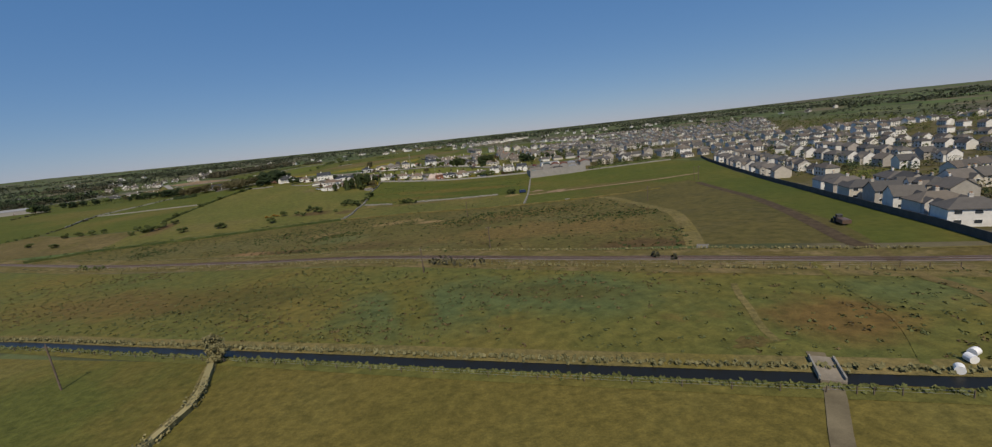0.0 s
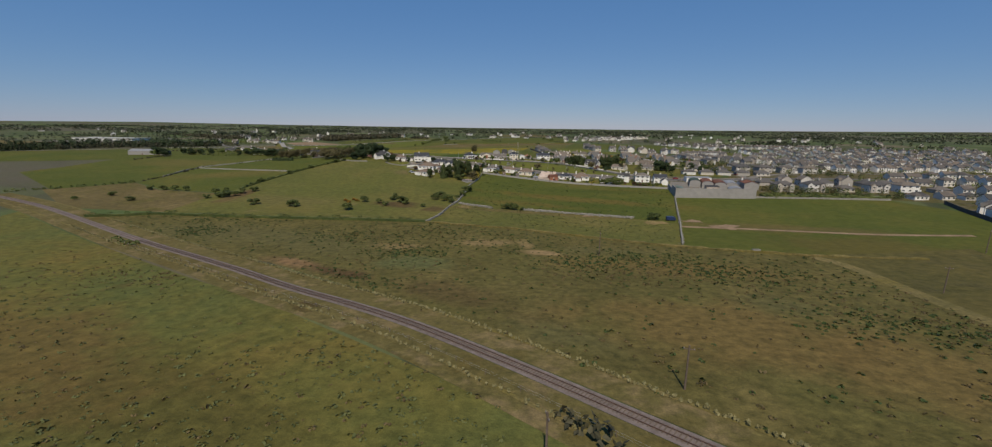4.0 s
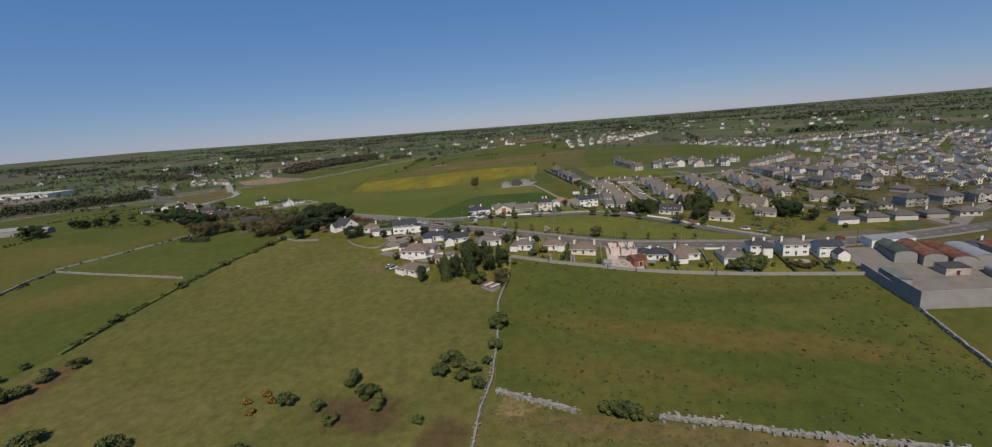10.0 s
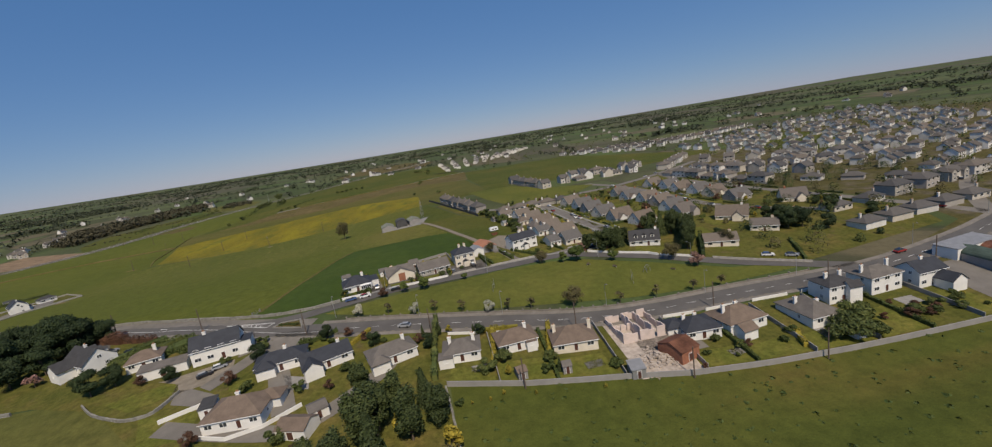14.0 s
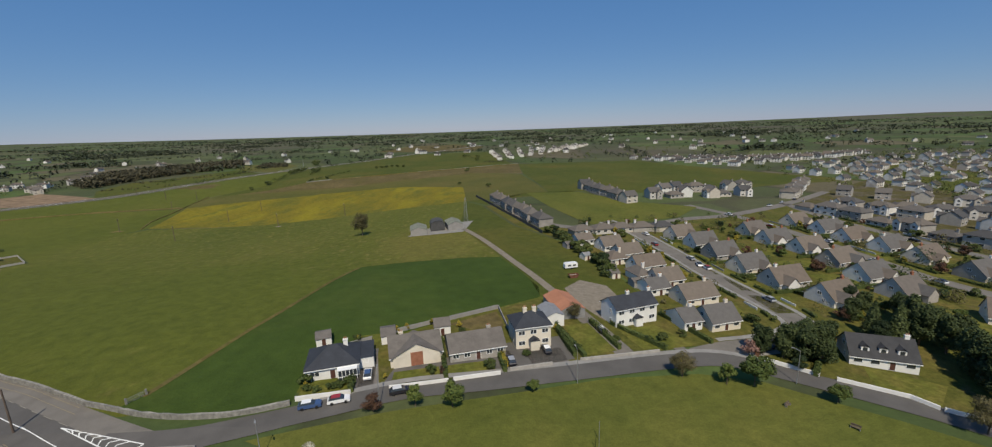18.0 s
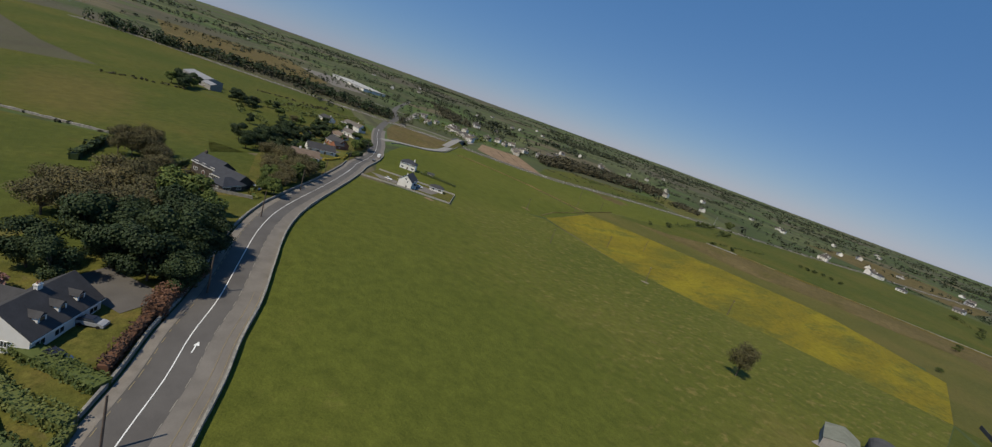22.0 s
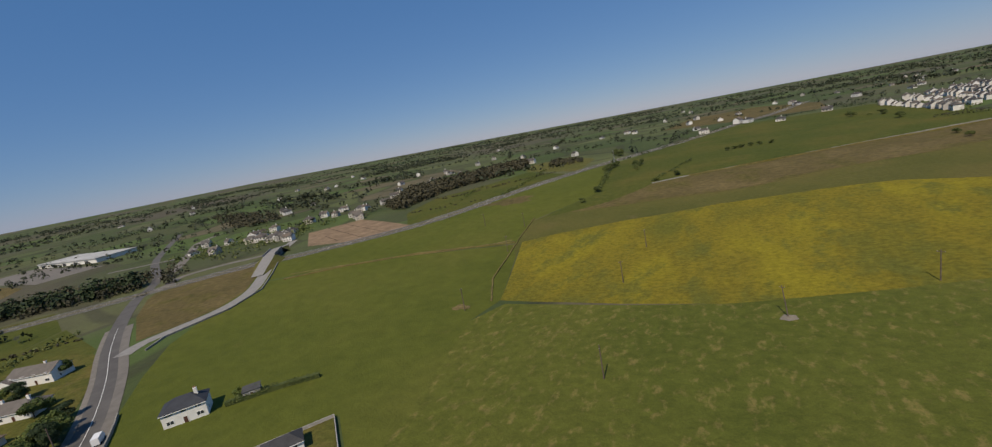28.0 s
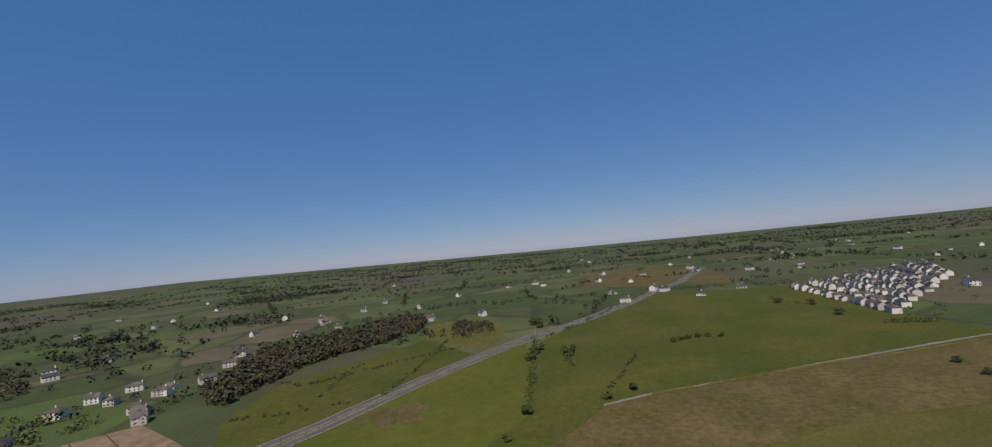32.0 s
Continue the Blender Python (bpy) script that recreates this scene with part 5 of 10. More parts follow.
for p, q in ((A, B), (A, C), (B, C)):
    bar(m, p, q, 0.22)
for i in range(7):
    t = 0.22 + i * 0.105
    p, q = (A[0] + (B[0] - A[0]) * t, A[1] + (B[1] - A[1]) * t), (A[0] + (C[0] - A[0]) * t, A[1] + (C[1] - A[1]) * t)
    k = ((p[0] + q[0]) / 2 - 1.1, (p[1] + q[1]) / 2 + 0.5)
    bar(m, p, k, 0.2)
    bar(m, k, q, 0.2)
part("hatching", m, M_PAINT, road)
m = Mesh()
for q in ([(-219.5, 531.7), (-221.4, 532.5), (-221.5, 532.3), (-219.6, 531.5)], [(-221.3, 532.9), (-222.6, 533), (-221.6, 532)]):
    m.face([(a, b, gz(a, b) + F5 + 0.05) for a, b in q])
part("turn_arrow", m, M_PAINT, road)

# walls along the roads
NW = [offset(MAIN, -wall_off(p[0]))[i] for i, p in enumerate(MAIN) if -470 < p[0] < -196]
wall("boundary_wall", smooth([(-153, 526.4), (-160, 523.9), (-167, 522.9), (-175, 523.2), (-182, 524.5), (-187, 526)]) + NW[:1], 1.1, 0.45, M_STONE, "grey stone field wall beside the road", rough=0.12, step=3)
wall("boundary_wall", NW, 1.1, 0.45, M_STONE, "grey stone field wall beside the road", rough=0.12, step=3)
SW = [p for p in offset(MAIN, 6.2) if -420 < p[0] < -196]
wall("boundary_wall", SW, 1.0, 0.4, M_STONE, "low stone wall along the footpath", rough=0.1, step=3)
park_wall = wall("park_wall", [p for p in offset(MAIN, -6.1) if -150 < p[0] < 20], 0.6, 0.3, M_PATH, "low pale concrete wall with piers along the green")
P = resample([p for p in offset(MAIN, -6.1) if -150 < p[0] < 20], 6.0)
pier = Mesh()
pier.box(-0.22, -0.22, 0, 0.22, 0.22, 0.95)
pier.box(-0.28, -0.28, 0.95, 0.28, 0.28, 1.02)
pier = pier.data("pier", [M_PATH])
for p in P:
    part("pier", pier, None, park_wall, at=pose(p[0], p[1], gz(*p)))
wall("garden_wall", [(-152.5, 527.6), (-142, 529.8)], 1.0, 0.3, M_WHITE, "white rendered front garden wall")
wall("garden_wall", [(-134.4, 531.2), (-122, 533.6)], 0.9, 0.3, M_WHITE, "white rendered front garden wall")
wall("garden_wall", [(-121, 533.8), (-110.6, 536.2)], 1.0, 0.3, M_WHITE, "white rendered front garden wall with piers")
wall("garden_wall", [(-108.4, 537.6), (-98.4, 540)], 0.9, 0.35, M_STONEWALL, "grey stone front garden wall")
wall("garden_wall", [(-91.5, 541.8), (-71, 545.5)], 0.7, 0.35, M_STONEWALL, "low stone garden wall")
wall("garden_wall", [(-47.5, 541), (-39, 534.5)], 1.0, 0.3, M_WHITE, "long white rendered garden wall")
wall("garden_wall", [(-36.4, 532.8), (-26, 526.4), (-23.5, 522.6)], 1.0, 0.3, M_WHITE, "long white rendered garden wall")
wall("garden_wall", [(-23, 522.2), (-10.2, 513.5)], 1.0, 0.3, M_WHITE, "white rendered garden wall with a pier")
wall("garden_wall", [(-7, 511), (6, 502), (20, 493)], 1.0, 0.3, M_STONEWALL, "grey garden wall")
wall("field_wall", [(-114.5, 463), (-94.5, 457.5), (-72, 453.5), (-53, 449.5), (-32, 447.5), (-13, 446.5), (15.5, 446), (42, 445.6)], 1.5, 0.3, M_BLOCK, "long grey block wall behind the gardens")
wall("field_wall", [(-108.9, 310), (-107, 330), (-108.5, 353), (-107.6, 366), (-109.3, 387), (-113.7, 415.8), (-112.8, 441.7), (-114.8, 462)], 1.1, 0.5, M_STONE, "tumbledown dry stone field wall", rough=0.2, step=2.5)
wall("field_wall", [(20.6, 288), (27.9, 335.6), (38.2, 416)], 1.2, 0.6, M_STONE, "pale dry stone wall between two pastures", rough=0.2, step=2.5)
wall("field_wall", [(-105, 361.5), (-81.7, 354.5)], 1.0, 1.0, M_STONE, "broken dry stone wall", rough=0.3, step=1.6)
wall("field_wall", [(-61.2, 354), (-41.5, 352), (-30, 350), (-14.4, 348.6), (4.6, 347.2)], 0.9, 1.0, M_STONE, "collapsed dry stone wall of loose grey boulders", rough=0.35, step=1.6)
wall("field_wall", [(-401.7, 412), (-418.7, 451), (-418.8, 467), (-355, 455), (-296.3, 444.2)], 1.1, 0.7, M_STONE, "old dry stone wall", rough=0.2, step=3)
wall("field_wall", [(-424.7, 471), (-376, 532.5)], 1.0, 0.7, M_STONE, "old dry stone wall", rough=0.2, step=3)
wall("field_wall", [(-240, 490), (-257, 492), (-276, 500)], 1.0, 0.6, M_STONE, "dry stone field wall", rough=0.2, step=3)
wall("field_wall", smooth([(-218, 486), (-212, 480.5), (-205.2, 476.5), (-199, 474), (-193, 475.2), (-190.1, 483)]), 0.9, 0.4, M_STONE, "curved low stone garden wall", rough=0.1, step=2)
wall("field_wall", [(40.5, 418.5), (94, 423), (178, 430)], 1.2, 0.5, M_STONE, "stone wall at the end of the gardens", rough=0.15, step=3)
wall("boundary_fence", [(110, 70), (119, 101.5), (136, 161), (154.8, 219), (168, 265), (180, 310), (198, 397), (205, 425)], 2.4, 0.2, M_DARKFENCE, "tall dark fence at the edge of the housing estate", step=8)
wall("field_wall", [(-376, 780), (-389.5, 808), (-405, 881), (-412, 925)], 0.5, 0.8, M_STRAW, "low grassy field bank", rough=0.3, step=4)
wall("field_wall", [(-541.9, 801.5), (-510.5, 825), (-468.6, 847.7), (-403.7, 868.4)], 0.8, 1.6, M_STRAW, "pale grassy field bank", rough=0.2, step=6)
wall("field_wall", [(-309, 1014), (-197, 1060), (-143, 1078), (-63, 1112)], 1.0, 1.2, M_STRAW, "pale field boundary bank", rough=0.3, step=8)
wall("field_wall", [(-522, 712), (-530, 724), (-529, 756), (-541, 785), (-568, 812), (-596, 838)], 0.9, 0.5, M_STONE, "stone wall beside the slip road", rough=0.1, step=5)

# marsh edge fence with tussocks and fence posts along the railway
MARSHTOP = [(-300, 275), (-270, 292.5), (-210, 298.8), (-153, 305.8), (-109, 310.5)]
hedge(MARSHTOP, 1.7, 1.7, L_BUSH, "low straggling green thorn hedge on the marsh edge", 0.8, uneven=0.6)
wall("field_wall", [(-109, 310.5), (-58, 305.5), (-15.6, 294.5), (13, 286.5), (68, 281), (110, 284)], 0.7, 1.2, M_STRAW, "pale grassy bank along the marsh", rough=0.3, step=3)
post = Mesh()
post.box(-0.06, -0.06, -0.3, 0.06, 0.06, 1.15)
post = post.data("post", [M_POLE])
for line in ([p for p in offset(RAIL, -6.5) if -240 < p[0] < 110], [p for p in offset(DRAIN, -3.6) if -150 < p[0] < 60]):
    f = tagged(new("wire_fence"), "thin wire fence on timber posts", "fence")
    for p in resample(line, 5.0)[:90]:
        part("post", post, None, f, at=pose(p[0], p[1], gz(*p)))
    w = Mesh()
    for p, q in zip(resample(line, 10.0), resample(line, 10.0)[1:]):
        for h in (0.6, 1.05):
            limb(w, (*p, gz(*p) + h), (*q, gz(*q) + h), 0.012, 0.012, 3)
    part("wire", w, M_GALV, f)

# culvert bridge
b = tagged(new("bridge"), "small concrete farm bridge over the drain", "bridge")
m = Mesh()
m.box(-1.5, -3.4, -0.1, 1.5, 3.4, 0.25)
part("deck", m, M_GRAVEL, b)
for s in (-1, 1):
    m = Mesh()
    m.box(s * 1.5 - 0.12, -3.0, -0.5, s * 1.5 + 0.12, 3.0, 0.7)
    part("parapet", m, M_STONE, b)
b.matrix_basis = pose(44.9, 56.2, gz(44.9, 56.2) + 0.12, 0, 0, -24)

# ---- gardens ----
sheet("garden", [(-114.5, 464.5), (-94.5, 459), (-72, 455), (-53, 451), (-32, 449), (-13, 448), (15.5, 447.5), (42, 447), (44, 476.5), (13.6, 475.5), (-17, 476), (-51, 475.8), (-80, 480), (-113, 490)], M_GARDEN, F2, "back gardens of lawn and worn ground", "garden")
sheet("garden", [(-114.5, 464), (-113, 490), (-149, 500), (-183, 509), (-202, 516), (-238, 531), (-262, 541), (-262, 494), (-235, 491), (-212, 482), (-184, 456), (-174, 440), (-150, 431), (-113, 443)], M_GARDEN, F2, "gardens and lawns among houses and trees", "garden")
sheet("garden", [(-152.5, 528), (-134, 531.8), (-110, 537), (-90, 542.4), (-70, 546), (-56, 549), (-62, 575), (-92, 576), (-97, 579), (-154.5, 543)], M_GARDEN, F3, "front and back gardens of the bungalows", "garden")
sheet("garden", [(-56, 550), (-50, 541), (-37, 533.5), (-10, 514), (20, 495), (90, 505), (108, 540), (98, 600), (90, 650), (95, 735), (40, 702), (0, 688), (-40, 670), (-66, 677), (-90, 705), (-106, 760), (-113, 762), (-95, 690), (-72, 645), (-64, 610), (-62, 576)], M_GARDEN, F2, "estate gardens and verges", "garden")
M_TOWNFLOOR = grass("town_gardens", (0.07, 0.085, 0.045), (0.07, 0.09, 0.035), (0.095, 0.095, 0.07), 0.05, 0.25, dry=(0.12, 0.115, 0.11), dry_amt=0.5, dry_scale=0.07)
sheet("town_ground", [(96, 504), (40, 484), (96, 497), (260, 536), (640, 616), (640, 1000), (300, 960), (245, 850), (160, 790), (97, 735), (92, 650), (100, 600), (110, 540)], M_TOWNFLOOR, F1, "town gardens and paved yards", "garden")
sheet("town_ground", [(44, 446), (96, 425), (180, 432), (206, 428), (199, 397), (181, 310), (169, 265), (137, 161), (120, 101), (113, 70), (500, 20), (640, 300), (640, 604), (400, 553), (150, 505), (92, 487), (45, 477)], M_TOWNFLOOR, F1, "town gardens and paved yards", "garden")
sheet("lawn", [(184, 204), (206, 199.5), (235, 257), (208, 262)], M_PARK, F2, "small estate green", "lawn")
sheet("lawn", [(-80, 798), (-70, 740), (-56, 686), (-40, 680), (0, 696), (24, 724), (-16, 746), (-40, 790)], M_PARK, F4, "rectangular estate green", "lawn")
sheet("field", [(247, 845), (262, 696), (338, 765), (412, 994)], M_PASTURE, F3, "open green field within the town")
for cx, cy, rot, w, d in ((-140, 536, 14, 4.5, 16), (-122.5, 536.5, 100, 3, 3), (-108.6, 541, 14, 3.5, 10), (-99, 543, 10, 9, 8), (-83, 556, 16, 5, 26), (-66, 549, 16, 3, 10), (-186, 489, 15, 15, 10), (-160, 475, 20, 6, 22), (-180, 505, 25, 6, 16),
                          (-52, 463, 3, 17, 9), (-380, 652, 45, 14, 9)):
    c, s = math.cos(radians(rot)), math.sin(radians(rot))
    sheet("driveway", [(cx + a * w / 2 * c - b2 * d / 2 * s, cy + a * w / 2 * s + b2 * d / 2 * c) for a, b2 in ((-1, -1), (1, -1), (1, 1), (-1, 1))], M_ASPHALT_OLD if cx > -185 else M_GRAVEL, F4, "tarmac driveway and yard", "driveway")

# ---- row of houses along the main road ----
ROWG = "houses along the main road"
house(-109.3, 476.5, -3, 10.5, 9, rm=R_GREY, chims=((-0.3, 0), (0.35, 0)), label="white bungalow with a grey hipped roof and rear extension", wings=((-4.5, -4.5, 4, 4, 2.4, 0.8, "flat", 0),), group=ROWG)
house(-93.4, 477.2, 5, 11.5, 9, rm=R_BROWN, chims=((0.3, 0.1),), label="white bungalow with a brown hipped roof", wings=((3.5, -4.5, 3, 3, 2.3, 0.3, "flat", 0),), group=ROWG)
house(-77.2, 472.6, -6, 12.5, 10, rm=R_BROWN, wm=M_CREAM, chims=((0.42, 0.1), (-0.4, 0.2)), rise=2.9, label="cream bungalow with a broad brown hipped roof", group=ROWG)
house(-42, 467, -4, 10, 9, rm=R_SLATE, chims=((-0.3, 0.3), (0.1, 0.6)), label="white bungalow with a blue-black slate hip roof", wings=((-6, 2.5, 5, 6, 2.4, 1.6, "hip", 0),), group=ROWG)
house(-29.5, 467.3, 8, 12.5, 10, eave=2.8, rise=3.0, rm=R_BROWN, chims=((-0.33, 0.0), (0.2, 0.5)), label="white bungalow with a tall brown hipped roof and chimneys", wings=((-3, -6.5, 4.5, 4.5, 2.2, 1.2, "gable", 0),), group=ROWG)
house(-9, 464, 2, 9.5, 13, eave=2.7, rise=2.9, rm=R_GREY, chims=((-0.3, 0.2), (0.1, -0.3)), label="white bungalow with a deep grey roof and long lean-to", wings=((2.5, -10, 4, 9, 2.2, 0.4, "flat", 0),), group=ROWG, n=2)
house(5.5, 470.5, -2, 9.2, 8, eave=5.2, rise=2.1, storeys=2, rm=R_DARK, chims=((-0.25, 0.0), (0.25, 0.0)), label="white two-storey house with dark hip roof and tall chimneys", n=3, group=ROWG, wings=((2.5, -4.2, 4, 3, 5.0, 1.2, "gable", 0),))
house(20.4, 471, 4, 11.5, 8, eave=5.2, rise=2.2, storeys=2, rm=R_GREY, chims=((-0.42, 0.0), (0.42, 0.0)), label="white two-storey house with grey hip roof and end chimneys", n=3, group=ROWG)
house(34.5, 469, 2, 10, 7.5, eave=4.8, rise=2.4, storeys=2, rm=R_SLATE, roof="gable", chims=((0.0, 0.0),), label="white two-storey slate-roofed house with a gabled annex", n=3, group=ROWG, wings=((2.5, -6, 6, 5, 2.7, 1.9, "gable", 90),))

# half-built house
site = tagged(new("unfinished_house"), "roofless house shell of pale pink blockwork under construction", "house")
for i, (x0, y0, x1, y1, h) in enumerate(((-6.5, -6, 6.5, -5.7, 2.6), (-6.5, 5.7, 6.5, 6, 3.2), (-6.5, -5.7, -6.2, 5.7, 2.8), (6.2, -5.7, 6.5, 5.7, 2.6), (-1.2, -5.7, -0.9, 5.7, 3.6), (2.4, -5.7, 2.7, 5.7, 3.4), (-6.2, 0.2, -1.2, 0.5, 2.4))):
    m = Mesh()
    n = 5
    for k in range(n):
        a0, a1 = k / n, (k + 0.72 if k % 2 else k + 1) / n
        if x1 - x0 > y1 - y0:
            m.box(x0 + (x1 - x0) * a0, y0, -1, x0 + (x1 - x0) * a1, y1, h - 0.4 * (k % 2))
        else:
            m.box(x0, y0 + (y1 - y0) * a0, -1, x1, y0 + (y1 - y0) * a1, h - 0.3 * (k % 3))
    part("wall", m, M_PINKBLOCK, site)
site.matrix_basis = pose(-57.9, 473.2, gz(-57.9, 473), 0, 0, 3)
sheet("yard", [(-66, 451.5), (-50, 450), (-49, 462), (-50, 480), (-66, 481)], M_RUBBLE, F4, "bare building yard strewn with rubble", "yard")
m = Mesh()
rr = random.Random(5)
for i in range(160):
    x, y, s = -58 + rr.gauss(0, 3.4), 457.5 + rr.gauss(0, 2.2), rr.uniform(0.15, 0.55)
    z = gz(x, y) + max(0, 1.2 - math.hypot(x + 58, y - 458) * 0.35) + F4
    m.box(x - s, y - s * 0.7, z - 0.4, x + s * 0.8, y + s, z + s * 0.7)
tagged(new("rubble_heap", m.data("rubble_heap", [M_RUBBLE])), "heap of pale building rubble beside the shell", "rubble", kind="stuff")
shed(-52.5, 458.5, 20, 6.5, 8, 3.0, 1.6, rm=M_RUST, wm=M_BRICKY, label="tumbledown shed with rusty corrugated roof")
shed(-66.5, 454, -5, 3.5, 4, 2.4, 0.6, "mono", M_TIN, M_TIN, "grey metal garden shed beside the building yard")
shed(-95, 461.5, 10, 2.6, 3.4, label="small brown timber garden shed behind a house", rm=R_BROWN)
shed(-83, 460.5, 0, 2.4, 3, label="small weathered timber garden shed by the wall", rm=R_GREY)

# ---- cluster of houses among the trees ----
CLG = "houses in the wooded cluster"
house(-232.4, 511.6, 147.5, 14, 9.5, eave=3.2, rise=3.8, roof="gable", rm=R_DARK, label="large white gable-ended dormer house with dark roof", dormers=3, group=CLG, chims=((0, 0),), n=4, wings=((1, 5.5, 8, 6, 3.0, 2.4, "gable", 90),))
house(-210.8, 504.8, 18, 9.5, 8, rm=R_BROWN, label="bungalow with a brown tiled hip roof", group=CLG, chims=((0.3, 0),))
shed(-200.5, 496, 13, 13, 4.5, 2.6, 0.8, "mono", R_GREY, M_WHITE, "long low white outbuilding with a grey roof", "outbuilding", "outbuilding")
house(-186.5, 501, 14, 14, 8, eave=4.6, rise=3.4, storeys=2, roof="gable", rm=R_SLATE, label="large white gabled house with a dark slate roof", chims=((-0.2, 0),), n=4, group=CLG, wings=((8, -1.5, 4, 6, 4.0, 0.5, "flat", 0),))
house(-162.8, 487.5, 12, 14, 8, rm=R_SLATE, label="white bungalow with dark slate hip roof", group=CLG, wings=((-4, -4, 5, 4, 2.4, 1.6, "hip", 0),), chims=((0.1, 0),))
house(-149.5, 484.5, 24, 14, 8, rm=R_SLATE, roof="gable", label="white bungalow with a dark slate gable roof", group=CLG, wings=((-4.5, -4.5, 5, 5, 2.5, 1.7, "gable", 90),))
house(-130, 481, 21, 13.5, 8.5, rm=R_GREY, label="white bungalow with a wide grey hip roof and glazed porch", group=CLG, wings=((-4.5, -4.5, 5, 4, 2.4, 1.5, "hip", 0),))
house(-167, 467, -3, 14.5, 11, eave=2.8, rise=3.0, rm=R_BROWN, label="large white bungalow with brown hip roof and arched porch", group=CLG, chims=((0.0, 0.1),), n=4, wings=((6.5, 3.5, 6, 5, 2.6, 1.8, "hip", 0),))
house(-161, 445.5, -28, 12, 9.5, rm=R_BROWN, label="white bungalow with brown hip roof and green lean-to", group=CLG, chims=((-0.1, 0.1),), wings=((-4, -5, 6, 3, 2.3, 0.3, "flat", 0),))
shed(-150.5, 457, -20, 8, 6, 2.4, 1.4, rm=R_BROWN, wm=M_WHITE, label="white garage with brown pitched roof", name="garage", cat="garage")
shed(-147, 462, 26, 4.5, 5, label="small white rendered outhouse among trees", wm=M_WHITE)
shed(-176.5, 471, 8, 3.5, 5, 2.4, 0.7, "mono", R_DARK, M_WHITE, "small white shed with a dark roof")
s = tagged(new("old_shed"), "collapsed shed with red and pale corrugated roof sheets", "shed")
m = Mesh()
m.box(-3.5, -2.5, -0.6, 3.5, 2.5, 1.7)
part("wall", m, M_BLOCK, s)
for i in range(6):
    m = Mesh()
    m.box(-3.7 + i * 1.25, -2.8, 1.72 + 0.05 * (i % 2), -2.5 + i * 1.25, 2.8, 1.8 + 0.05 * (i % 2))
    part("roof_sheet", m, (M_RUST, M_TIN, M_PINKBLOCK)[i % 3], s)
s.matrix_basis = pose(-119.5, 430, gz(-119.5, 430), 0, 0, -35)
wall("garden_wall", [(-189, 470), (-180, 474)], 1.2, 0.3, M_WHITE, "short white garden wall")

# ---- bungalows facing the green ----
BG = "bungalows facing the green"
b1 = house(-148.6, 540.2, 14, 11, 10, eave=2.7, rise=3.0, rm=R_SLATE, label="white bungalow with steep blue slate hip roof and conservatory", chims=((0.25, 0.2),), group=BG, wings=((7, 1.5, 3.5, 8, 2.4, 0.5, "flat", 0),))
c = Mesh()
c.box(1.2, -6.6, 0.0, 5.2, -4.95, 2.3)
con = part("conservatory", c, M_GLASS, b1, "glazed white-framed conservatory")
for k in range(6):
    f = Mesh()
    f.box(1.2 + k * 0.78, -6.68, 0, 1.3 + k * 0.78, -6.6, 2.35)
    part("mullion", f, M_UPVC, con)
f = Mesh()
f.box(1.1, -6.75, 2.3, 5.3, -4.95, 2.45)
f.box(1.1, -6.7, 0.75, 5.3, -6.6, 0.85)
part("rail", f, M_UPVC, con)
b2 = house(-131, 545.4, 14, 12, 10, eave=2.6, rise=2.9, roof="gable", rm=R_GREY, label="cream double-gabled bungalow with grey roof and solar panel", chims=((-0.25, 0.3),), group=BG, wm=M_CREAM,
           wings=((0, -2.0, 6.9, 10.8, 2.6, 2.75, "gable", 90),))
m = Mesh()
m.face([(3.0, -1.9, 4.02), (5.2, -1.9, 2.9), (5.2, 0.6, 2.9), (3.0, 0.6, 4.02)])
part("solar_panel", m, M_BLUEGLASS, b2)
m = Mesh()
m.box(-1.4, -5.52, 0.0, 1.4, -5.3, 3.3)
part("brick_porch", m, M_BRICKY, b2)
house(-116.6, 546.8, 13, 13.4, 9, rise=2.6, roof="gable", rm=R_GREY, label="long bungalow with a grey gable roof and dark brick front", chims=((0.28, 0.1),), group=BG, wm=M_STONEWALL, n=5)
house(-102.6, 551.6, 10, 9, 8, eave=5.6, rise=2.6, storeys=2, rm=R_SLATE, wm=M_CREAM, label="cream two-storey three-bay house with hip slate roof and porch", chims=((-0.12, 0.0), (0.15, 0.0)), n=3, porch=True, group=BG)
house(-73, 563.4, 18, 13.3, 7.5, eave=5.3, rise=2.4, storeys=2, roof="gable", rm=R_SLATE, label="white two-storey house with a long slate roof and porch", chims=((-0.05, 0.0), (0.48, 0.0)), n=4, porch=True, group=BG)
shed(-155, 551.5, 20, 3.6, 5, rm=R_GREY, wm=M_WHITE, label="white garden shed with a grey roof")
shed(-139, 553, 14, 3.6, 6, rm=R_GREY, wm=M_WHITE, label="white garden shed with a grey roof")
shed(-125.5, 556.5, 10, 4.2, 5, 2.6, 1.4, rm=R_GREY, wm=M_WHITE, label="white garage with grey pitched roof", name="garage", cat="garage")
shed(-90.5, 570, 102, 13, 8, 2.8, 1.6, rm=M_ORANGE, wm=M_TIN, label="large barn with an orange-red corrugated roof", name="barn", cat="barn")
shed(-95.5, 562.5, 102, 8, 5, 3.2, 1.0, rm=M_TIN, wm=M_WHITE, label="pale metal-roofed shed beside the barn")

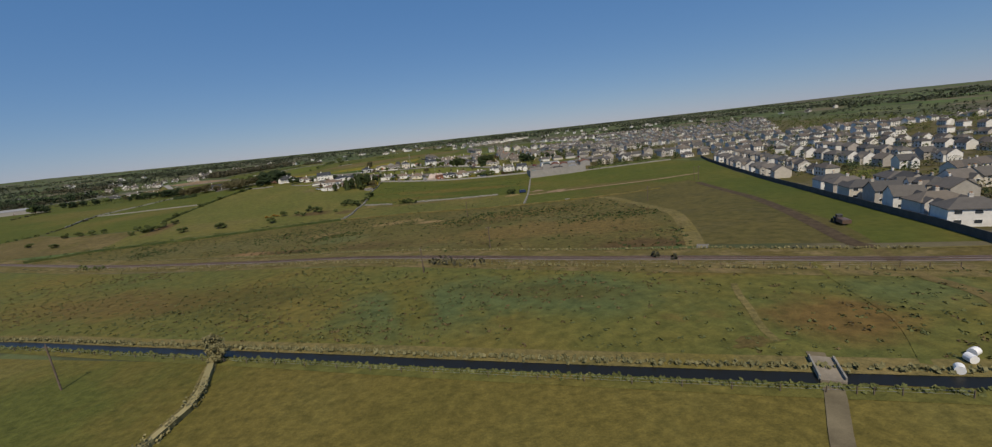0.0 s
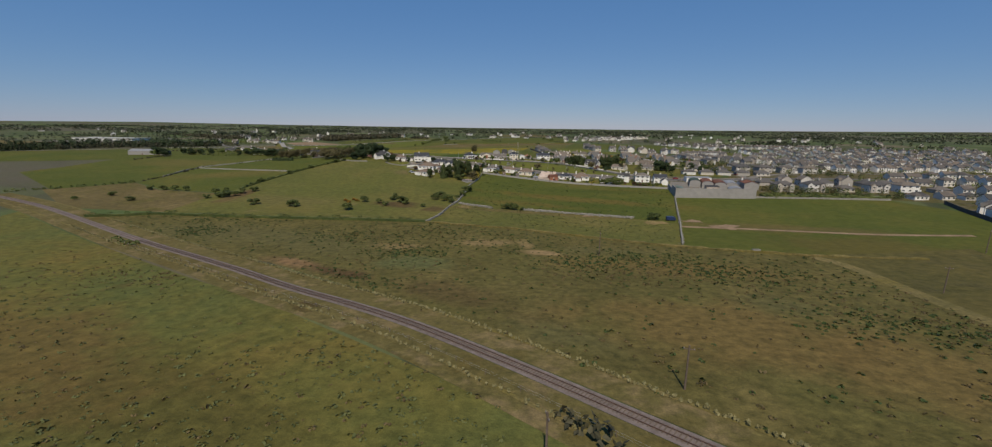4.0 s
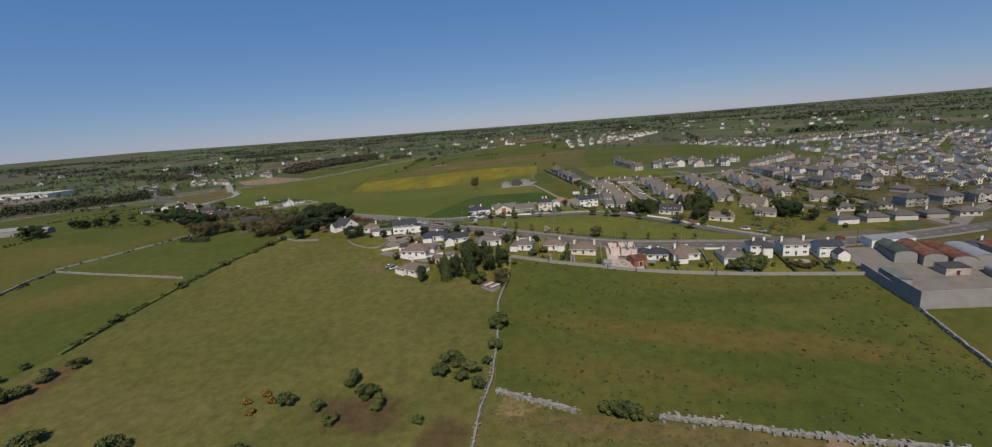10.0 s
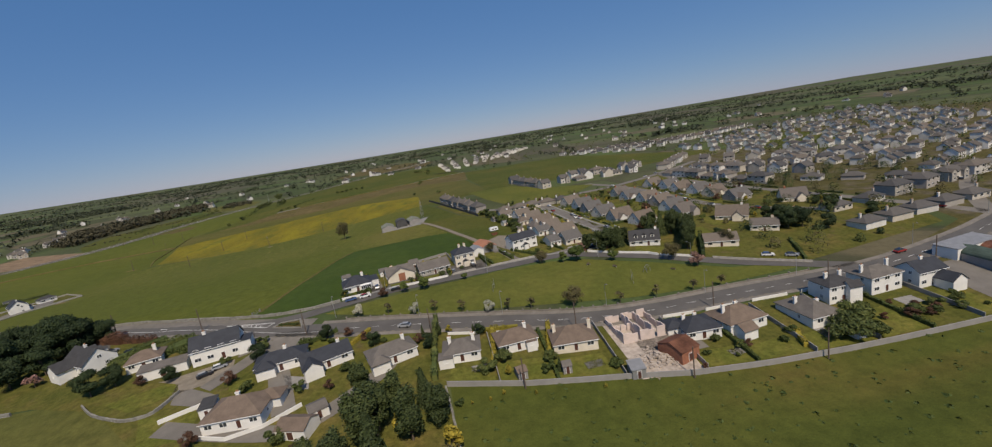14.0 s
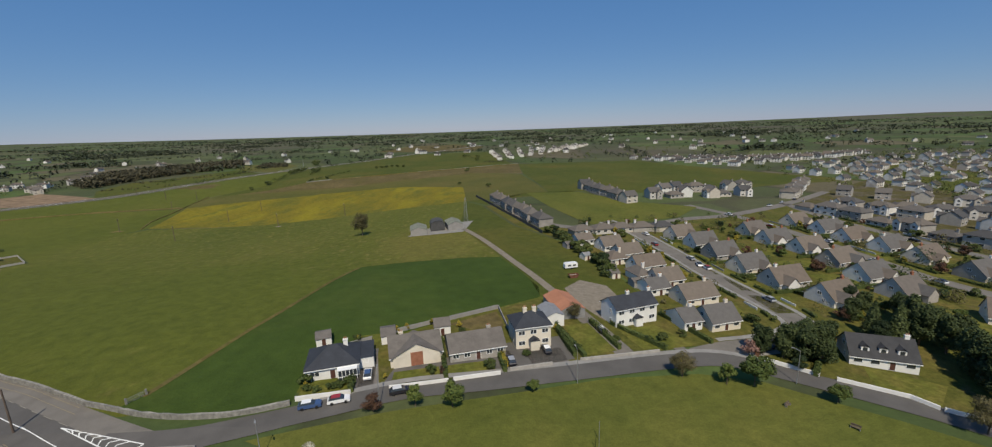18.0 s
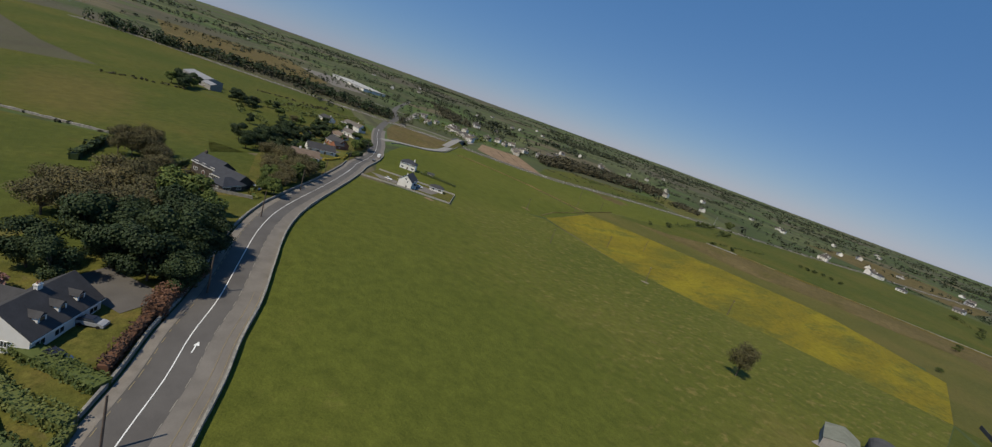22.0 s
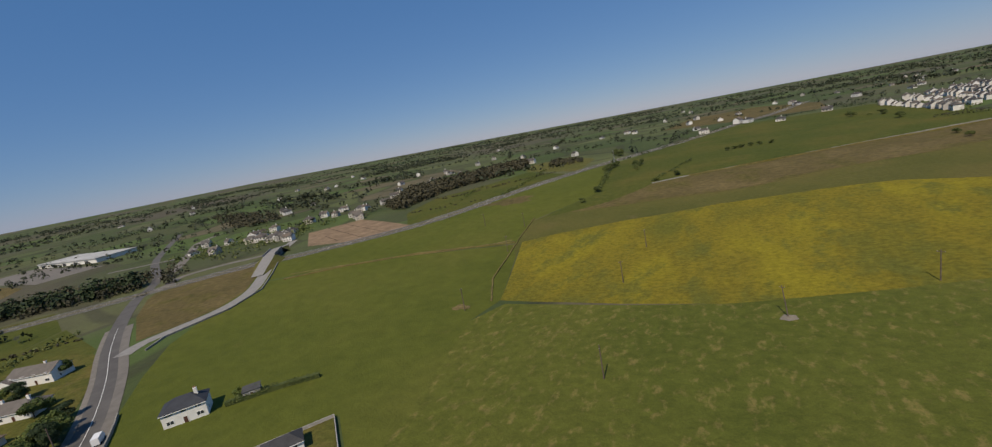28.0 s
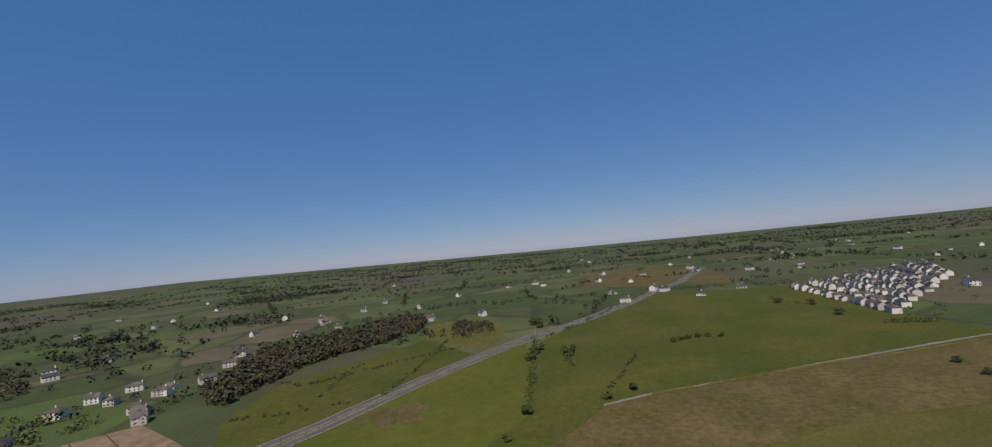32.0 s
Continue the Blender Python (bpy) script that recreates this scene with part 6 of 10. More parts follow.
# ---- estate ----
EG = "estate houses"
er = random.Random(3)
for x, y, rot, w, kind in ((-58.5, 560.2, 12, 5.5, 0), (-49.5, 560, 12, 9, 1), (-47.8, 577, 14, 12, 1), (-57.6, 585, 14, 7.5, 0), (-51, 592, 14, 10, 1), (-58.5, 597, 15, 5.5, 0), (-52, 608, 16, 12, 1), (-61.5, 617.5, 16, 8, 0), (-54, 624.5, 16, 10.5, 1), (-58, 637, 18, 10, 1), (-68, 647, 17, 8, 0),
                          (-4.5, 575, -20, 10, 2), (-10.5, 589.5, -14, 11, 2), (-14, 604.5, -14, 10.5, 2), (-15.5, 621.5, -12, 10, 2), (-16, 637.5, -8, 10, 2), (-19.5, 651.5, -10, 10, 2),
                          (20.5, 577.5, -18, 9, 2), (22.8, 593, -14, 10.5, 2), (25.2, 610, -12, 10.5, 2), (25.2, 627, -8, 11, 2), (19.8, 641, -6, 11, 2), (18.5, 656, 0, 9, 2),
                          (63.6, 592.5, -22, 11, 2), (62, 611.5, -16, 11, 2), (61, 627, -14, 10, 2), (57.5, 642.5, -10, 11, 2), (58, 658.5, -6, 11, 2), (53, 674, -4, 10, 2),
                          (-20.5, 541, -23, 13, 3), (5, 524, -24, 13, 0), (34, 556, -38, 13, 2), (33, 533, -35, 11, 0), (50, 540, -30, 11, 0), (80, 570, -25, 11, 2)):
    if kind == 0:
        house(x, y, rot, w, 8.5, rm=R_MIX, roof=er.choice(("gable", "hip")), plainly=True, label="estate bungalow with white walls and grey-brown tiled roof", group=EG, wm=er.choice((M_WHITE, M_CREAM)), n=3, gable_wins=False)
    elif kind == 1:
        house(x, y, rot, w, 8.5, rise=3.4, rm=R_MIX, roof="gable", plainly=True, label="estate bungalow with a high grey gable roof", group=EG, wm=er.choice((M_WHITE, M_CREAM)), n=3)
    elif kind == 2:
        house(x, y, 14 + er.uniform(-4, 4) if y > 570 else rot, w + 1.5, 9.5, eave=2.5, rise=4.3, rm=R_MIX, roof="gable", plainly=True, label="dormer bungalow with steep grey-brown gable roof", group=EG, wm=er.choice((M_WHITE, M_CREAM, W_TOWN)), n=3, chims=((er.choice((-0.3, 0.3)), 0.0),), cm=er.choice((M_BRICKY, M_WHITE)), rear=False,
              wings=((er.choice((-1, 1)) * 2.5, -4.5, 5, 4.5, 2.5, 2.2, "gable", 90),))
    else:
        house(x, y, rot, w, 9, eave=2.6, rise=3.6, rm=R_DARK, roof="gable", plainly=True, label="white dormer bungalow with three roof dormers", group=EG, dormers=3, n=4, chims=((0.4, 0),))

# two-storey pairs: built once, then copied
SEMI = {}


def bay(root, x, y, w, d, eave, rise):
    """A projecting gabled bay on the front of a house."""
    m, q = Mesh(), Mesh()
    gable_body(m, w, d, eave, rise)
    gable_roof(q, w, d, eave, rise, 0.25, 0.14, 0.2)
    o = part("bay", m, W_TOWN, root, at=pose(x, y, 0, 0, 0, 90))
    part("bay_roof", q, R_TOWN, o)
    for z in (0.9, 3.3):
        part("window", small_window(1.5, 1.2), None, o, at=pose(-w / 2, 0, z, 0, 0, -90))


def semi(kind):
    if kind not in SEMI:
        if kind == "pair":
            o = house(0, 0, 0, 13, 8.5, eave=5.1, rise=2.6, storeys=2, rm=R_TOWN, wm=W_TOWN, roof="hip", label="pair of two-storey estate houses with grey roof", n=3, gable_wins=False, rear=True, fascia=False, chims=((0, 0),), cat="house", plainly=True, door=False)
            for k in (-4.4, 4.4):
                bay(o, k, -4.3, 2.6, 3.6, 5.0, 1.5)
        elif kind == "dash":
            o = house(0, 0, 0, 13, 8.5, eave=4.6, rise=3.0, storeys=2, rm=R_TOWN, wm=M_DASH, roof="hip", label="grey pebble-dashed pair of estate houses with dark roof", n=3, gable_wins=False, rear=True, fascia=False, chims=((0, 0),), cat="house", plainly=True, door=False)
        elif kind == "gabled":
            o = house(0, 0, 0, 9, 8.5, eave=5.0, rise=2.9, storeys=2, rm=R_TOWN, wm=W_TOWN, roof="gable", label="two-storey gabled estate house with pale render", n=2, gable_wins=False, fascia=False, chims=((0.42, 0),), door=False, plainly=True)
            bay(o, 2.0, -4.6, 3.0, 4.0, 4.6, 1.9)
        elif kind == "low":
            o = house(0, 0, 0, 11, 8, rm=R_TOWN, wm=W_TOWN, roof="hip", label="pale rendered bungalow in the town", n=3, gable_wins=False, rear=False, fascia=False, chims=((0.3, 0),), plainly=True, door=False)
        SEMI[kind] = [o, False]
    return SEMI[kind]


FAR = [Mesh(), Mesh(), Mesh()]
fw = random.Random(19)


def far_house(x, y, rot, s=1.0):
    """A small distant house: walls, roof and dark windows joined with the others."""
    at = pose(x, y, gz(x, y), 0, 0, rot) @ Matrix.Diagonal((s, s, s, 1))
    w, r, g = Mesh(), Mesh(), Mesh()
    L, e = fw.choice((8, 10, 12.5)), fw.choice((2.8, 4.8, 5.0))
    if fw.random() < 0.6:
        gable_body(w, L, 7.5, e, 2.6)
        gable_roof(r, L, 7.5, e, 2.6)
    else:
        w.box(-L / 2, -3.75, -1, L / 2, 3.75, e)
        hip_roof(r, L, 7.5, e, 2.5)
    c = fw.uniform(-0.4, 0.4) * L
    w.box(c - 0.4, -0.3, e + 1, c + 0.4, 0.3, e + 3.5)
    for k in (-3, 0, 3):
        for z in (0.8, 3.1)[: 1 if e < 4 else 2]:
            for side in (-1, 1):
                g.box(k - 0.6, side * 3.75 - 0.05, z, k + 0.6, side * 3.75 + 0.05, z + 1.2)
    for src, dst in zip((w, r, g), FAR):
        n = len(dst.v)
        dst.v += [tuple(at @ Vector(p)) for p in src.v]
        dst.f += [tuple(i + n for i in f) for f in src.f]
        dst.m += src.m


def put(kind, x, y, rot, group="", label="", s=1.0):
    if kind == "far":
        return far_house(x, y, rot, s)
    rec = semi(kind)
    m = pose(x, y, gz(x, y), 0, 0, rot) @ Matrix.Diagonal((s, s, s, 1))
    if not rec[1]:
        rec[1] = True
        o = rec[0]
    else:
        o = copy_thing(rec[0], m)
    o.matrix_basis = m
    if group:
        tagged(o, group=group)
    if label:
        tagged(o, label)
    return o


def row(kind, a, b, n, rot=None, jitter=0.8, group="estate houses", skip=0.0):
    """Houses along a line, turned to it."""
    r = math.degrees(math.atan2(b[1] - a[1], b[0] - a[0])) if rot is None else rot
    for i in range(n):
        if er.random() < skip:
            continue
        t = i / max(1, n - 1)
        k = kind if isinstance(kind, str) else er.choice(kind)
        put(k, a[0] + (b[0] - a[0]) * t + er.uniform(-jitter, jitter), a[1] + (b[1] - a[1]) * t + er.uniform(-jitter, jitter), r + er.uniform(-7, 7) + er.choice((0, 90, 180, 270) if k == "gabled" else (0, 180)), group)


# by the estate green
row("dash", (-104, 776), (-82, 690), 7, 105)
row("low", (-64, 665), (-22, 668), 5, 10)
row(("dash", "gabled"), (-31, 804), (-15, 744), 6, 105)
row(("gabled", "low", "pair"), (6, 756), (78, 768), 6, jitter=3.0)
row(("gabled", "pair", "low"), (20, 779), (100, 804), 6, jitter=3.5)
row(("pair", "low"), (90, 716), (107, 628), 7)
row(("pair", "gabled"), (120, 720), (150, 640), 6)
row(("pair", "low"), (130, 610), (165, 560), 4)
row("pair", (140, 700), (195, 668), 5)
row("pair", (110, 760), (170, 830), 6)
row(("pair", "gabled"), (160, 770), (230, 690), 6)
# behind the dark fence
row(("pair", "gabled"), (132, 118), (158, 200), 7, 163)
row(("gabled", "pair"), (178, 268), (209, 395), 9, 164)
row(("gabled", "pair"), (163, 150), (176, 190), 4, 75)
row("pair", (212, 300), (232, 405), 7, 75)
row(("pair", "gabled"), (186, 172), (222, 172), 4, 0)
row(("pair", "gabled"), (160, 118), (230, 118), 6, 0)
row(("gabled", "pair"), (240, 250), (262, 370), 8, 80)
row("pair", (205, 145), (320, 190), 7)
row(("gabled", "pair"), (250, 195), (350, 250), 7)
row(("pair", "gabled"), (275, 260), (300, 390), 8, 80)
row("far", (330, 270), (345, 410), 9, 85)
row("far", (355, 260), (375, 410), 9, 85)
row("far", (400, 220), (440, 420), 11, 80)
row("far", (460, 200), (500, 480), 13, 80)
row("far", (310, 130), (480, 190), 11)
row("far", (220, 500), (520, 545), 18)
row("far", (540, 250), (600, 560), 14, 80)
row("far", (230, 425), (420, 450), 13)
row("far", (240, 462), (440, 490), 13)
# town either side of the main road
row("low", (65, 515), (128, 523), 5)
row(("low", "pair"), (78, 541), (180, 560), 6)
row(("low", "gabled"), (100, 473), (205, 490), 8)
row(("low", "pair"), (120, 455), (230, 470), 6)
for k in range(9):
    y0 = 590 + k * 44
    row("far", (190 + k * 6, y0), (450 + 24 * k, y0 + 95), 17, 22, 4.0, "town houses", 0.15)
    row("far", (185 + k * 6, y0 + 20), (450 + 24 * k, y0 + 115), 15, 22, 5.0, "town houses", 0.3)
row("far", (240, 540), (520, 590), 20, jitter=3, group="town houses")
# far estates
for k in range(9):
    row("far", (-86 + 20 * k, 1200 + k * 24), (-98 + 30 * k, 1375 + k * 22), 14, 80, 2.0, "far estate houses")
for k in range(8):
    row("far", (120 + 26 * k, 1125 - 14 * k), (200 + 36 * k, 990 + 14 * k), 8, -50, 3.0, "far estate houses")
fr = random.Random(8)
SPOTS = [(-740, 915, 45, 26), (-720, 1330, 160, 10), (-300, 1500, 180, 10), (-1000, 1300, 300, 10), (500, 1500, 350, 22), (-100, 1900, 500, 26), (-1500, 1500, 500, 10), (600, 2000, 600, 18), (-760, 880, 50, 10)]
for cx, cy, sp, n in SPOTS:
    for i in range(n):
        x, y, r, k = cx + fr.gauss(0, sp * 0.6), cy + fr.gauss(0, sp * 0.6), fr.uniform(0, 180), fr.uniform(0.9, 1.25)
        if sp > 50 or i % 6 == 0:
            put("far", x, y, r, "far scattered houses", s=k)


# ---- yards and farm buildings ----
wall("yard_wall", [(38, 449), (38.2, 430)], 4.2, 0.3, M_BLOCK, "grey block wall of the industrial yard", step=20)
wall("yard_wall", [(38.2, 430), (38.4, 416), (60, 417.5), (92, 421)], 6.8, 0.4, M_BLOCK, "tall grey block wall closing the yard", step=20)
sheet("yard", [(38.4, 447), (38.8, 416.5), (92, 421.5), (96, 440), (104, 478), (44, 476)], M_ASPHALT_OLD, F4, "concrete yard of the industrial buildings", "yard")
wall("yard_wall", [(92, 421), (94.5, 440)], 3.2, 0.3, M_BLOCK, "grey block side wall of the yard", step=20)
M_GREENROOF = plain("faded_green_corrugated_iron", (0.06, 0.085, 0.068), 0.8, 0.2, 0.5, 0.25)
IND = "barrel-roofed industrial sheds"
for i, (x, y, w, d, e, r, mt) in enumerate(((61, 468, 22, 8, 3.0, 1.8, M_GREENROOF), (69.5, 465, 24, 8, 3.0, 1.8, M_RUST), (78, 462, 24, 8, 3.0, 1.8, M_RUST), (86.5, 462, 20, 8, 3.0, 1.6, M_TIN))):
    o = shed(x, y, 82, w, d, e, r, "barrel", mt, M_BLOCK, "barrel-roofed industrial shed with " + ("faded green", "rusty red", "rusty red", "grey metal")[i] + " corrugated roof", "industrial_shed", "shed")
    tagged(o, group=IND)
shed(100, 463, 85, 18, 10, 3.8, 1.6, "gable", M_RUST, M_BLOCK, "low industrial shed with a rusty tin roof", "industrial_shed", "shed")
shed(84, 440, 84, 12, 9, 2.6, 2.2, "barrel", M_TIN, M_TIN, "grey tin barrel-roofed hay shed in the yard", "hay_shed", "shed")
shed(69.5, 447, 4, 9, 6, 3.0, 0.5, "mono", R_DARK, M_RUBBLE, "small flat-roofed block workshop in the yard", "workshop", "shed")
shed(45, 440, 85, 13, 5, 3.0, 0.6, "mono", M_GREENTIN, M_BLOCK, "green-roofed lean-to along the yard wall", "lean_to", "shed")
shed(66, 480, 8, 20, 7, 3.6, 0.4, "mono", M_TIN, M_WHITE, "long flat-roofed white workshop by the road", "workshop", "shed")

M_FARMTIN = plain("lichen_grey_fibre_cement", (0.2, 0.21, 0.17), 0.9, 0.1, 0.25, 0.3)
M_DARKSTONE = plain("dark_brown_stone", (0.08, 0.07, 0.062), 0.9, 0.15, 0.3, 0.6)
YARD = sheet("yard", [(-156, 680), (-126, 684), (-121, 714), (-138, 712), (-154, 694)], M_CONCRETE, F4, "pale concrete farmyard", "yard")
o = shed(-151, 688, 100, 13, 9, 3.4, 1.6, "gable", M_FARMTIN, M_BLOCK, "grey farm shed with a pale tin roof", "farm_shed", "shed")
# closed box: near-black walls stand for the shade inside the open front
shed(-141.5, 697, 100, 10, 8, 3.6, 2.6, "barrel", M_DARKFENCE, M_DARKFENCE, "black barrel-roofed hay barn with dark walls for its shaded open front", "hay_barn", "barn")
shed(-132, 697.5, 103, 14, 8.5, 3.6, 1.6, "gable", M_FARMTIN, M_BLOCK, "grey-green roofed cattle shed in the farmyard", "cattle_shed", "shed")


def lattice(x, y, h, w, label):
    """A tapering steel lattice mast."""
    root = tagged(new("lattice_mast"), label, "mast")
    n = int(h / 1.6)
    for k in range(4):
        m = Mesh()
        a = radians(45 + 90 * k)
        limb(m, (w * math.cos(a), w * math.sin(a), -0.3), (w * 0.3 * math.cos(a), w * 0.3 * math.sin(a), h), 0.07, 0.05, 5)
        part("leg", m, M_GALV, root)
    for i in range(n):
        z0, z1 = i * h / n, (i + 1) * h / n
        r0, r1 = w * (1 - 0.7 * z0 / h), w * (1 - 0.7 * z1 / h)
        m = Mesh()
        for k in range(4):
            a, b = radians(45 + 90 * k), radians(135 + 90 * k)
            limb(m, (r0 * math.cos(a), r0 * math.sin(a), z0), (r1 * math.cos(b), r1 * math.sin(b), z1), 0.035, 0.035, 4)
        part("brace", m, M_GALV, root)
    root.matrix_basis = pose(x, y, gz(x, y), 0, 0, 20)


lattice(-125.5, 714, 15, 1.5, "pale blue steel lattice mast beside the farmyard")
lattice(-395.2, 1142, 16, 1.2, "slim steel mast beside the dual carriageway")

# white walled house by the main road
sheet("garden", [(-384, 628.4), (-354.8, 673.4), (-379.6, 693.6), (-407.6, 649)], M_GARDEN, F3, "lawn within a white-walled plot", "garden")
sheet("driveway", [(-398, 640), (-383, 640), (-368, 668), (-378, 681), (-388, 668), (-386, 652)], M_ASPHALT_OLD, F5, "tarmac drive and yard of the white house", "driveway")
for a, b in (((-384, 628), (-354.5, 673.5)), ((-354.5, 673.5), (-379.5, 694)), ((-379.5, 694), (-408, 650))):
    wall("plot_wall", [a, b], 1.0, 0.22, M_STONEWALL, "low grey plot wall round the white house", step=12)
WG = "houses along the western road"
house(-377, 655, 136, 12.5, 8.5, eave=4.6, rise=3.4, storeys=2, roof="gable", rm=R_SLATE, label="white two-storey gable-ended house with dark slate roof", n=3, chims=((-0.42, 0),), group=WG, porch=True)
house(-381, 679.5, 55, 9, 5.5, eave=2.5, rise=1.8, roof="hip", rm=R_DARK, label="small white outbuilding with a dark hip roof", n=2, chims=(), group=WG, door=False)
house(-431, 683.5, 53, 11.5, 8, eave=4.6, rise=2.6, storeys=2, roof="hip", rm=R_SLATE, label="white two-storey house with dark slate hip roof", n=3, chims=((0.3, 0),), group=WG)
house(-427, 617, 84, 17, 9, rise=3.0, roof="gable", rm=R_DARK, label="long white bungalow with dark gable roof", n=4, chims=((0.1, 0),), group=WG)
house(-400.5, 600, 80, 15, 9, rise=2.8, roof="gable", rm=R_BROWN, label="white bungalow with brown-grey gable roof", n=4, chims=((-0.2, 0),), group=WG)
house(-457, 638, 15, 15, 9, eave=3.4, rise=3.2, roof="gable", rm=R_DARK, label="dark-roofed house with red brick gable end", n=4, wm=M_BRICKY, chims=((0.3, 0),), group=WG, wings=((6, -4, 7, 6, 2.8, 2.2, "gable", 90),))
house(-492, 651, 30, 13, 9, rise=2.8, roof="hip", rm=R_BROWN, label="cream bungalow with brown hip roof", n=3, wm=M_CREAM, chims=((0.3, 0),), group=WG)
house(-511, 667, 36, 17, 9, eave=3.2, rise=2.8, roof="hip", rm=R_GREY, label="white house with grey hip roof beside the road", n=4, chims=((0.3, 0), (-0.2, 0)), group=WG)
house(-547, 684, 30, 19, 10, eave=4.6, rise=2.6, storeys=2, roof="gable", rm=R_GREY, label="large pale two-storey house near the junction", n=4, chims=((0.2, 0),), group=WG, wings=((-9, -3, 8, 7, 3, 2, "gable", 90),))
house(-562, 664, 20, 13, 8, rise=2.6, roof="gable", rm=R_DARK, label="pale bungalow with a dark roof by gardens", n=3, group=WG)
house(-475, 618, 60, 12, 8, rise=2.6, roof="hip", rm=R_DARK, label="bungalow with dark roof deep among trees", n=3, group=WG)
house(-336, 548, 33, 12, 8, eave=4.4, rise=2.8, storeys=2, roof="gable", rm=R_SLATE, wm=M_DARKSTONE, label="dark stone house with slate roof behind trees", n=3, group=WG, chims=((-0.4, 0),))
house(-325, 553, 33, 11, 8, eave=2.8, rise=2.6, roof="gable", rm=R_SLATE, wm=M_DARKSTONE, label="dark stone wing with black slate roof", n=3, group=WG, chims=())
house(-318.5, 550, 123, 9, 7, eave=2.6, rise=2.0, roof="hip", rm=R_SLATE, wm=M_DARKSTONE, label="low dark hipped garage beside the house", n=2, group=WG, chims=(), door=False)
for cx, cy, r, w, d in ((-331, 556, 33, 20, 7), (-440, 628, 50, 12, 8), (-410, 610, 60, 10, 7), (-243, 521, 124, 9, 17), (-470, 644, 30, 10, 8)):
    c, s = math.cos(radians(r)), math.sin(radians(r))
    sheet("driveway", [(cx + a * w / 2 * c - b2 * d / 2 * s, cy + a * w / 2 * s + b2 * d / 2 * c) for a, b2 in ((-1, -1), (1, -1), (1, 1), (-1, 1))], M_ASPHALT, F5, "dark tarmac drive before a house", "driveway")
sheet("garden", [(-384, 572), (-345, 562), (-312, 556), (-330, 570), (-352, 590), (-404, 622), (-440, 648), (-500, 682), (-545, 706), (-580, 700), (-585, 670), (-530, 640), (-470, 598), (-430, 588)], M_GARDEN, F3, "gardens of the houses along the western road", "garden")
sheet("garden", [(-312, 534), (-352, 540), (-345, 562), (-309, 557)], M_GARDEN, F3, "lawn round the slate-roofed house", "garden")
wall("field_wall", [(-309, 557), (-315, 544), (-319, 533), (-322, 520)], 1.2, 0.5, M_STONE, "dry stone wall beside a garden", rough=0.15, step=3)
shed(-610, 571, 20, 34, 16, 5, 2.2, "gable", M_TIN, M_BLOCK, "large pale-roofed farm shed among trees", "farm_shed", "shed")
shed(-588, 574, 20, 20, 9, 4, 1.6, "gable", M_TIN, M_BLOCK, "grey-roofed cattle shed beside the farm", "cattle_shed", "shed")
M_PALEROOF = plain("pale_membrane_roof", (0.42, 0.42, 0.41), 0.9, 0.1, 0.3, 0.05)
# large white retail building far off
o = tagged(new("retail_building"), "long low white retail building with a flat roof", "building")
m = Mesh()
m.box(-75, -24, -3, 75, 24, 5)
part("wall", m, M_WHITE, o)
m = Mesh()
m.box(-76, -25, 5, 76, 25, 6)
part("roof", m, M_PALEROOF, o)
for k in range(5):
    m = Mesh()
    m.box(-65 + k * 28, -24.3, 0, -57 + k * 28, -24.0, 3.5)
    part("window", m, M_GLASS, o)
o.matrix_basis = pose(-1090, 893, gz(-1090, 893), 0, 0, 5)
sheet("car_park", [(-1180, 800), (-960, 800), (-950, 860), (-1180, 862)], M_ASPHALT_OLD, F3, "grey car park before the retail building", "car park")
for x, y, r in ((-739, 913, 20), (-733, 920, 110), (-703, 913, 25), (-689, 915, 30), (-696, 926, 120), (-820, 910, 40), (-746, 876, 28), (-640, 975, 50), (-652, 985, 20)):
    put(("gabled", "pair")[int(abs(x)) % 2], x, y, r, "far roadside houses")

# overbridge at the slip road
o = tagged(new("overbridge"), "concrete road bridge with dark earth abutment", "bridge")
m = Mesh()
m.box(-4.6, -14, 4.6, 4.6, 14, 5.4)
part("deck", m, M_CONCRETE, o)
for s in (-1, 1):
    m = Mesh()
    m.box(s * 4.6 - 0.2, -16, 5.4, s * 4.6 + 0.2, 16, 6.5)
    part("parapet", m, M_CONCRETE, o)
    m = Mesh()
    m.box(-4.6, s * 13 - 1, -1, 4.6, s * 13 + 1, 4.6)
    part("abutment", m, M_BLOCK, o)
    m = Mesh()
    m.face([(-4.4, s * 14, 5.38), (4.4, s * 14, 5.38), (4, s * 62, 0.15), (-4, s * 62, 0.15)][:: s])
    part("ramp", m, M_CONCRETE, o)
    m = Mesh()
    for k in (-1, 1):
        m.face([(k * 4.4, s * 14, 5.36), (k * 4, s * 62, 0.12), (k * 4, s * 62, -1), (k * 14, s * 14, -1)][:: s * k])
    part("embankment", m, M_ROUGH, o, "grassy earth embankment")
o.matrix_basis = pose(-620, 852, gz(-620, 852) - 0.5, 0, 0, 43)

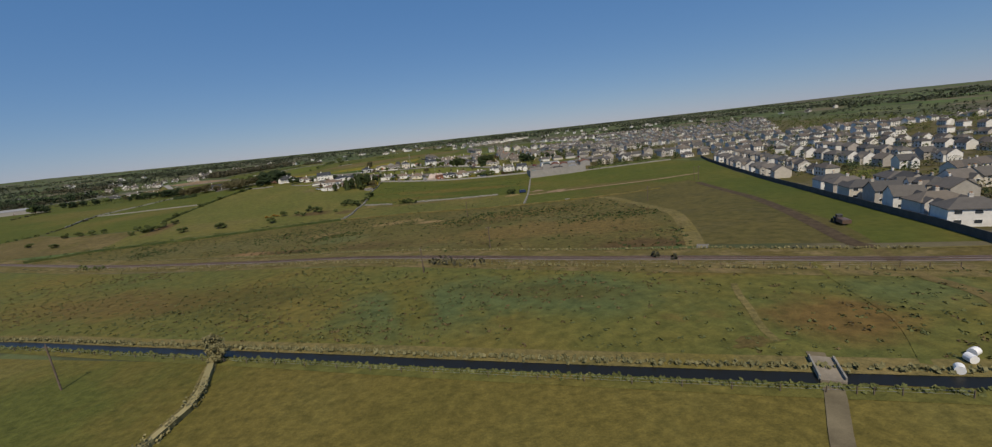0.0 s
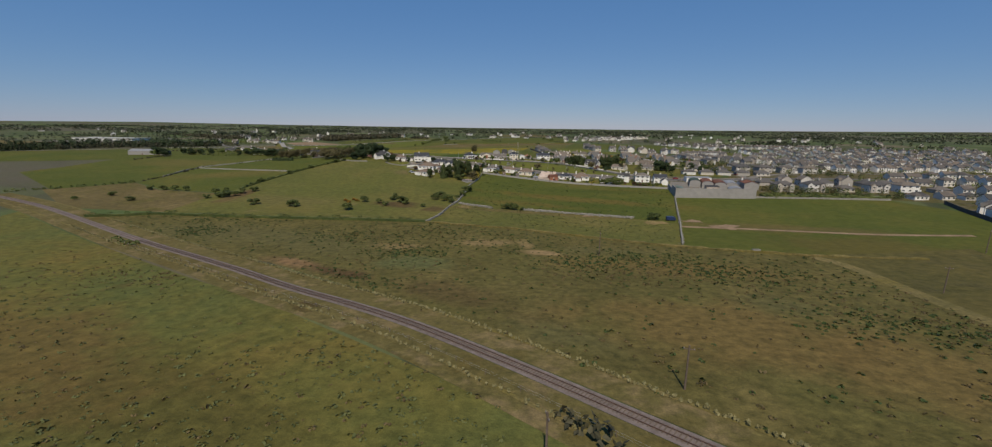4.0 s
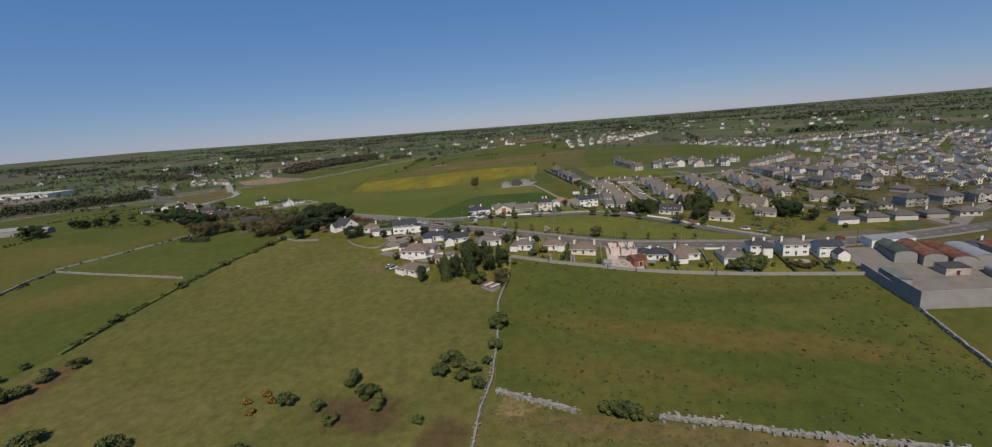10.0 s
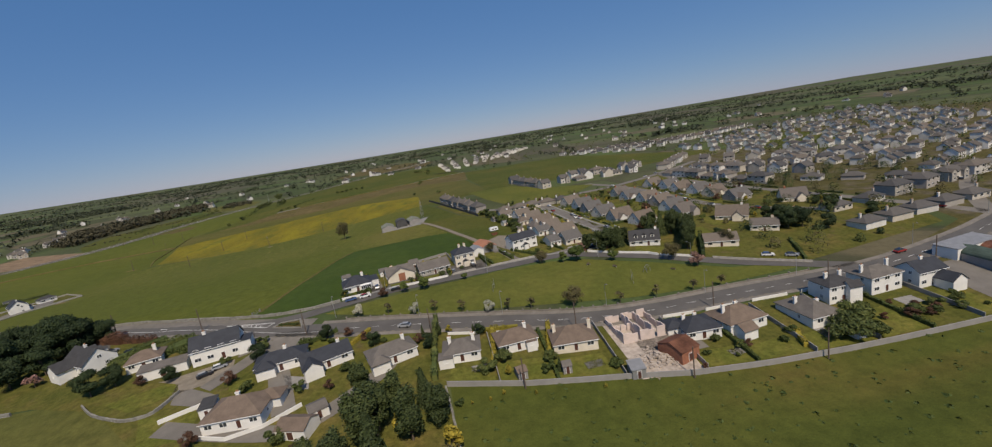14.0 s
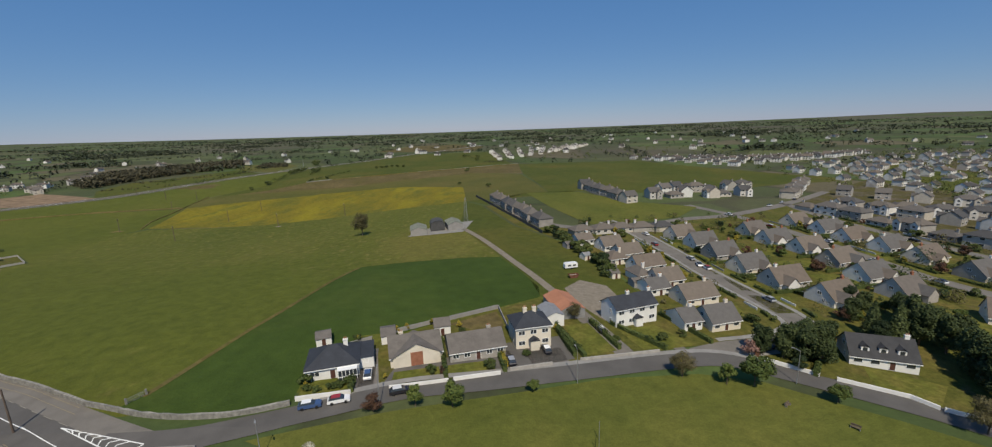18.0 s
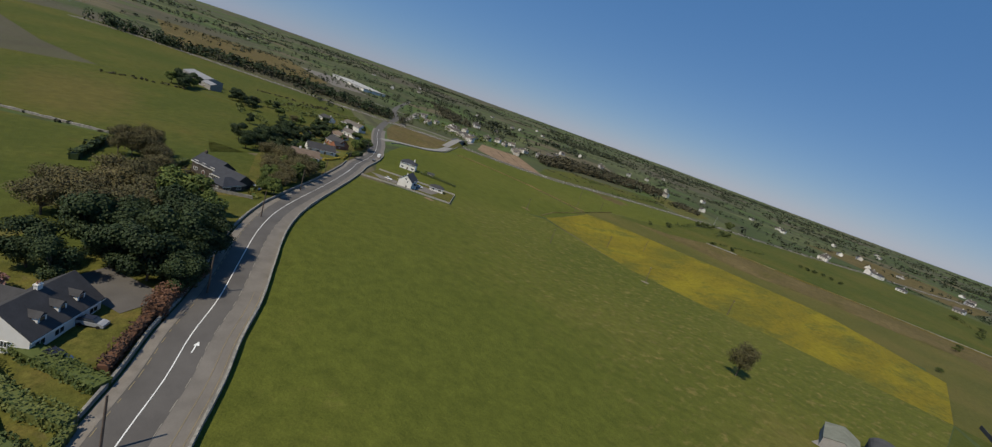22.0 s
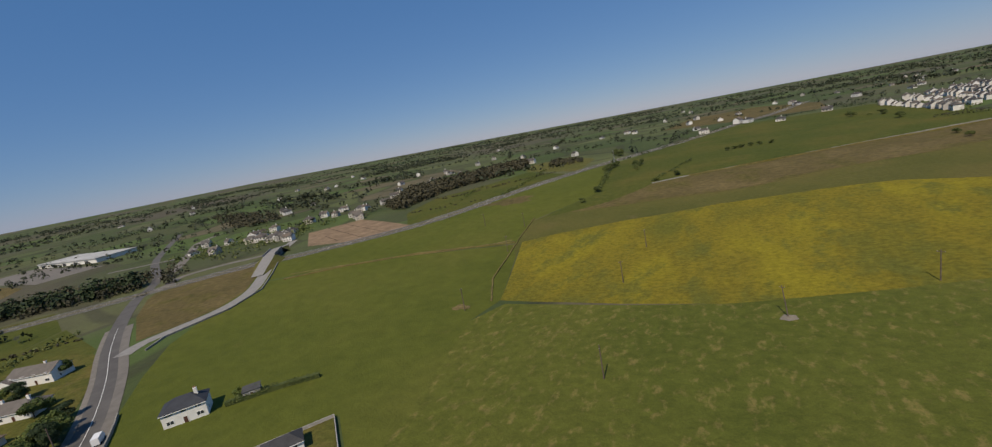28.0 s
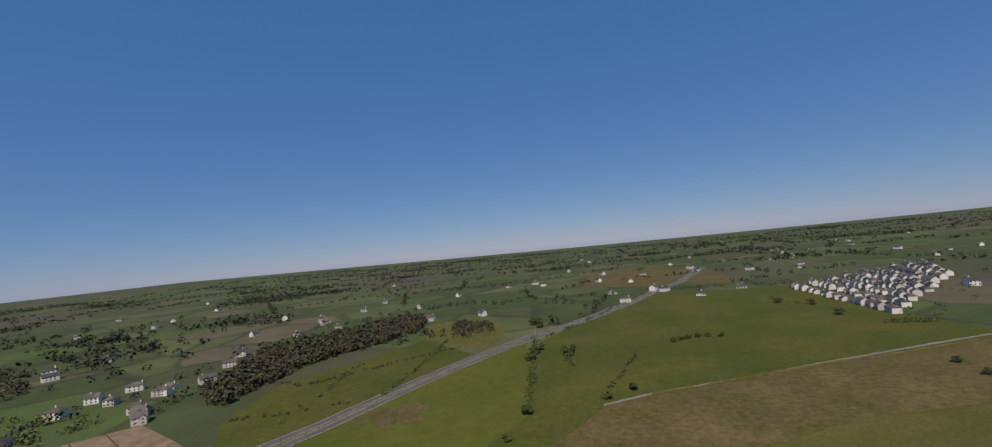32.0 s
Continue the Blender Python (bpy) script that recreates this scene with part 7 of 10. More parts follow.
# ---- poles ----
PG = "electricity poles across the fields"
for x, y, lean in ((-226, 795.5, 0), (-268, 771, 9), (-321, 853, 0), (-324, 805, 0), (-383, 769, 2), (-447, 910, 0), (-497, 937, 0), (-401, 851, 3), (-412, 905, 0), (-314, 727, 0), (-90.8, 82.4, 2), (-16, 262, 1), (140, 300, 0), (143, 300, 0)):
    tagged(pole(x, y, 10, True, "weathered timber electricity pole standing in a field", lean), group=PG)
sheet("bare_patch", [(-270.5, 769), (-268, 767.6), (-265.4, 769), (-266, 772), (-269, 772.6)], M_GRAVEL, F3, "bare pale soil round the leaning pole", "soil")
for x, y in ((-201, 520.6), (-240, 536), (-290, 556), (-330, 579), (-372, 603), (-420, 634), (-160, 503.5), (-118, 489.5), (-74, 478.5), (-30, 476.5), (10, 476.5), (52, 478), (-455, 660)):
    tagged(pole(x, y, 9, False, "plain timber telephone pole beside the road"), group="telephone poles along the road")


def lamp_post(x, y, rot=0, h=8):
    root = tagged(new("street_lamp"), "slim grey steel street lamp beside the road", "street lamp", "street lamps by the green")
    m = Mesh()
    limb(m, (0, 0, -0.3), (0, 0, h), 0.09, 0.05, 7)
    part("post", m, M_GALV, root)
    m = Mesh()
    limb(m, (0, 0, h - 0.1), (1.2, 0, h + 0.25), 0.04, 0.04, 5)
    part("arm", m, M_GALV, root)
    m = Mesh()
    m.box(1.0, -0.14, h + 0.18, 1.7, 0.14, h + 0.32)
    part("lamp_head", m, M_TIN, root)
    root.matrix_basis = pose(x, y, gz(x, y), 0, 0, rot)


for x, y, r in ((-152, 512.5, -60), (-122, 503, -60), (-94, 496, -70), (-60, 489, -80), (-26, 487, -90), (8, 487, -90), (-135, 525.6, 100), (-94, 533, 100), (-46, 532, 140), (-16, 511, 130), (60, 492, -90), (110, 504, -90)):
    lamp_post(x, y, r)
for x, y, r in ((-53, 524.6, 30), (-44.6, 518, -50), (-26, 507, 140)):
    root = tagged(new("bench"), "dark timber park bench on the green", "bench", "benches on the green")
    m = Mesh()
    m.box(-0.8, -0.2, 0.42, 0.8, 0.25, 0.47)
    part("seat", m, M_POLE, root)
    m = Mesh()
    m.box(-0.8, 0.24, 0.55, 0.8, 0.29, 0.95)
    part("backrest", m, M_POLE, root)
    for k in (-0.7, 0.7):
        m = Mesh()
        m.box(k - 0.04, -0.2, -0.1, k + 0.04, 0.29, 0.44)
        part("leg", m, M_GALV, root)
    root.matrix_basis = pose(x, y, gz(x, y) + F2, 0, 0, r)

# ---- vehicles ----
for x, y, r, lab in ((-148.7, 525.4, 14, "parked car on the side road kerb"), (-143.5, 527, 14, "parked car before a garden wall"), (-131.8, 529.8, 14, "car standing on the side road"),
                     (11.5, 504.4, -32, "parked car on the park road"), (18.4, 500.6, -32, "parked car on the park road"), (-222, 515, 40, "parked car before the dormer house"), (-230.5, 518.5, 60, "parked car before the dormer house"),
                     (-99, 546, 100, "car parked on the stone-walled forecourt"), (-127, 497.4, 162, "car driving on the main road"), (-431, 656, 143, "car travelling on the western road"),
                     (-385.6, 646.5, 40, "car parked on the white house's drive"), (-379.5, 665.5, 60, "car parked behind the white house"), (-108, 541, 100, "car parked in a bungalow drive"), (-140, 536, 100, "car parked in a bungalow drive"),
                     (-83, 556, 100, "car parked on the long drive"), (-186, 489, 30, "car parked in a gravel yard"), (-183, 492, 30, "car parked in a gravel yard"), (-173, 448, 60, "car parked beside the brown-roofed bungalow"), (-176, 450, 60, "car parked beside the brown-roofed bungalow"),
                     (77, 428, 10, "car parked in the industrial yard"), (0.3, 570.5, 60, "car parked in an estate drive"), (-30, 610, 80, "car parked on the estate road"), (-36, 640, 95, "car parked on the estate road"),
                     (45, 640, 95, "car parked on the estate road"), (50, 488, 8, "car driving into the town"), (-322, 560, 30, "car parked beside the slate-roofed house")):
    car(x, y, r, 1.0, lab)
for i in range(30):
    line, off = ((EST2, 2.4), (EST3, 2.4), (EST4, -2.4), (TOWNRD, 2.4), (ESTRD, -2.2))[i % 5]
    p = line[4 + (i * 7) % (len(line) - 6)]
    q = line[5 + (i * 7) % (len(line) - 6)]
    a = math.degrees(math.atan2(q[1] - p[1], q[0] - p[0]))
    k = radians(a + 90)
    car(p[0] + off * math.cos(k), p[1] + off * math.sin(k), a, 1.0, "car parked along an estate road")


def van(x, y, rot, label, paint):
    root = tagged(new("van"), label, "van")
    m = Mesh()
    m.box(-2.7, -0.95, 0.4, 1.5, 0.95, 2.4)
    part("body", m, paint, root)
    m = Mesh()
    m.v += [(1.5, s * 0.93, z) for s in (-1, 1) for z in (0.4, 2.2)] + [(2.5, s * 0.9, z) for s in (-1, 1) for z in (0.4, 1.15)] + [(1.9, s * 0.85, 2.1) for s in (-1, 1)]
    m.f += [(0, 4, 5, 8, 1), (2, 3, 9, 7, 6), (4, 6, 7, 5), (1, 8, 9, 3)]
    m.m += [0] * 4
    part("cab", m, paint, root)
    m = Mesh()
    m.face([(2.5, -0.9, 1.16), (2.5, 0.9, 1.16), (1.91, 0.85, 2.1), (1.91, -0.85, 2.1)])
    part("windscreen", m, M_GLASS, root)
    for wx in (-1.8, 1.6):
        for wy in (-0.9, 0.9):
            w = Mesh()
            limb(w, (wx, wy - 0.12, 0.36), (wx, wy + 0.12, 0.36), 0.36, 0.36, 12)
            w.f += [tuple(range(11, -1, -1)), tuple(range(12, 24))]
            w.m += [0, 0]
            part("wheel", w, M_TYRE, root)
    root.matrix_basis = pose(x, y, gz(x, y) + F5, 0, 0, rot)


van(-448.3, 667.4, 145, "white delivery van on the western road", M_WHITEPAINT)
van(24.5, 344.5, 10, "blue livestock trailer van beside the field wall", M_BLUEPAINT)


def tractor(x, y, rot):
    root = tagged(new("tractor"), "dark farm tractor standing on the muddy field", "tractor")
    m = Mesh()
    m.box(0.2, -0.45, 0.8, 2.2, 0.45, 1.6)
    part("bonnet", m, M_DARKFENCE, root)
    m = Mesh()
    m.box(-1.2, -0.75, 0.9, 0.2, 0.75, 1.5)
    part("body", m, M_DARKFENCE, root)
    m = Mesh()
    m.box(-1.1, -0.7, 1.5, 0.2, 0.7, 2.6)
    part("cab", m, M_GLASS, root)
    m = Mesh()
    m.box(-1.25, -0.8, 2.6, 0.35, 0.8, 2.72)
    part("cab_roof", m, M_DARKFENCE, root)
    for wx, r, wd in ((-0.8, 0.85, 0.45), (1.6, 0.55, 0.32)):
        for wy in (-0.95, 0.95):
            w = Mesh()
            limb(w, (wx, wy - wd / 2, r), (wx, wy + wd / 2, r), r, r, 16)
            w.f += [tuple(range(15, -1, -1)), tuple(range(16, 32))]
            w.m += [0, 0]
            part("wheel", w, M_TYRE, root)
    m = Mesh()
    m.box(-5.5, -1.2, 0.7, -1.6, 1.2, 1.9)
    part("spreader_tank", m, M_STEEL, root)
    root.matrix_basis = pose(x, y, gz(x, y) + 0.1, 0, 0, rot)


tractor(109, 135, 75)

# ---- bare and burnt patches ----
M_WORN = grass("worn_pale_grass", (0.15, 0.13, 0.07), (0.19, 0.165, 0.09), (0.24, 0.2, 0.12), 0.08, 0.6, dry=(0.11, 0.115, 0.045), dry_amt=0.5, dry_scale=0.12)
M_WORN2 = grass("pale_rough_grass", (0.085, 0.105, 0.04), (0.105, 0.12, 0.048), (0.13, 0.13, 0.06), 0.06, 0.5, dry=(0.07, 0.1, 0.03), dry_amt=0.5, dry_scale=0.1)
rs = random.Random(21)


def blot(x, y, r, material, label, squash=0.6, turn=0.0):
    """A ragged patch of ground."""
    n = 44
    c, s = math.cos(turn), math.sin(turn)
    P = []
    for i in range(n):
        a = 6.2832 * i / n
        k = r * (0.85 + 0.16 * math.sin(3 * a + x) + 0.1 * math.sin(5 * a + y)) * rs.uniform(0.8, 1.15)
        u, v = k * math.cos(a), k * math.sin(a) * squash
        P.append((x + u * c - v * s, y + u * s + v * c))
    sheet("worn_patch", P, material, F3 - 0.01, label, "ground")


M_HEATH = grass("brown_scrub", (0.068, 0.058, 0.027), (0.09, 0.078, 0.036), (0.112, 0.102, 0.045), 0.12, 0.7, dry=(0.08, 0.11, 0.04), dry_amt=0.5, dry_scale=0.15)
for x, y, r, mt, lab in ((-22, 347, 3.5, M_SOIL, "bare soil by the tumbled wall"),
                         (36, 346, 6, M_SOIL, "bare brown soil at the gateway"), (50, 335, 9, M_SOIL, "bare brown soil on the track"), (15, 338, 8, M_WORN, "worn ground beside the wall"), (-357, 660, 4, M_SOIL, "heap of bare soil by the plot wall"), (-387, 772, 5, M_WORN, "pale trampled ground round a pole"),
                         (-98, 356, 8, M_WORN, "worn ground beside the wall"), (-460, 985, 26, M_DRYBROWN, "brown patch in the green field")):
    blot(x, y, r, mt, lab, 0.65, 0.3)
ribbon("path", smooth([(58, 54.9), (66, 68), (70, 84), (75, 100)]), 0.7, 0.7, M_RUSHY, F3 + 0.02, "shallow grassy ditch across the meadow", "ditch")

# ---- trees ----
for x, y, h in ((-142, 438, 13), (-130.6, 441, 14), (-153, 435, 8.5), (-138, 440, 12), (-134, 448, 14.5), (-123, 447, 13), (-127, 456, 12), (-137, 467, 9), (-131, 452, 13), (-120, 458, 10), (-117, 450, 11), (-145, 443, 9)):
    tree("conifer", x, y, h, 1.15, group="leylandii stand by the white bungalows")
for x, y, h in ((-114, 441, 7), (-125, 450, 7), (-98, 463, 3), (-68, 540, 2)):
    tree("gold", x, y, h)
tree("bare", -115, 432, 9)
tree("bush", -126, 434, 6)
for x, y, h in ((-110.5, 375, 3), (-110, 384, 4), (-110.6, 398, 5), (-111, 404, 3.6), (-117, 366, 4), (-122, 374, 5), (-111.5, 363, 3.8), (-124, 368, 4.6), (-115, 371, 4.4), (-125, 347, 2.5), (-168, 351, 4.5), (-152, 362, 5), (-157, 350, 3.5), (-139, 352, 4.5), (-144, 356, 5), (-150, 345, 3),
                (-206, 330, 5), (-209, 330.5, 4.2), (-236, 330, 4.6), (-168, 329.5, 4.5), (15.5, 346, 4.2), (17, 349, 3.4), (-70, 354, 4.4), (-66.5, 353, 4), (-73.5, 355, 3.8), (-62, 353, 2.4), (-348, 355, 4.2), (-338, 356.6, 4.2), (-329, 358, 4.4), (-320, 359, 4), (-324, 320, 3.6), (-352, 330, 3.4), (-358, 310, 3)):
    tree("bush", x, y, h, TR.uniform(0.95, 1.3))
for x, y in ((-178, 355), (-174, 352), (-182, 351), (-177, 347)):
    tree("gorse", x, y, 1.6, 1.3)
HL = [(-284, 341), (-289, 355), (-284, 373), (-287, 399), (-287, 434), (-281, 468), (-270, 496)]
hedge(HL[2:], 1.2, 1.8, L_BUSH, "low ragged thorn hedge on a field bank", 0.7, uneven=0.6, size=0.6)
for i, (x, y) in enumerate(resample(HL, 9.0)):
    if i % 4 != 3:
        tree("bush", x + TR.uniform(-2, 2), y + TR.uniform(-2, 2), TR.uniform(2.2, 4.6), 1.1)
for x, y, h in ((-268, 350, 4), (-270, 358, 4.5), (-266, 366, 4), (-272, 346, 5), (-275, 343, 4)):
    tree("bush", x, y, h, 1.2)
tree("willow", -62.5, 88, 6)
tree("willow", -60, 85.5, 4.6)
# dark wood and old trees west of the houses
for x, y, h in ((-256, 494, 10), (-254.5, 508, 10.5), (-258, 528, 12), (-250, 533, 11.5), (-244, 531, 10), (-252, 520, 11.5), (-262, 520, 12), (-264, 533, 12.5), (-247, 512, 9.5), (-268, 525, 11), (-257, 538, 11), (-219, 491, 8.5), (-214, 494, 7)):
    tree("dark", x, y, h, 1.05, group="dark evergreens by the dormer house")
for x, y, h, w in ((-276, 526, 11, 1.5), (-284, 507, 9, 1.5), (-292, 514, 10, 1.6), (-299, 521, 10, 1.6), (-290, 528, 10, 1.5), (-281, 517, 9.5, 1.5), (-298, 508, 9, 1.5), (-327, 531, 8, 1.3), (-358, 529, 8, 1.3), (-350, 530.5, 8, 1.3), (-342, 532, 7.5, 1.3)):
    tree("bare", x, y, h, w)
for x, y, h in ((-272, 536, 8), (-280, 541, 5), (-315, 565, 7), (-338, 568, 8), (-325, 564, 6.5)):
    tree("broad", x, y, h, 1.15)
for x, y, h in ((-347, 578, 9), (-340, 572, 8.5), (-355, 582, 9.5), (-362, 588, 9), (-372, 592, 8.5), (-366, 580, 10), (-377, 584, 10), (-384, 577, 9), (-352, 572, 9)):
    tree("bare", x, y, h, 1.25)
for x, y, h in ((-336, 571, 6.5), (-318, 562, 5.5), (-331, 567, 6.5)):
    tree("broad", x, y, h, 1.1, label="yellowish green spring tree beside the road")
for x, y, h in ((-425, 584, 11), (-416, 580, 10), (-432, 590, 10), (-399, 570, 10), (-406, 576, 9), (-461, 603, 8), (-462, 612, 8), (-448, 606, 7), (-443, 600, 8), (-437, 597, 9), (-476, 585, 7), (-530, 596, 8), (-563, 555, 11), (-571, 552, 12), (-575, 562, 11), (-557, 592, 9), (-552, 600, 8), (-545, 594, 8), (-552, 618, 8), (-569, 590, 9), (-420, 570, 10), (-440, 605, 8), (-447, 613, 7), (-452, 601, 8), (-470, 620, 8), (-482, 629, 7.5), (-492, 641, 7), (-500, 648, 7), (-413, 591, 7), (-408, 586, 8), (-482, 606, 8), (-515, 641, 7), (-470, 607, 9), (-525, 650, 6), (-540, 655, 7), (-394, 585, 7)):
    tree("dark", x, y, h, 1.1)
for x, y, h in ((-460, 653, 8), (-468, 661, 9), (-474, 666, 8), (-454, 650, 6), (-419, 603, 6), (-474, 635, 6), (-496, 632, 7), (-492, 615, 6), (-511, 627, 7), (-530, 615, 7), (-419, 698, 3), (-424, 695, 3.4), (-480, 650, 6), (-520, 655, 6), (-535, 668, 7), (-500, 672, 5)):
    tree("broad", x, y, h, 1.2)
hedge([(-430, 636), (-442, 651)], 2.6, 2.4, L_DARK, "dense dark clipped garden hedge", 0.8)
hedge([(-416, 628), (-429, 636)], 1.4, 1.2, L_GOLD, "golden clipped garden hedge", 0.8)
hedge([(-404, 590), (-440, 608), (-470, 622)], 3.2, 3.0, L_DARK, "dark conifer hedge behind the gardens", 0.5, uneven=0.4, size=0.8)
hedge([(-470, 622), (-520, 640), (-560, 655)], 2.2, 2.4, L_BUSH, "leafy green hedge behind the gardens", 0.5, uneven=0.4, size=0.8)
hedge([(-423, 690), (-412, 704), (-405, 711)], 1.8, 2.0, L_BUSH, "leafy hedge behind the white house", 0.7)
hedge([(-231, 526.5), (-238, 529.5), (-246, 533.3)], 3.2, 3.6, L_COPPER, "tall copper beech hedge beside the road", 1.2, uneven=0.3)
hedge([(-227.5, 509.5), (-220.6, 514.6), (-213, 520.4)], 1.7, 3.0, L_HEDGE, "broad clipped green hedge beside the drive", 1.0)
hedge([(-209.5, 507), (-204.8, 510), (-199.5, 513.5)], 2.2, 5.0, L_HEDGE, "wide overgrown green garden hedge", 1.0, uneven=0.4)
hedge([(-188, 510.5), (-197, 514), (-206, 517.6)], 1.4, 1.6, L_BUSH, "yellow-green hedge on the road wall", 0.9, uneven=0.4)
tree("pink", -245, 505, 5, 1.2)
# trees on the green
for x, y in ((-143.5, 510.5), (-123.5, 505), (-98, 498)):
    tree("blossom", x, y, 4.6, group="blossoming trees on the green")
for x, y in ((-133, 508.4), (-116.6, 505), (-107, 501.5), (-91.5, 497), (-84, 495.6), (-55, 489.6), (-42, 489.4), (-29, 489), (-19, 488.6)):
    tree("young", x, y, 4.6, 1.3, group="young trees on the green")
tree("bare", -69.7, 493, 7)
tree("bare", -70, 535, 6)
tree("bare", 6.5, 522, 7)
tree("bare", -21.3, 516, 7.5, label="brownish budding tree beside the park road")
tree("pink", -16.4, 506.4, 6.5, label="brownish pink flowering tree beside the park road")
for x, y, h in ((-55.7, 531.5, 7.5), (-120.5, 525, 6), (-104, 530, 3), (-128, 525.5, 4.5), (-42, 525.5, 4.5), (-61.5, 532, 5)):
    tree("broad", x, y, h)
for x, y in ((-136, 524),):
    tree("copper", x, y, 4)
# gardens of the estate
tree("pink", -50, 543, 4.5)
for x, y, h in ((3, 544, 10), (1.5, 550, 10), (4.5, 562, 8), (-11, 560, 7.5), (-5, 563, 8), (2, 556, 10), (-46, 544.2, 8), (-42, 542.4, 9), (-38.5, 541, 10), (-35, 539.4, 10), (-32, 542, 9.5), (-39, 545, 8), (-35, 545.5, 9), (-30.5, 546, 8), (-27, 547.5, 7), (-12, 552, 10), (-8, 549, 11), (-4, 547, 11), (-1, 543, 10), (-9.5, 524, 10), (-7, 528, 11), (-4.5, 532, 11), (-2, 536, 11)):
    tree("conifer", x, y, h, 1.25)
for x, y, h in ((-39, 542, 5), (-12.5, 549, 6), (9, 531, 5), (7, 527, 5), (52, 519, 7), (72, 539, 8), (77, 523, 7), (-42, 537, 4), (-1.5, 573, 6)):
    tree("dark", x, y, h)
tree("gold", -23, 551, 4)
for x, y in ((-112, 455), (-88, 461), (-70, 458), (-36, 456), (-24, 455), (-3, 455), (-1, 458), (2, 454), (-20, 458), (-46, 456)):
    tree("shrub", x, y, TR.uniform(1.6, 3.2))
for x, y, h in ((-2, 456.5, 6.5), (2.5, 458, 5), (16, 455, 3), (20, 453, 2.6), (24, 456, 3), (28, 453, 2.4), (31, 456, 3), (-98, 469, 4), (-86, 466, 3.2), (-103, 466, 4)):
    tree("bush", x, y, h)
for x, y, h in ((13, 454, 3), (18, 457, 2.6), (-34, 456, 2.5)):
    tree("copper", x, y, h)
for x, y in ((-170, 477), (-176, 482), (-154, 472), (-146, 471), (-140, 473), (-143, 478), (-122, 470), (-176, 459), (-190, 505), (-199, 505), (-172, 498), (-158, 496), (-139, 493), (-122, 486), (-150, 450), (-155, 455), (-182, 494), (-205, 491)):
    tree(TR.choice(("shrub", "bush", "copper")), x, y, TR.uniform(2, 4.2))
for x, y, h in ((-196, 490, 5), (-171, 492, 6), (-152, 498, 5), (-136, 489, 5), (-119, 482, 5), (-103, 485, 4)):
    tree("dark", x, y, h)
for x, y in ((-152.5, 533), (-145, 532), (-136, 535), (-126, 537), (-113, 539), (-104, 544), (-92, 548), (-80, 551), (-68, 551), (-62, 553), (-136, 553), (-146, 551), (-128, 552), (-110, 556), (-120, 556), (-95, 557)):
    tree(TR.choice(("shrub", "shrub", "gold", "bush")), x, y, TR.uniform(1.2, 2.6))
er2 = random.Random(77)
for i in range(190):
    x, y = er2.uniform(-62, 105), er2.uniform(548, 690)
    if min(math.hypot(x - p[0], y - p[1]) for p in ESTRD + EST2 + EST3 + EST4) < 6 or any(o.parent is None and o.name.startswith(("house", "shed")) and (o.matrix_basis.translation.xy - Vector((x, y))).length < 8.5 for o in bpy.data.objects):
        continue
    tree(er2.choice(("shrub", "bush", "broad", "copper", "gold", "dark")), x, y, er2.uniform(1.8, 4.6), group="garden trees of the estate")
# belt behind the yard wall
hedge([(97, 426), (130, 430), (178, 433)], 2.6, 5, L_BUSH, "thicket of bushes behind the stone wall", 0.5, uneven=0.5, size=0.8)
tree("bare", -185, 697, 13.5, 0.75, label="large lone old tree just coming into leaf")
# trees along the far field hedges
for x, y, h in ((-378, 988, 7), (-384, 959, 5), (-391, 1106, 9), (-388, 1120, 8), (-392, 1090, 8), (-363, 1098, 9), (-361, 1110, 8), (-318, 1022, 6), (-333, 1008, 5), (-409, 1232, 12), (-402, 1215, 10), (-279, 1128, 5), (-273, 1134, 5), (-266, 1138, 5), (-258, 1141, 5), (-250, 1142, 5), (-240, 1141, 5), (-126, 1202, 8), (-136, 1052, 5), (-137, 1029, 5), (-150, 1276, 8), (-126, 1257, 8), (-110, 860, 5), (-140, 905, 4)):
    tree("bush", x, y, h * 0.8, 1.1)


# ---- woods, hedgerows and rushes in the mass ----
def clump(m, x, y, h, w, n, size, rnd):
    z = gz(x, y) if abs(x) < 900 and y < 1500 else land(x, y)
    for _ in range(n):
        a, e = rnd.uniform(0, 6.283), rnd.random() ** 0.7
        k = math.sqrt(max(0.0, 1 - (e - 0.35) ** 2 * 1.7)) * w / 2 * rnd.uniform(0.6, 1.1)
        leaf(m, (x + k * math.cos(a), y + k * math.sin(a), z + e * h), (math.cos(a) * 0.7, math.sin(a) * 0.7, e), size, rnd)


def inside(p, poly):
    c = False
    for (ax, ay), (bx, by) in zip(poly, poly[1:] + poly[:1]):
        if (ay > p[1]) != (by > p[1]) and p[0] < (bx - ax) * (p[1] - ay) / (by - ay) + ax:
            c = not c
    return c


wr = random.Random(4)
L_FARBARE = leafy("far_bare_wood", (0.03, 0.03, 0.018), (0.065, 0.06, 0.035))
WOOD = [(-597, 990), (-652, 1036), (-694, 1150), (-661, 1216), (-608, 1317), (-565, 1304), (-548, 1224), (-604, 1095), (-599, 1016)]
m = Mesh()
for i in range(1700):
    p = (wr.uniform(-700, -540), wr.uniform(985, 1320))
    if inside(p, WOOD):
        clump(m, *p, wr.uniform(7, 11), 8, 26, 2.4, wr)
tagged(new("woodland", m.data("woodland", [L_FARBARE])), "brown wood just coming into leaf", "woodland", kind="stuff")
m = Mesh()
BELT = [(-900, 490), (-862, 527), (-828, 570), (-838, 618), (-825, 660), (-815, 700), (-781, 727), (-733, 757), (-705, 790)]
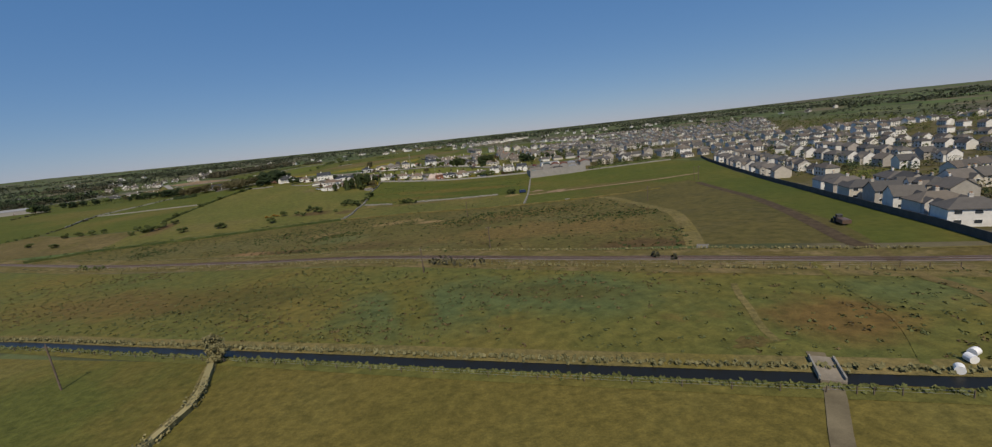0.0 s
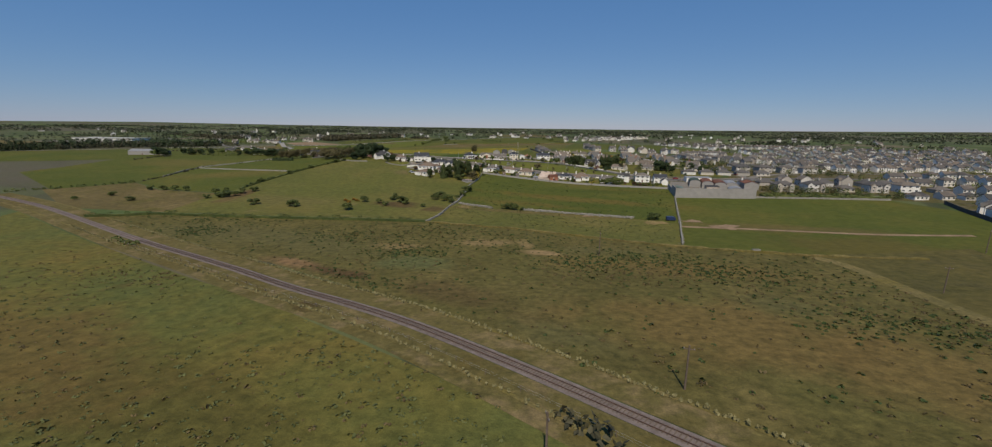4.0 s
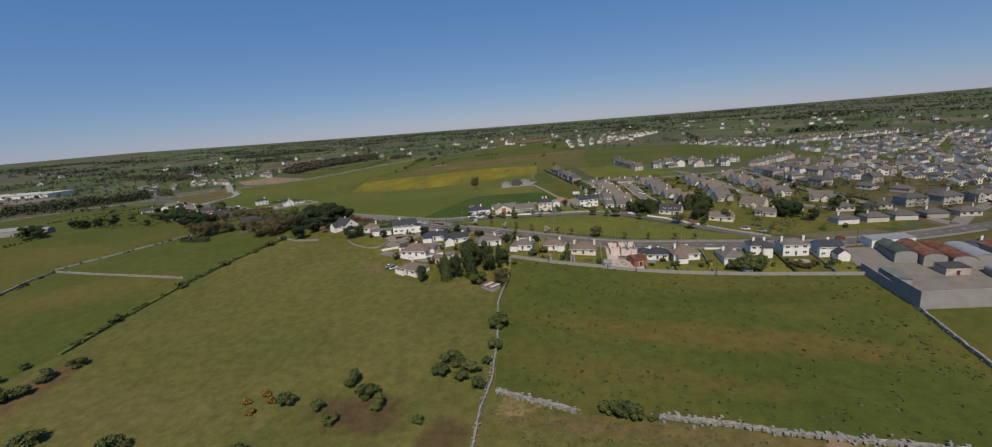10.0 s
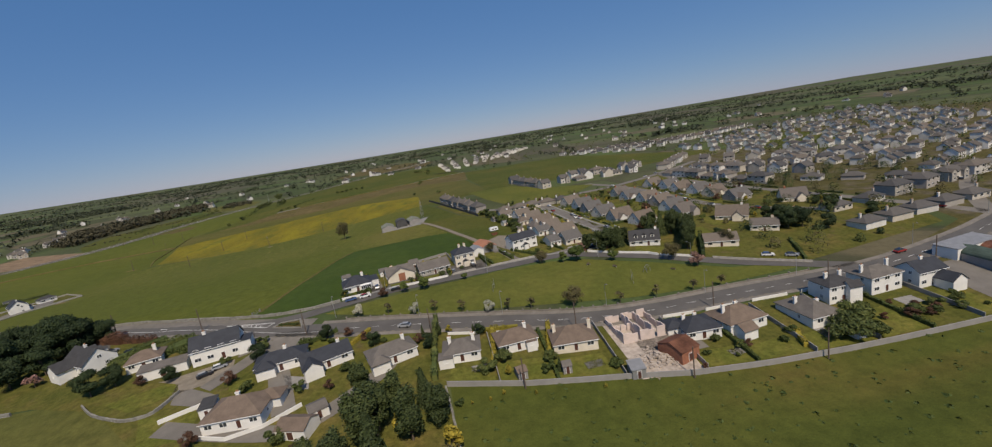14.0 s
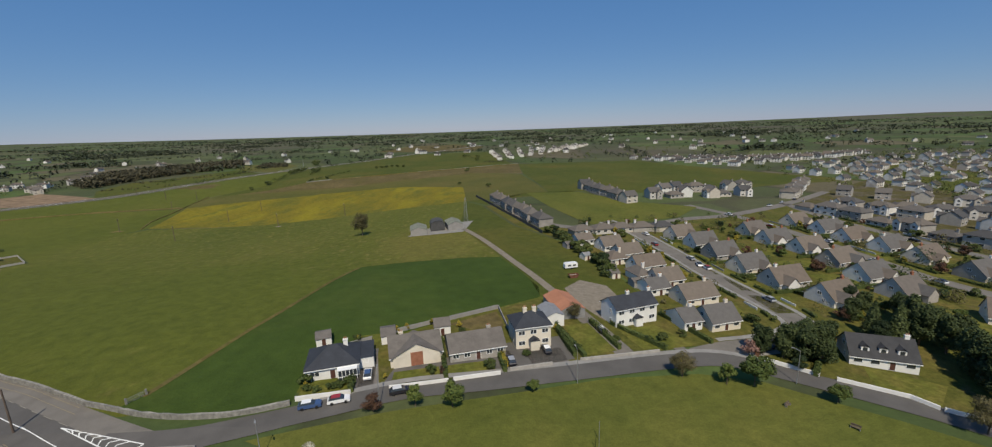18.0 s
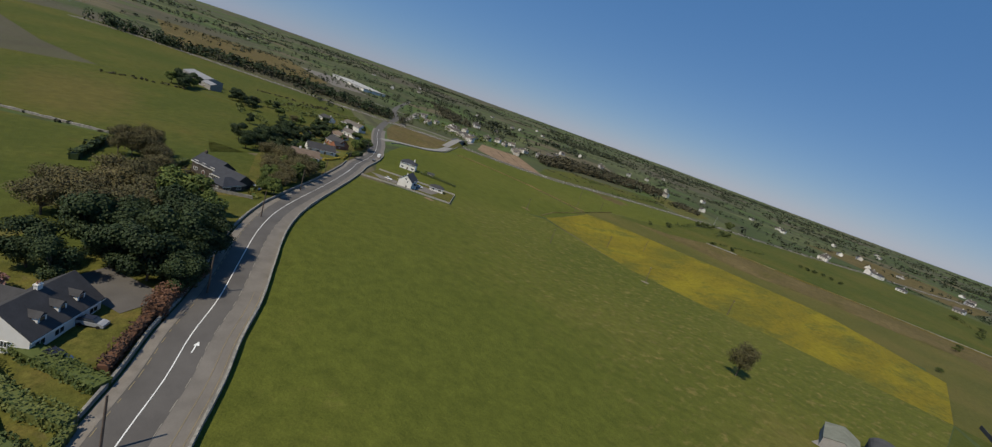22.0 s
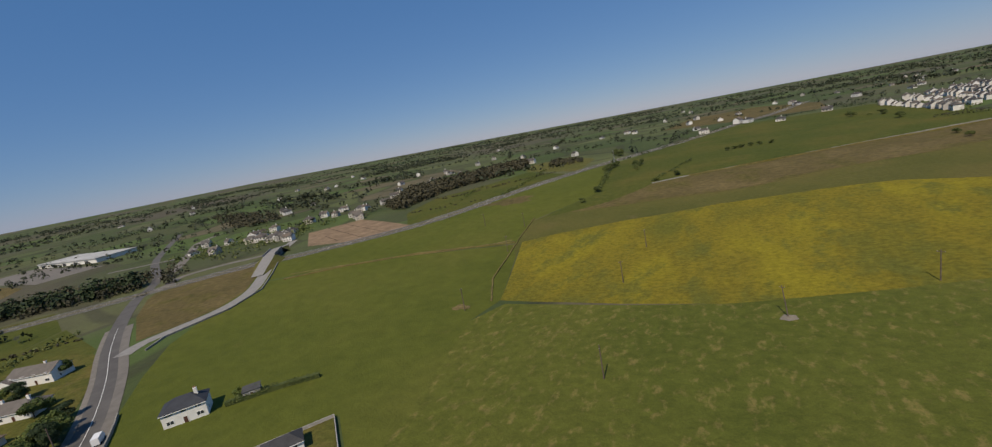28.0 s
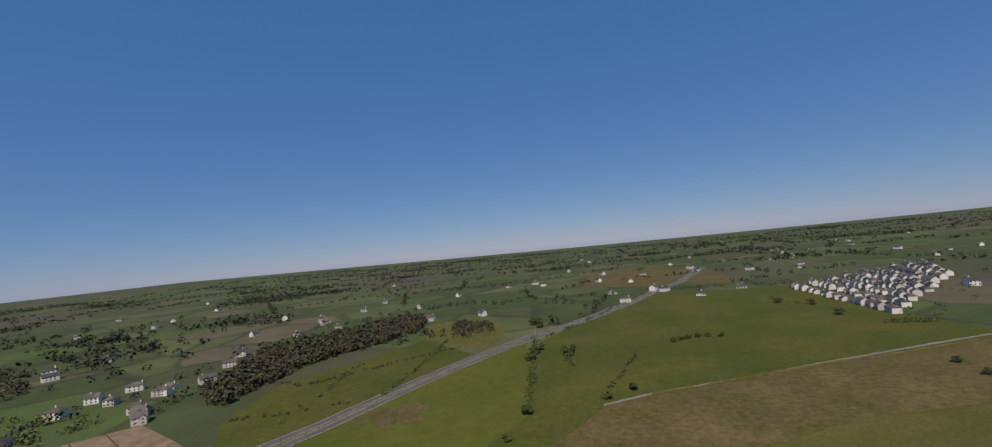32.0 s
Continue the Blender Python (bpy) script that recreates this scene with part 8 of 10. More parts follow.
for x, y in resample(BELT, 6.0):
    for _ in range(3):
        clump(m, x + wr.uniform(-10, 10), y + wr.uniform(-8, 8), wr.uniform(8, 15), 10, 40, 2.2, wr)
tagged(new("woodland", m.data("woodland", [L_DARK])), "belt of dark conifers beyond the dual carriageway", "woodland", kind="stuff")
m = Mesh()
for x, y in resample([(-840, 570), (-800, 650), (-790, 690), (-745, 735), (-700, 775), (-668, 800)], 7.0):
    clump(m, x + wr.uniform(-9, 9), y + wr.uniform(-6, 6), wr.uniform(6, 10), 9, 34, 2.0, wr)
tagged(new("woodland", m.data("woodland", [L_FARBARE])), "band of brown bare trees before the conifers", "woodland", kind="stuff")
PLOT = [(-690, 880), (-690, 1000), (-540, 960), (-480, 1010), (-400, 1170), (-440, 1250), (-540, 1010), (-600, 860)]
# leaf colour paler and greyer: the haze of distance is mixed into it
L_FAR = leafy("hazed_distant_foliage", (0.03, 0.04, 0.022), (0.066, 0.072, 0.042))
m = Mesh()
CLEAR = [(-860, 300), (-860, 640), (-640, 700), (-600, 860), (-480, 1010), (-400, 1170), (-280, 1400), (-90, 1400), (-60, 1120), (110, 1110), (330, 960), (640, 1000), (640, 20), (110, 20), (110, -300), (-700, -300), (-700, 320)]
for i in range(900):
    x, y = wr.uniform(-3400, 2800), wr.uniform(200, 4300)
    a = wr.choice((0.3, 1.8)) + wr.gauss(0, 0.35)
    d = math.hypot(x + 250, y - 700)
    L = wr.uniform(80, 330)
    n = int(L / (9 + d * 0.006))
    for k in range(n):
        px, py = x + math.cos(a) * L * k / n + wr.gauss(0, 3), y + math.sin(a) * L * k / n + wr.gauss(0, 3)
        if inside((px, py), CLEAR) or inside((px, py), PLOT) or wr.random() < 0.15:
            continue
        if d < 1400:
            clump(m, px, py, wr.uniform(3, 9), 8, 14, 2.6, wr)
        else:
            clump(m, px, py, wr.uniform(4, 10), 14, 9, 5.0, wr)
for i in range(60):
    x, y = wr.uniform(-3200, 2600), wr.uniform(900, 4200)
    for k in range(40):
        px, py = x + wr.gauss(0, 60), y + wr.gauss(0, 26)
        if not inside((px, py), CLEAR):
            clump(m, px, py, wr.uniform(5, 11), 14, 9, 5.0, wr)
tagged(new("hedgerow_trees", m.data("hedgerow_trees", [L_FAR])), "distant hedgerows and copses between the fields", "trees", kind="stuff")
m = Mesh()
for i in range(900):
    x, y = wr.uniform(200, 700), wr.uniform(450, 1100)
    clump(m, x, y, wr.uniform(2.5, 7.5), wr.uniform(4, 8), 30, 1.1, wr)
for i in range(120):
    x, y = wr.uniform(-90, 330), wr.uniform(1130, 1420)
    clump(m, x, y, wr.uniform(2, 4), 5, 9, 1.6, wr)
for i in range(160):
    x, y = wr.uniform(-800, -675), wr.uniform(850, 980)
    clump(m, x, y, wr.uniform(3, 7), 7, 12, 1.8, wr)
for i in range(60):
    x, y = -560 + wr.uniform(-50, 40), 660 + wr.uniform(-40, 40)
    if abs(y - 700) > 25:
        clump(m, x, y, wr.uniform(2, 5), 5, 12, 1.3, wr)
tagged(new("garden_trees", m.data("garden_trees", [L_BUSH])), "garden trees and bushes among distant houses", "trees", kind="stuff")

MARSH = [(-303, 273), (-270, 292), (-210, 298), (-153, 305), (-109, 310), (-58, 305), (-15, 294), (13, 286), (68, 281), (73, 262), (77, 210), (78, 187), (67, 150), (59, 128), (25, 141), (-39, 175), (-77, 197), (-139, 225), (-220, 252)]
MEADOW = [(-300, 186), (-145, 127), (-64, 97), (-11, 78), (57, 57), (120, 34), (99, 84), (59, 102), (25, 118), (-6, 134), (-51, 159), (-110, 187), (-157, 204), (-222, 230)]


def rushes(area, n, box, material, label, thresh, seed, h=0.7, size=0.45):
    """Tussocks gathered in drifts."""
    rnd = random.Random(seed)
    m = Mesh()
    drift = [(rnd.uniform(box[0], box[2]), rnd.uniform(box[1], box[3]), rnd.uniform(8, 26)) for _ in range(26)]
    for _ in range(n):
        if rnd.random() < thresh:
            c = rnd.choice(drift)
            p = (c[0] + rnd.gauss(0, c[2]), c[1] + rnd.gauss(0, c[2] * 0.6))
        else:
            p = (rnd.uniform(box[0], box[2]), rnd.uniform(box[1], box[3]))
        if not inside(p, area):
            continue
        s = rnd.uniform(0.5, 1.3)
        z = gz(*p)
        for k in range(7):
            a = rnd.uniform(0, 6.283)
            leaf(m, (p[0] + 0.4 * s * math.cos(a), p[1] + 0.4 * s * math.sin(a), z + h * s * rnd.uniform(0.05, 0.45)), (math.cos(a) * 0.6, math.sin(a) * 0.6, 1.0), size * s, rnd)
    tagged(new("rushes", m.data("rushes", [material])), label, "rushes", kind="stuff")


L_TUFT = leafy("dark_grass_tufts", (0.03, 0.05, 0.012), (0.05, 0.07, 0.018))
L_BROWNRUSH = leafy("brown_rush_tussocks", (0.075, 0.055, 0.022), (0.14, 0.1, 0.045))
rushes(MARSH, 6500, (-303, 128, 78, 311), L_TUFT, "dark green rush tussocks scattered over the marsh", 0.85, 31, 0.8, 0.6)
rushes(MARSH, 3500, (-303, 128, 78, 311), L_BROWNRUSH, "brown dead rush tussocks in the marsh", 0.8, 32)
rushes(MEADOW, 6500, (-300, 34, 120, 230), L_RUSH, "dark green rush tussocks in the wet meadow", 0.75, 33)
rushes(MEADOW, 3500, (-300, 34, 120, 230), L_BROWNRUSH, "brown rush tussocks in the wet meadow", 0.9, 34)
rushes([(-108, 312), (-58, 307), (-15, 296), (13, 288), (20, 289), (27, 334), (-60, 351), (-105, 360)], 1500, (-108, 288, 27, 360), L_RUSH, "dark tussocks on the rough strip", 0.8, 35, 0.5)
rushes([(-105, 362), (-7, 349), (27, 337), (38, 414), (42, 444), (-50, 450), (-112, 460)], 1300, (-112, 337, 42, 460), L_TUFT, "darker tufts in the pasture", 0.4, 36, 0.4, 0.7)
for line, off, h, mt in ((DRAIN, 2.6, 0.9, L_REED), (DRAIN, -2.3, 0.5, L_RUSH)):
    P = [p for p in offset(line, off) if -290 < p[0] < 115]
    rnd = random.Random(9)
    m = Mesh()
    for x, y in resample(P, 0.35):
        x, y = x + rnd.gauss(0, 0.4), y + rnd.gauss(0, 0.4)
        for _ in range(3):
            leaf(m, (x, y, gz(x, y) + h * rnd.uniform(0.2, 0.8)), (rnd.uniform(-1, 1), -0.8, 0.5), 0.7, rnd)
    tagged(new("reeds", m.data("reeds", [mt])), "fringe of dry reeds along the drain" if h > 0.6 else "green rushes along the drain", "reeds", kind="stuff")

# dry grass standing along the railway fences
for off, seed in ((9.6, 41), (-8.6, 42)):
    rnd, m = random.Random(seed), Mesh()
    for x, y in resample([p for p in offset(RAIL, off) if -290 < p[0] < 115], 0.5):
        if rnd.random() < (0.9 if off > 0 else 0.5):
            x, y = x + rnd.gauss(0, 0.35), y + rnd.gauss(0, 0.35)
            for _ in range(4):
                leaf(m, (x, y, gz(x, y) + rnd.uniform(0.2, 0.7)), (rnd.uniform(-1, 1), -0.8, 0.5), 0.6, rnd)
    tagged(new("dry_grass", m.data("dry_grass", [L_REED])), "pale dry grass standing along the railway fence", "grass", kind="stuff")

# grass line and bank in the near meadow, block shed behind the white house
ribbon("grass_strip", smooth([(-63, 88), (-60, 80), (-56.5, 71), (-56, 60), (-58, 40)]), 0.9, 0.9, M_STRAW, F3, "pale rough grass line across the meadow", "verge")
shed(-419.5, 697, 53, 5, 4, 2.6, 0.3, "mono", M_DARKFENCE, M_BLOCK, "small dark flat-roofed shed beside a hedge")

hedge([(-63.5, 89), (-59.5, 81), (-56, 73), (-54.4, 67), (-54.6, 59), (-56, 48)], 1.1, 1.5, L_REED, "straggling pale scrub line across the meadow", 0.7, uneven=0.7)
for x, y, r in ((65.4, 55.6, 20), (63.4, 54.2, 80), (59.7, 52.2, 50)):
    o = tagged(new("bale"), "white plastic-wrapped bale on the drain bank", "bale", "wrapped bales by the drain")
    m = Mesh()
    limb(m, (-0.6, 0, 0.6), (0.6, 0, 0.6), 0.6, 0.6, 14)
    m.f += [tuple(range(13, -1, -1)), tuple(range(14, 28))]
    m.m += [0, 0]
    part("wrap", m, M_WHITEPAINT, o)
    o.matrix_basis = pose(x, y, gz(x, y) + F3, 0, 0, r)
for x, y in ((-24.6, 136.8), (85.1, 237.6), (-2.7, 161.2)):
    tagged(pole(x, y, 8.5, True, "dark timber pole beside the railway"), group=PG)

for x, y, r, lab in ((49.2, 285.2, 10, "grey concrete water trough beside the grassy bank"), (60.1, 123.9, -26, "small grey concrete box beside the railway")):
    o = tagged(new("water_trough"), lab, "trough")
    m = Mesh()
    m.box(-1.6, -0.7, -0.2, 1.6, 0.7, 0.12)
    for b in ((-1.6, -0.7, 1.6, -0.55), (-1.6, 0.55, 1.6, 0.7), (-1.6, -0.55, -1.45, 0.55), (1.45, -0.55, 1.6, 0.55)):
        m.box(b[0], b[1], 0.12, b[2], b[3], 0.8)
    part("basin", m, M_CONCRETE, o)
    m = Mesh()
    m.box(-1.45, -0.55, 0.12, 1.45, 0.55, 0.6)
    part("water", m, M_WATER, o)
    o.matrix_basis = pose(x, y, gz(x, y) + F2, 0, 0, r)

# garden boundaries of the row
for i, (a, b) in enumerate((((-100.8, 459.5), (-101, 484)), ((-86, 457), (-85.5, 482)), ((-69.2, 454), (-68.5, 480)), ((-49, 450.8), (-48.5, 476)), ((-36, 449.3), (-35.5, 474)), ((-20.5, 448.5), (-20, 474)), ((-2.8, 448), (-2.4, 474)), ((12.8, 447.6), (13, 474)), ((27.8, 447.4), (28, 474)))):
    if i % 3 == 1:
        hedge([a, b], 1.3, 0.9, L_HEDGE, "clipped hedge between two back gardens", 0.9)
    else:
        wall("garden_wall", [a, b], 1.4, 0.2, M_BLOCK, "grey block wall between two back gardens", step=12)
for a, b in (((-113, 488), (-104, 485.6)), ((-98, 484), (-87, 481.3)), ((-83, 480.2), (-71, 477.8)), ((-47, 476.6), (-37, 476.2)), ((-33, 476.2), (-22, 476.2)), ((-17, 476.4), (-5, 476.2)), ((0, 476.2), (11, 476)), ((15, 476), (26, 476.4)), ((29, 476.6), (40, 477))):
    wall("garden_wall", [a, b], 0.9, 0.25, M_WHITE, "low white front garden wall by the footpath", step=12)
for x, y, w, d, r in ((-38, 455, 4, 3, 10), (-12, 457, 3, 8, 0), (-75, 461, 5, 3, 5), (-105, 468, 5, 3, 0), (21, 461, 6, 4, 0)):
    c, s = math.cos(radians(r)), math.sin(radians(r))
    sheet("patio", [(x + a * w / 2 * c - b * d / 2 * s, y + a * w / 2 * s + b * d / 2 * c) for a, b in ((-1, -1), (1, -1), (1, 1), (-1, 1))], M_CONCRETE, F4, "pale paved patio behind a bungalow", "patio")
# boundaries of the bungalow gardens and the cluster
for a, b, m2, lab in (((-142, 530), (-146, 549), L_HEDGE, "clipped hedge between bungalow gardens"), ((-122.5, 534), (-125.5, 552), L_HEDGE, "clipped hedge between bungalow gardens"), ((-109.5, 537), (-112, 553), L_HEDGE, "clipped hedge between bungalow gardens"), ((-90, 543), (-95, 560), L_HEDGE, "dark clipped hedge beside the long lawn"),
                      ((-69, 546), (-79, 560), L_HEDGE, "low dark hedge beside the drive"), ((-56, 549), (-63, 566), L_HEDGE, "dark clipped garden hedge"), ((-189, 501.2), (-183.5, 508), L_HEDGE, "clipped green hedge beside the road"), ((-160.5, 494.8), (-149.5, 502), L_HEDGE, "clipped green garden hedge beside the lane"), ((-143.2, 491.5), (-138.4, 499), L_GOLD, "yellow-green garden hedge beside a lawn"), ((-103, 486.6), (-91, 485.2), L_GOLD, "golden garden hedge beside the footpath"),
                      ((-40, 534.5), (-29, 546), L_HEDGE, "clipped hedge of a corner garden"), ((-9, 514), (3, 535), L_DARK, "tall dark conifer hedge between gardens"), ((-48, 543), (-42, 552), L_COPPER, "reddish copper-leaved garden hedge by a wall"), ((20, 496), (30, 515), L_HEDGE, "clipped green garden hedge")):
    hedge([a, b], 3.0 if m2 is L_DARK else 1.4, 1.6 if m2 is L_DARK else 1.1, m2, lab, 0.9)
# planted traffic island, entrance lane, swing frame
bed_soil = sheet("flower_bed", [(-173.4, 513.2), (-163.4, 509.6), (-165.4, 515), (-171.2, 515)], M_HEATH, F6, "planted bed on the traffic island", "flower bed")
wall("bed_wall", [(-174, 512.9), (-163, 509), (-165, 515.6), (-171.4, 515.4), (-174, 512.9)], 0.5, 0.25, M_CONCRETE, "low pale kerb wall round the planted island", step=3)
for i in range(16):
    tree("shrub", -171.8 + i * 0.45 + TR.uniform(-0.3, 0.3), 514 - i * 0.16 + TR.uniform(-0.7, 0.7), TR.uniform(0.6, 1.1), group="shrubs on the traffic island")
sheet("driveway", [(-171.5, 509), (-152, 503.6), (-158.5, 497), (-162, 492.5), (-170, 494.5)], M_ASPHALT_OLD, F4, "tarmac entrance lane off the main road", "driveway")
for x, y in ((-54.1, 448.6), (-20.4, 445.4), (-95, 456.5)):
    tagged(pole(x, y, 8.5, False, "plain timber pole by the garden wall"), group="telephone poles along the road")
root = tagged(new("swing_frame"), "grey steel swing frame on the green", "swing")
for sx in (-1.5, 1.5):
    for sy in (-1.0, 1.0):
        m = Mesh()
        limb(m, (sx, sy, -0.2), (sx, 0, 2.5), 0.05, 0.05, 6)
        part("leg", m, M_GALV, root)
m = Mesh()
limb(m, (-1.6, 0, 2.5), (1.6, 0, 2.5), 0.05, 0.05, 6)
part("crossbar", m, M_GALV, root)
for sx in (-0.6, 0.6):
    m = Mesh()
    m.box(sx - 0.25, -0.1, 0.5, sx + 0.25, 0.1, 0.55)
    s = part("swing_seat", m, M_TYRE, root)
    for k in (-0.22, 0.22):
        m = Mesh()
        limb(m, (sx + k, 0, 0.55), (sx + k, 0, 2.5), 0.015, 0.015, 4)
        part("chain", m, M_GALV, s)
root.matrix_basis = pose(-35.4, 509.5, gz(-35.4, 509.5) + F2, 0, 0, 40)
for x, y in ((-94.1, 514.2), (-44.1, 503.2)):
    root = tagged(new("goalposts"), "slim white steel goalposts on the green", "goal")
    for k in (-1.8, 1.8):
        m = Mesh()
        limb(m, (0, k, -0.2), (0, k, 4.2), 0.06, 0.05, 6)
        part("goal_post", m, M_GALV, root)
    m = Mesh()
    limb(m, (0, -1.8, 2.2), (0, 1.8, 2.2), 0.05, 0.05, 6)
    part("crossbar", m, M_GALV, root)
    root.matrix_basis = pose(x, y, gz(x, y) + F2, 0, 0, -15)


# ---- field hedges towards the dual carriageway ----
def field_hedge(pts, h=3.0, w=3.5, material=None, label="ragged dark field hedge with small trees", gap=0.1):
    m = Mesh()
    for x, y in resample(pts, 3.0):
        if wr.random() > gap:
            clump(m, x + wr.gauss(0, 0.8), y + wr.gauss(0, 0.8), h * wr.uniform(0.5, 1.3), w * wr.uniform(0.7, 1.3), 16, 1.1, wr)
    o = tagged(new("hedge"), label, "hedge")
    part("foliage", m, material or L_BUSH, o)


field_hedge([(-24, 147.5), (-16, 143), (-8, 139)], 2.4, 4.5, L_FARBARE, 'dark twiggy thicket beside the railway', 0.0)
field_hedge([(-232, 240), (-224, 237.5), (-217, 235)], 3, 5, L_BUSH, 'green thicket beside the railway', 0.0)
field_hedge([(44, 117), (48, 115)], 1.6, 2.4, L_FARBARE, 'dark twiggy thicket beside the railway', 0.0)
field_hedge([(-401, 1173), (-391, 1100), (-386, 1057), (-379, 989)], 4, 5, gap=0.35)
field_hedge([(-369, 1127), (-358, 1065)], 4.5, 5, gap=0.3)
field_hedge([(-338, 1007), (-322, 1055), (-311, 1100)], 1.6, 3, gap=0.4)
field_hedge([(-112, 1160), (-84, 1159)], 3, 5, L_FARBARE, "low brown scrub hedge in the field", 0.1)
field_hedge([(-145, 1316), (-141, 1276), (-131, 1256)], 3.5, 5, gap=0.4)
field_hedge([(-133, 1450), (-118, 1405), (-83, 1415)], 5, 7, L_DARK, "tall dark hedge beside the far estate", 0.0)
field_hedge([(-267, 1454), (-218, 1438), (-160, 1440)], 3, 6, L_DARK, "dark hedge before far white houses", 0.1)
field_hedge([(-492, 1172), (-483, 1089), (-482, 1016)], 3, 4, gap=0.3)
field_hedge([(-529, 970), (-530, 995), (-533, 1024), (-547, 1075), (-542, 1103)], 3, 4, gap=0.5)
field_hedge([(-552, 508), (-554, 530), (-553.5, 554)], 1.6, 2.5, L_FARBARE, "low brown field hedge", 0.1)
field_hedge([(-545, 590), (-512, 584), (-497, 596), (-455, 597), (-425, 580)], 3.5, 4.5, label="leafy hedge between the fields and gardens")
field_hedge([(-561, 592), (-600, 640), (-640, 690)], 2.2, 3, L_FARBARE, "low bare field hedge", 0.25)
field_hedge([(-280, 1400), (-340, 1265), (-397, 1150)], 2.0, 3, gap=0.6)
field_hedge([(-560, 640), (-600, 690), (-615, 720)], 3, 4, gap=0.2)
field_hedge([(-420, 470), (-410, 440), (-402, 412), (-394, 381)], 1.2, 1.8, L_FARBARE, "low brown hedge on an old wall", 0.3)
field_hedge([(-394, 381), (-421, 334), (-440, 300)], 2.0, 2.5, gap=0.3)
field_hedge([(-424, 471), (-400, 502), (-376, 532)], 1.0, 1.5, L_FARBARE, "low brown hedge on an old wall", 0.4)
sheet("field", [(-389, 1572), (-355, 1895), (-209, 1969), (-114, 1694), (-135, 1476), (-262, 1506)], M_DRYBROWN, F3, "dry brown rough land by the dual carriageway")
m = Mesh()
for i in range(420):
    p = (wr.uniform(-1200, -830), wr.uniform(990, 1150))
    if inside(p, [(-915, 1000), (-868, 1002), (-840, 1028), (-960, 1097), (-1135, 1147), (-1200, 1137)]):
        clump(m, *p, wr.uniform(6, 9), 9, 18, 2.6, wr)
for i in range(140):
    p = (wr.uniform(-520, -450), wr.uniform(1200, 1270))
    if inside(p, [(-499, 1203), (-452, 1201), (-462, 1244), (-517, 1270)]):
        clump(m, *p, wr.uniform(4, 6), 7, 16, 2.0, wr)
tagged(new("woodland", m.data("woodland", [L_FARBARE])), "brown scrubby copse between fields", "woodland", kind="stuff")
for a, b in (((-658, 946), (-553, 893)), ((-645, 958), (-541, 908)), ((-625, 912), (-590, 894))):
    ribbon("furrow", [a, b], 0.4, 0.4, M_PEAT, F3, "dark furrow in the ploughed plot", "field")
for x, y, r in ((-711, 1008, 20), (-731, 1041, 40), (-697, 1044, 10), (-672, 1057, 60), (-737, 1013, 30), (-686, 1028, 15), (-698, 1107, 45), (-764, 960, 20), (-712, 926, 10), (-727, 915, 15), (-672, 908, 20), (-666, 993, 30)):
    far_house(x, y, r, 1.0)
blot(-96, 186, 7, M_HEATH, "reddish brown scrub on the railway verge", 0.5, -0.4)
blot(40.6, 66.2, 4.5, M_HEATH, "dark scrubby patch by the drain", 0.5, 0.1)
ribbon("ditch", smooth([(51.7, 92.4), (49, 85.3), (47.1, 78.4), (44.6, 70.7), (43.9, 65.6)]), 0.7, 0.7, M_STRAW, F3, "narrow pale grassy bank across the meadow", "ditch")

# more of the town behind the fence
for a, b, n, rot in (((196, 255), (222, 330), 6, 75), ((250, 130), (330, 150), 6, 10), ((222, 205), (300, 215), 6, 10), ((300, 215), (330, 250), 4, 70), ((262, 395), (300, 440), 4, 50), ((330, 170), (420, 260), 8, 45), ((200, 440), (300, 455), 7, 8), ((420, 120), (540, 160), 8, 15), ((480, 520), (640, 560), 9, 10), ((130, 100), (240, 92), 8, -5), ((240, 90), (420, 70), 12, -8), ((420, 60), (600, 150), 12, 25)):
    row("far", a, b, n, rot, 2.5)
m = Mesh()
for i in range(420):
    x, y = wr.uniform(150, 640), wr.uniform(80, 560)
    if x > 150 + (y - 100) * 0.2:
        clump(m, x, y, wr.uniform(1.5, 6), 5, 22, 1.0, wr)
tagged(new("garden_trees", m.data("garden_trees", [L_BUSH])), "garden trees and hedges between the estate houses", "trees", kind="stuff")

# shrubs before the row, hedges and low walls of the estate
for x, y, h in ((-120.7, 489, 4.2), (-115.7, 488.2, 4.8), (-104.9, 486.4, 3)):
    tree("conifer", x, y, h, 0.9)
tree("gold", -112.6, 488.6, 3.2)
tree("copper", -145.1, 497.4, 3.2)
for x, y in ((-176, 505), (-173, 503.5), (-172, 500), (-180, 506.5), (-153, 497), (-150, 495), (-128, 488.5), (-133, 490)):
    tree("shrub", x, y, TR.uniform(1.2, 2.4))
sheet("lawn", [(-157, 496), (-149, 501), (-144, 498.5), (-144.5, 492)], M_PARK, F4, "mown front lawn behind a hedge", "lawn")
sheet("lawn", [(-137.5, 498), (-127, 494.5), (-129, 489), (-141, 492)], M_PARK, F4, "mown front lawn behind a hedge", "lawn")
for line, a0, a1 in ((ESTRD, 16, -4), (EST2, 6, -6), (EST4, 4, -4)):
    for off in (6.6, -6.6):
        P = resample(offset(line, off)[a0:a1], 5.0)
        for k in range(0, len(P) - 2, 3):
            if (k // 3) % 3 == 2:
                wall("garden_wall", P[k:k + 3], 0.8, 0.2, (M_WHITE, M_STONEWALL)[k % 2], "low front garden wall on the estate", step=10)
            else:
                hedge(P[k:k + 3], 1.0, 0.9, L_HEDGE, "low clipped front garden hedge on the estate", 0.7)
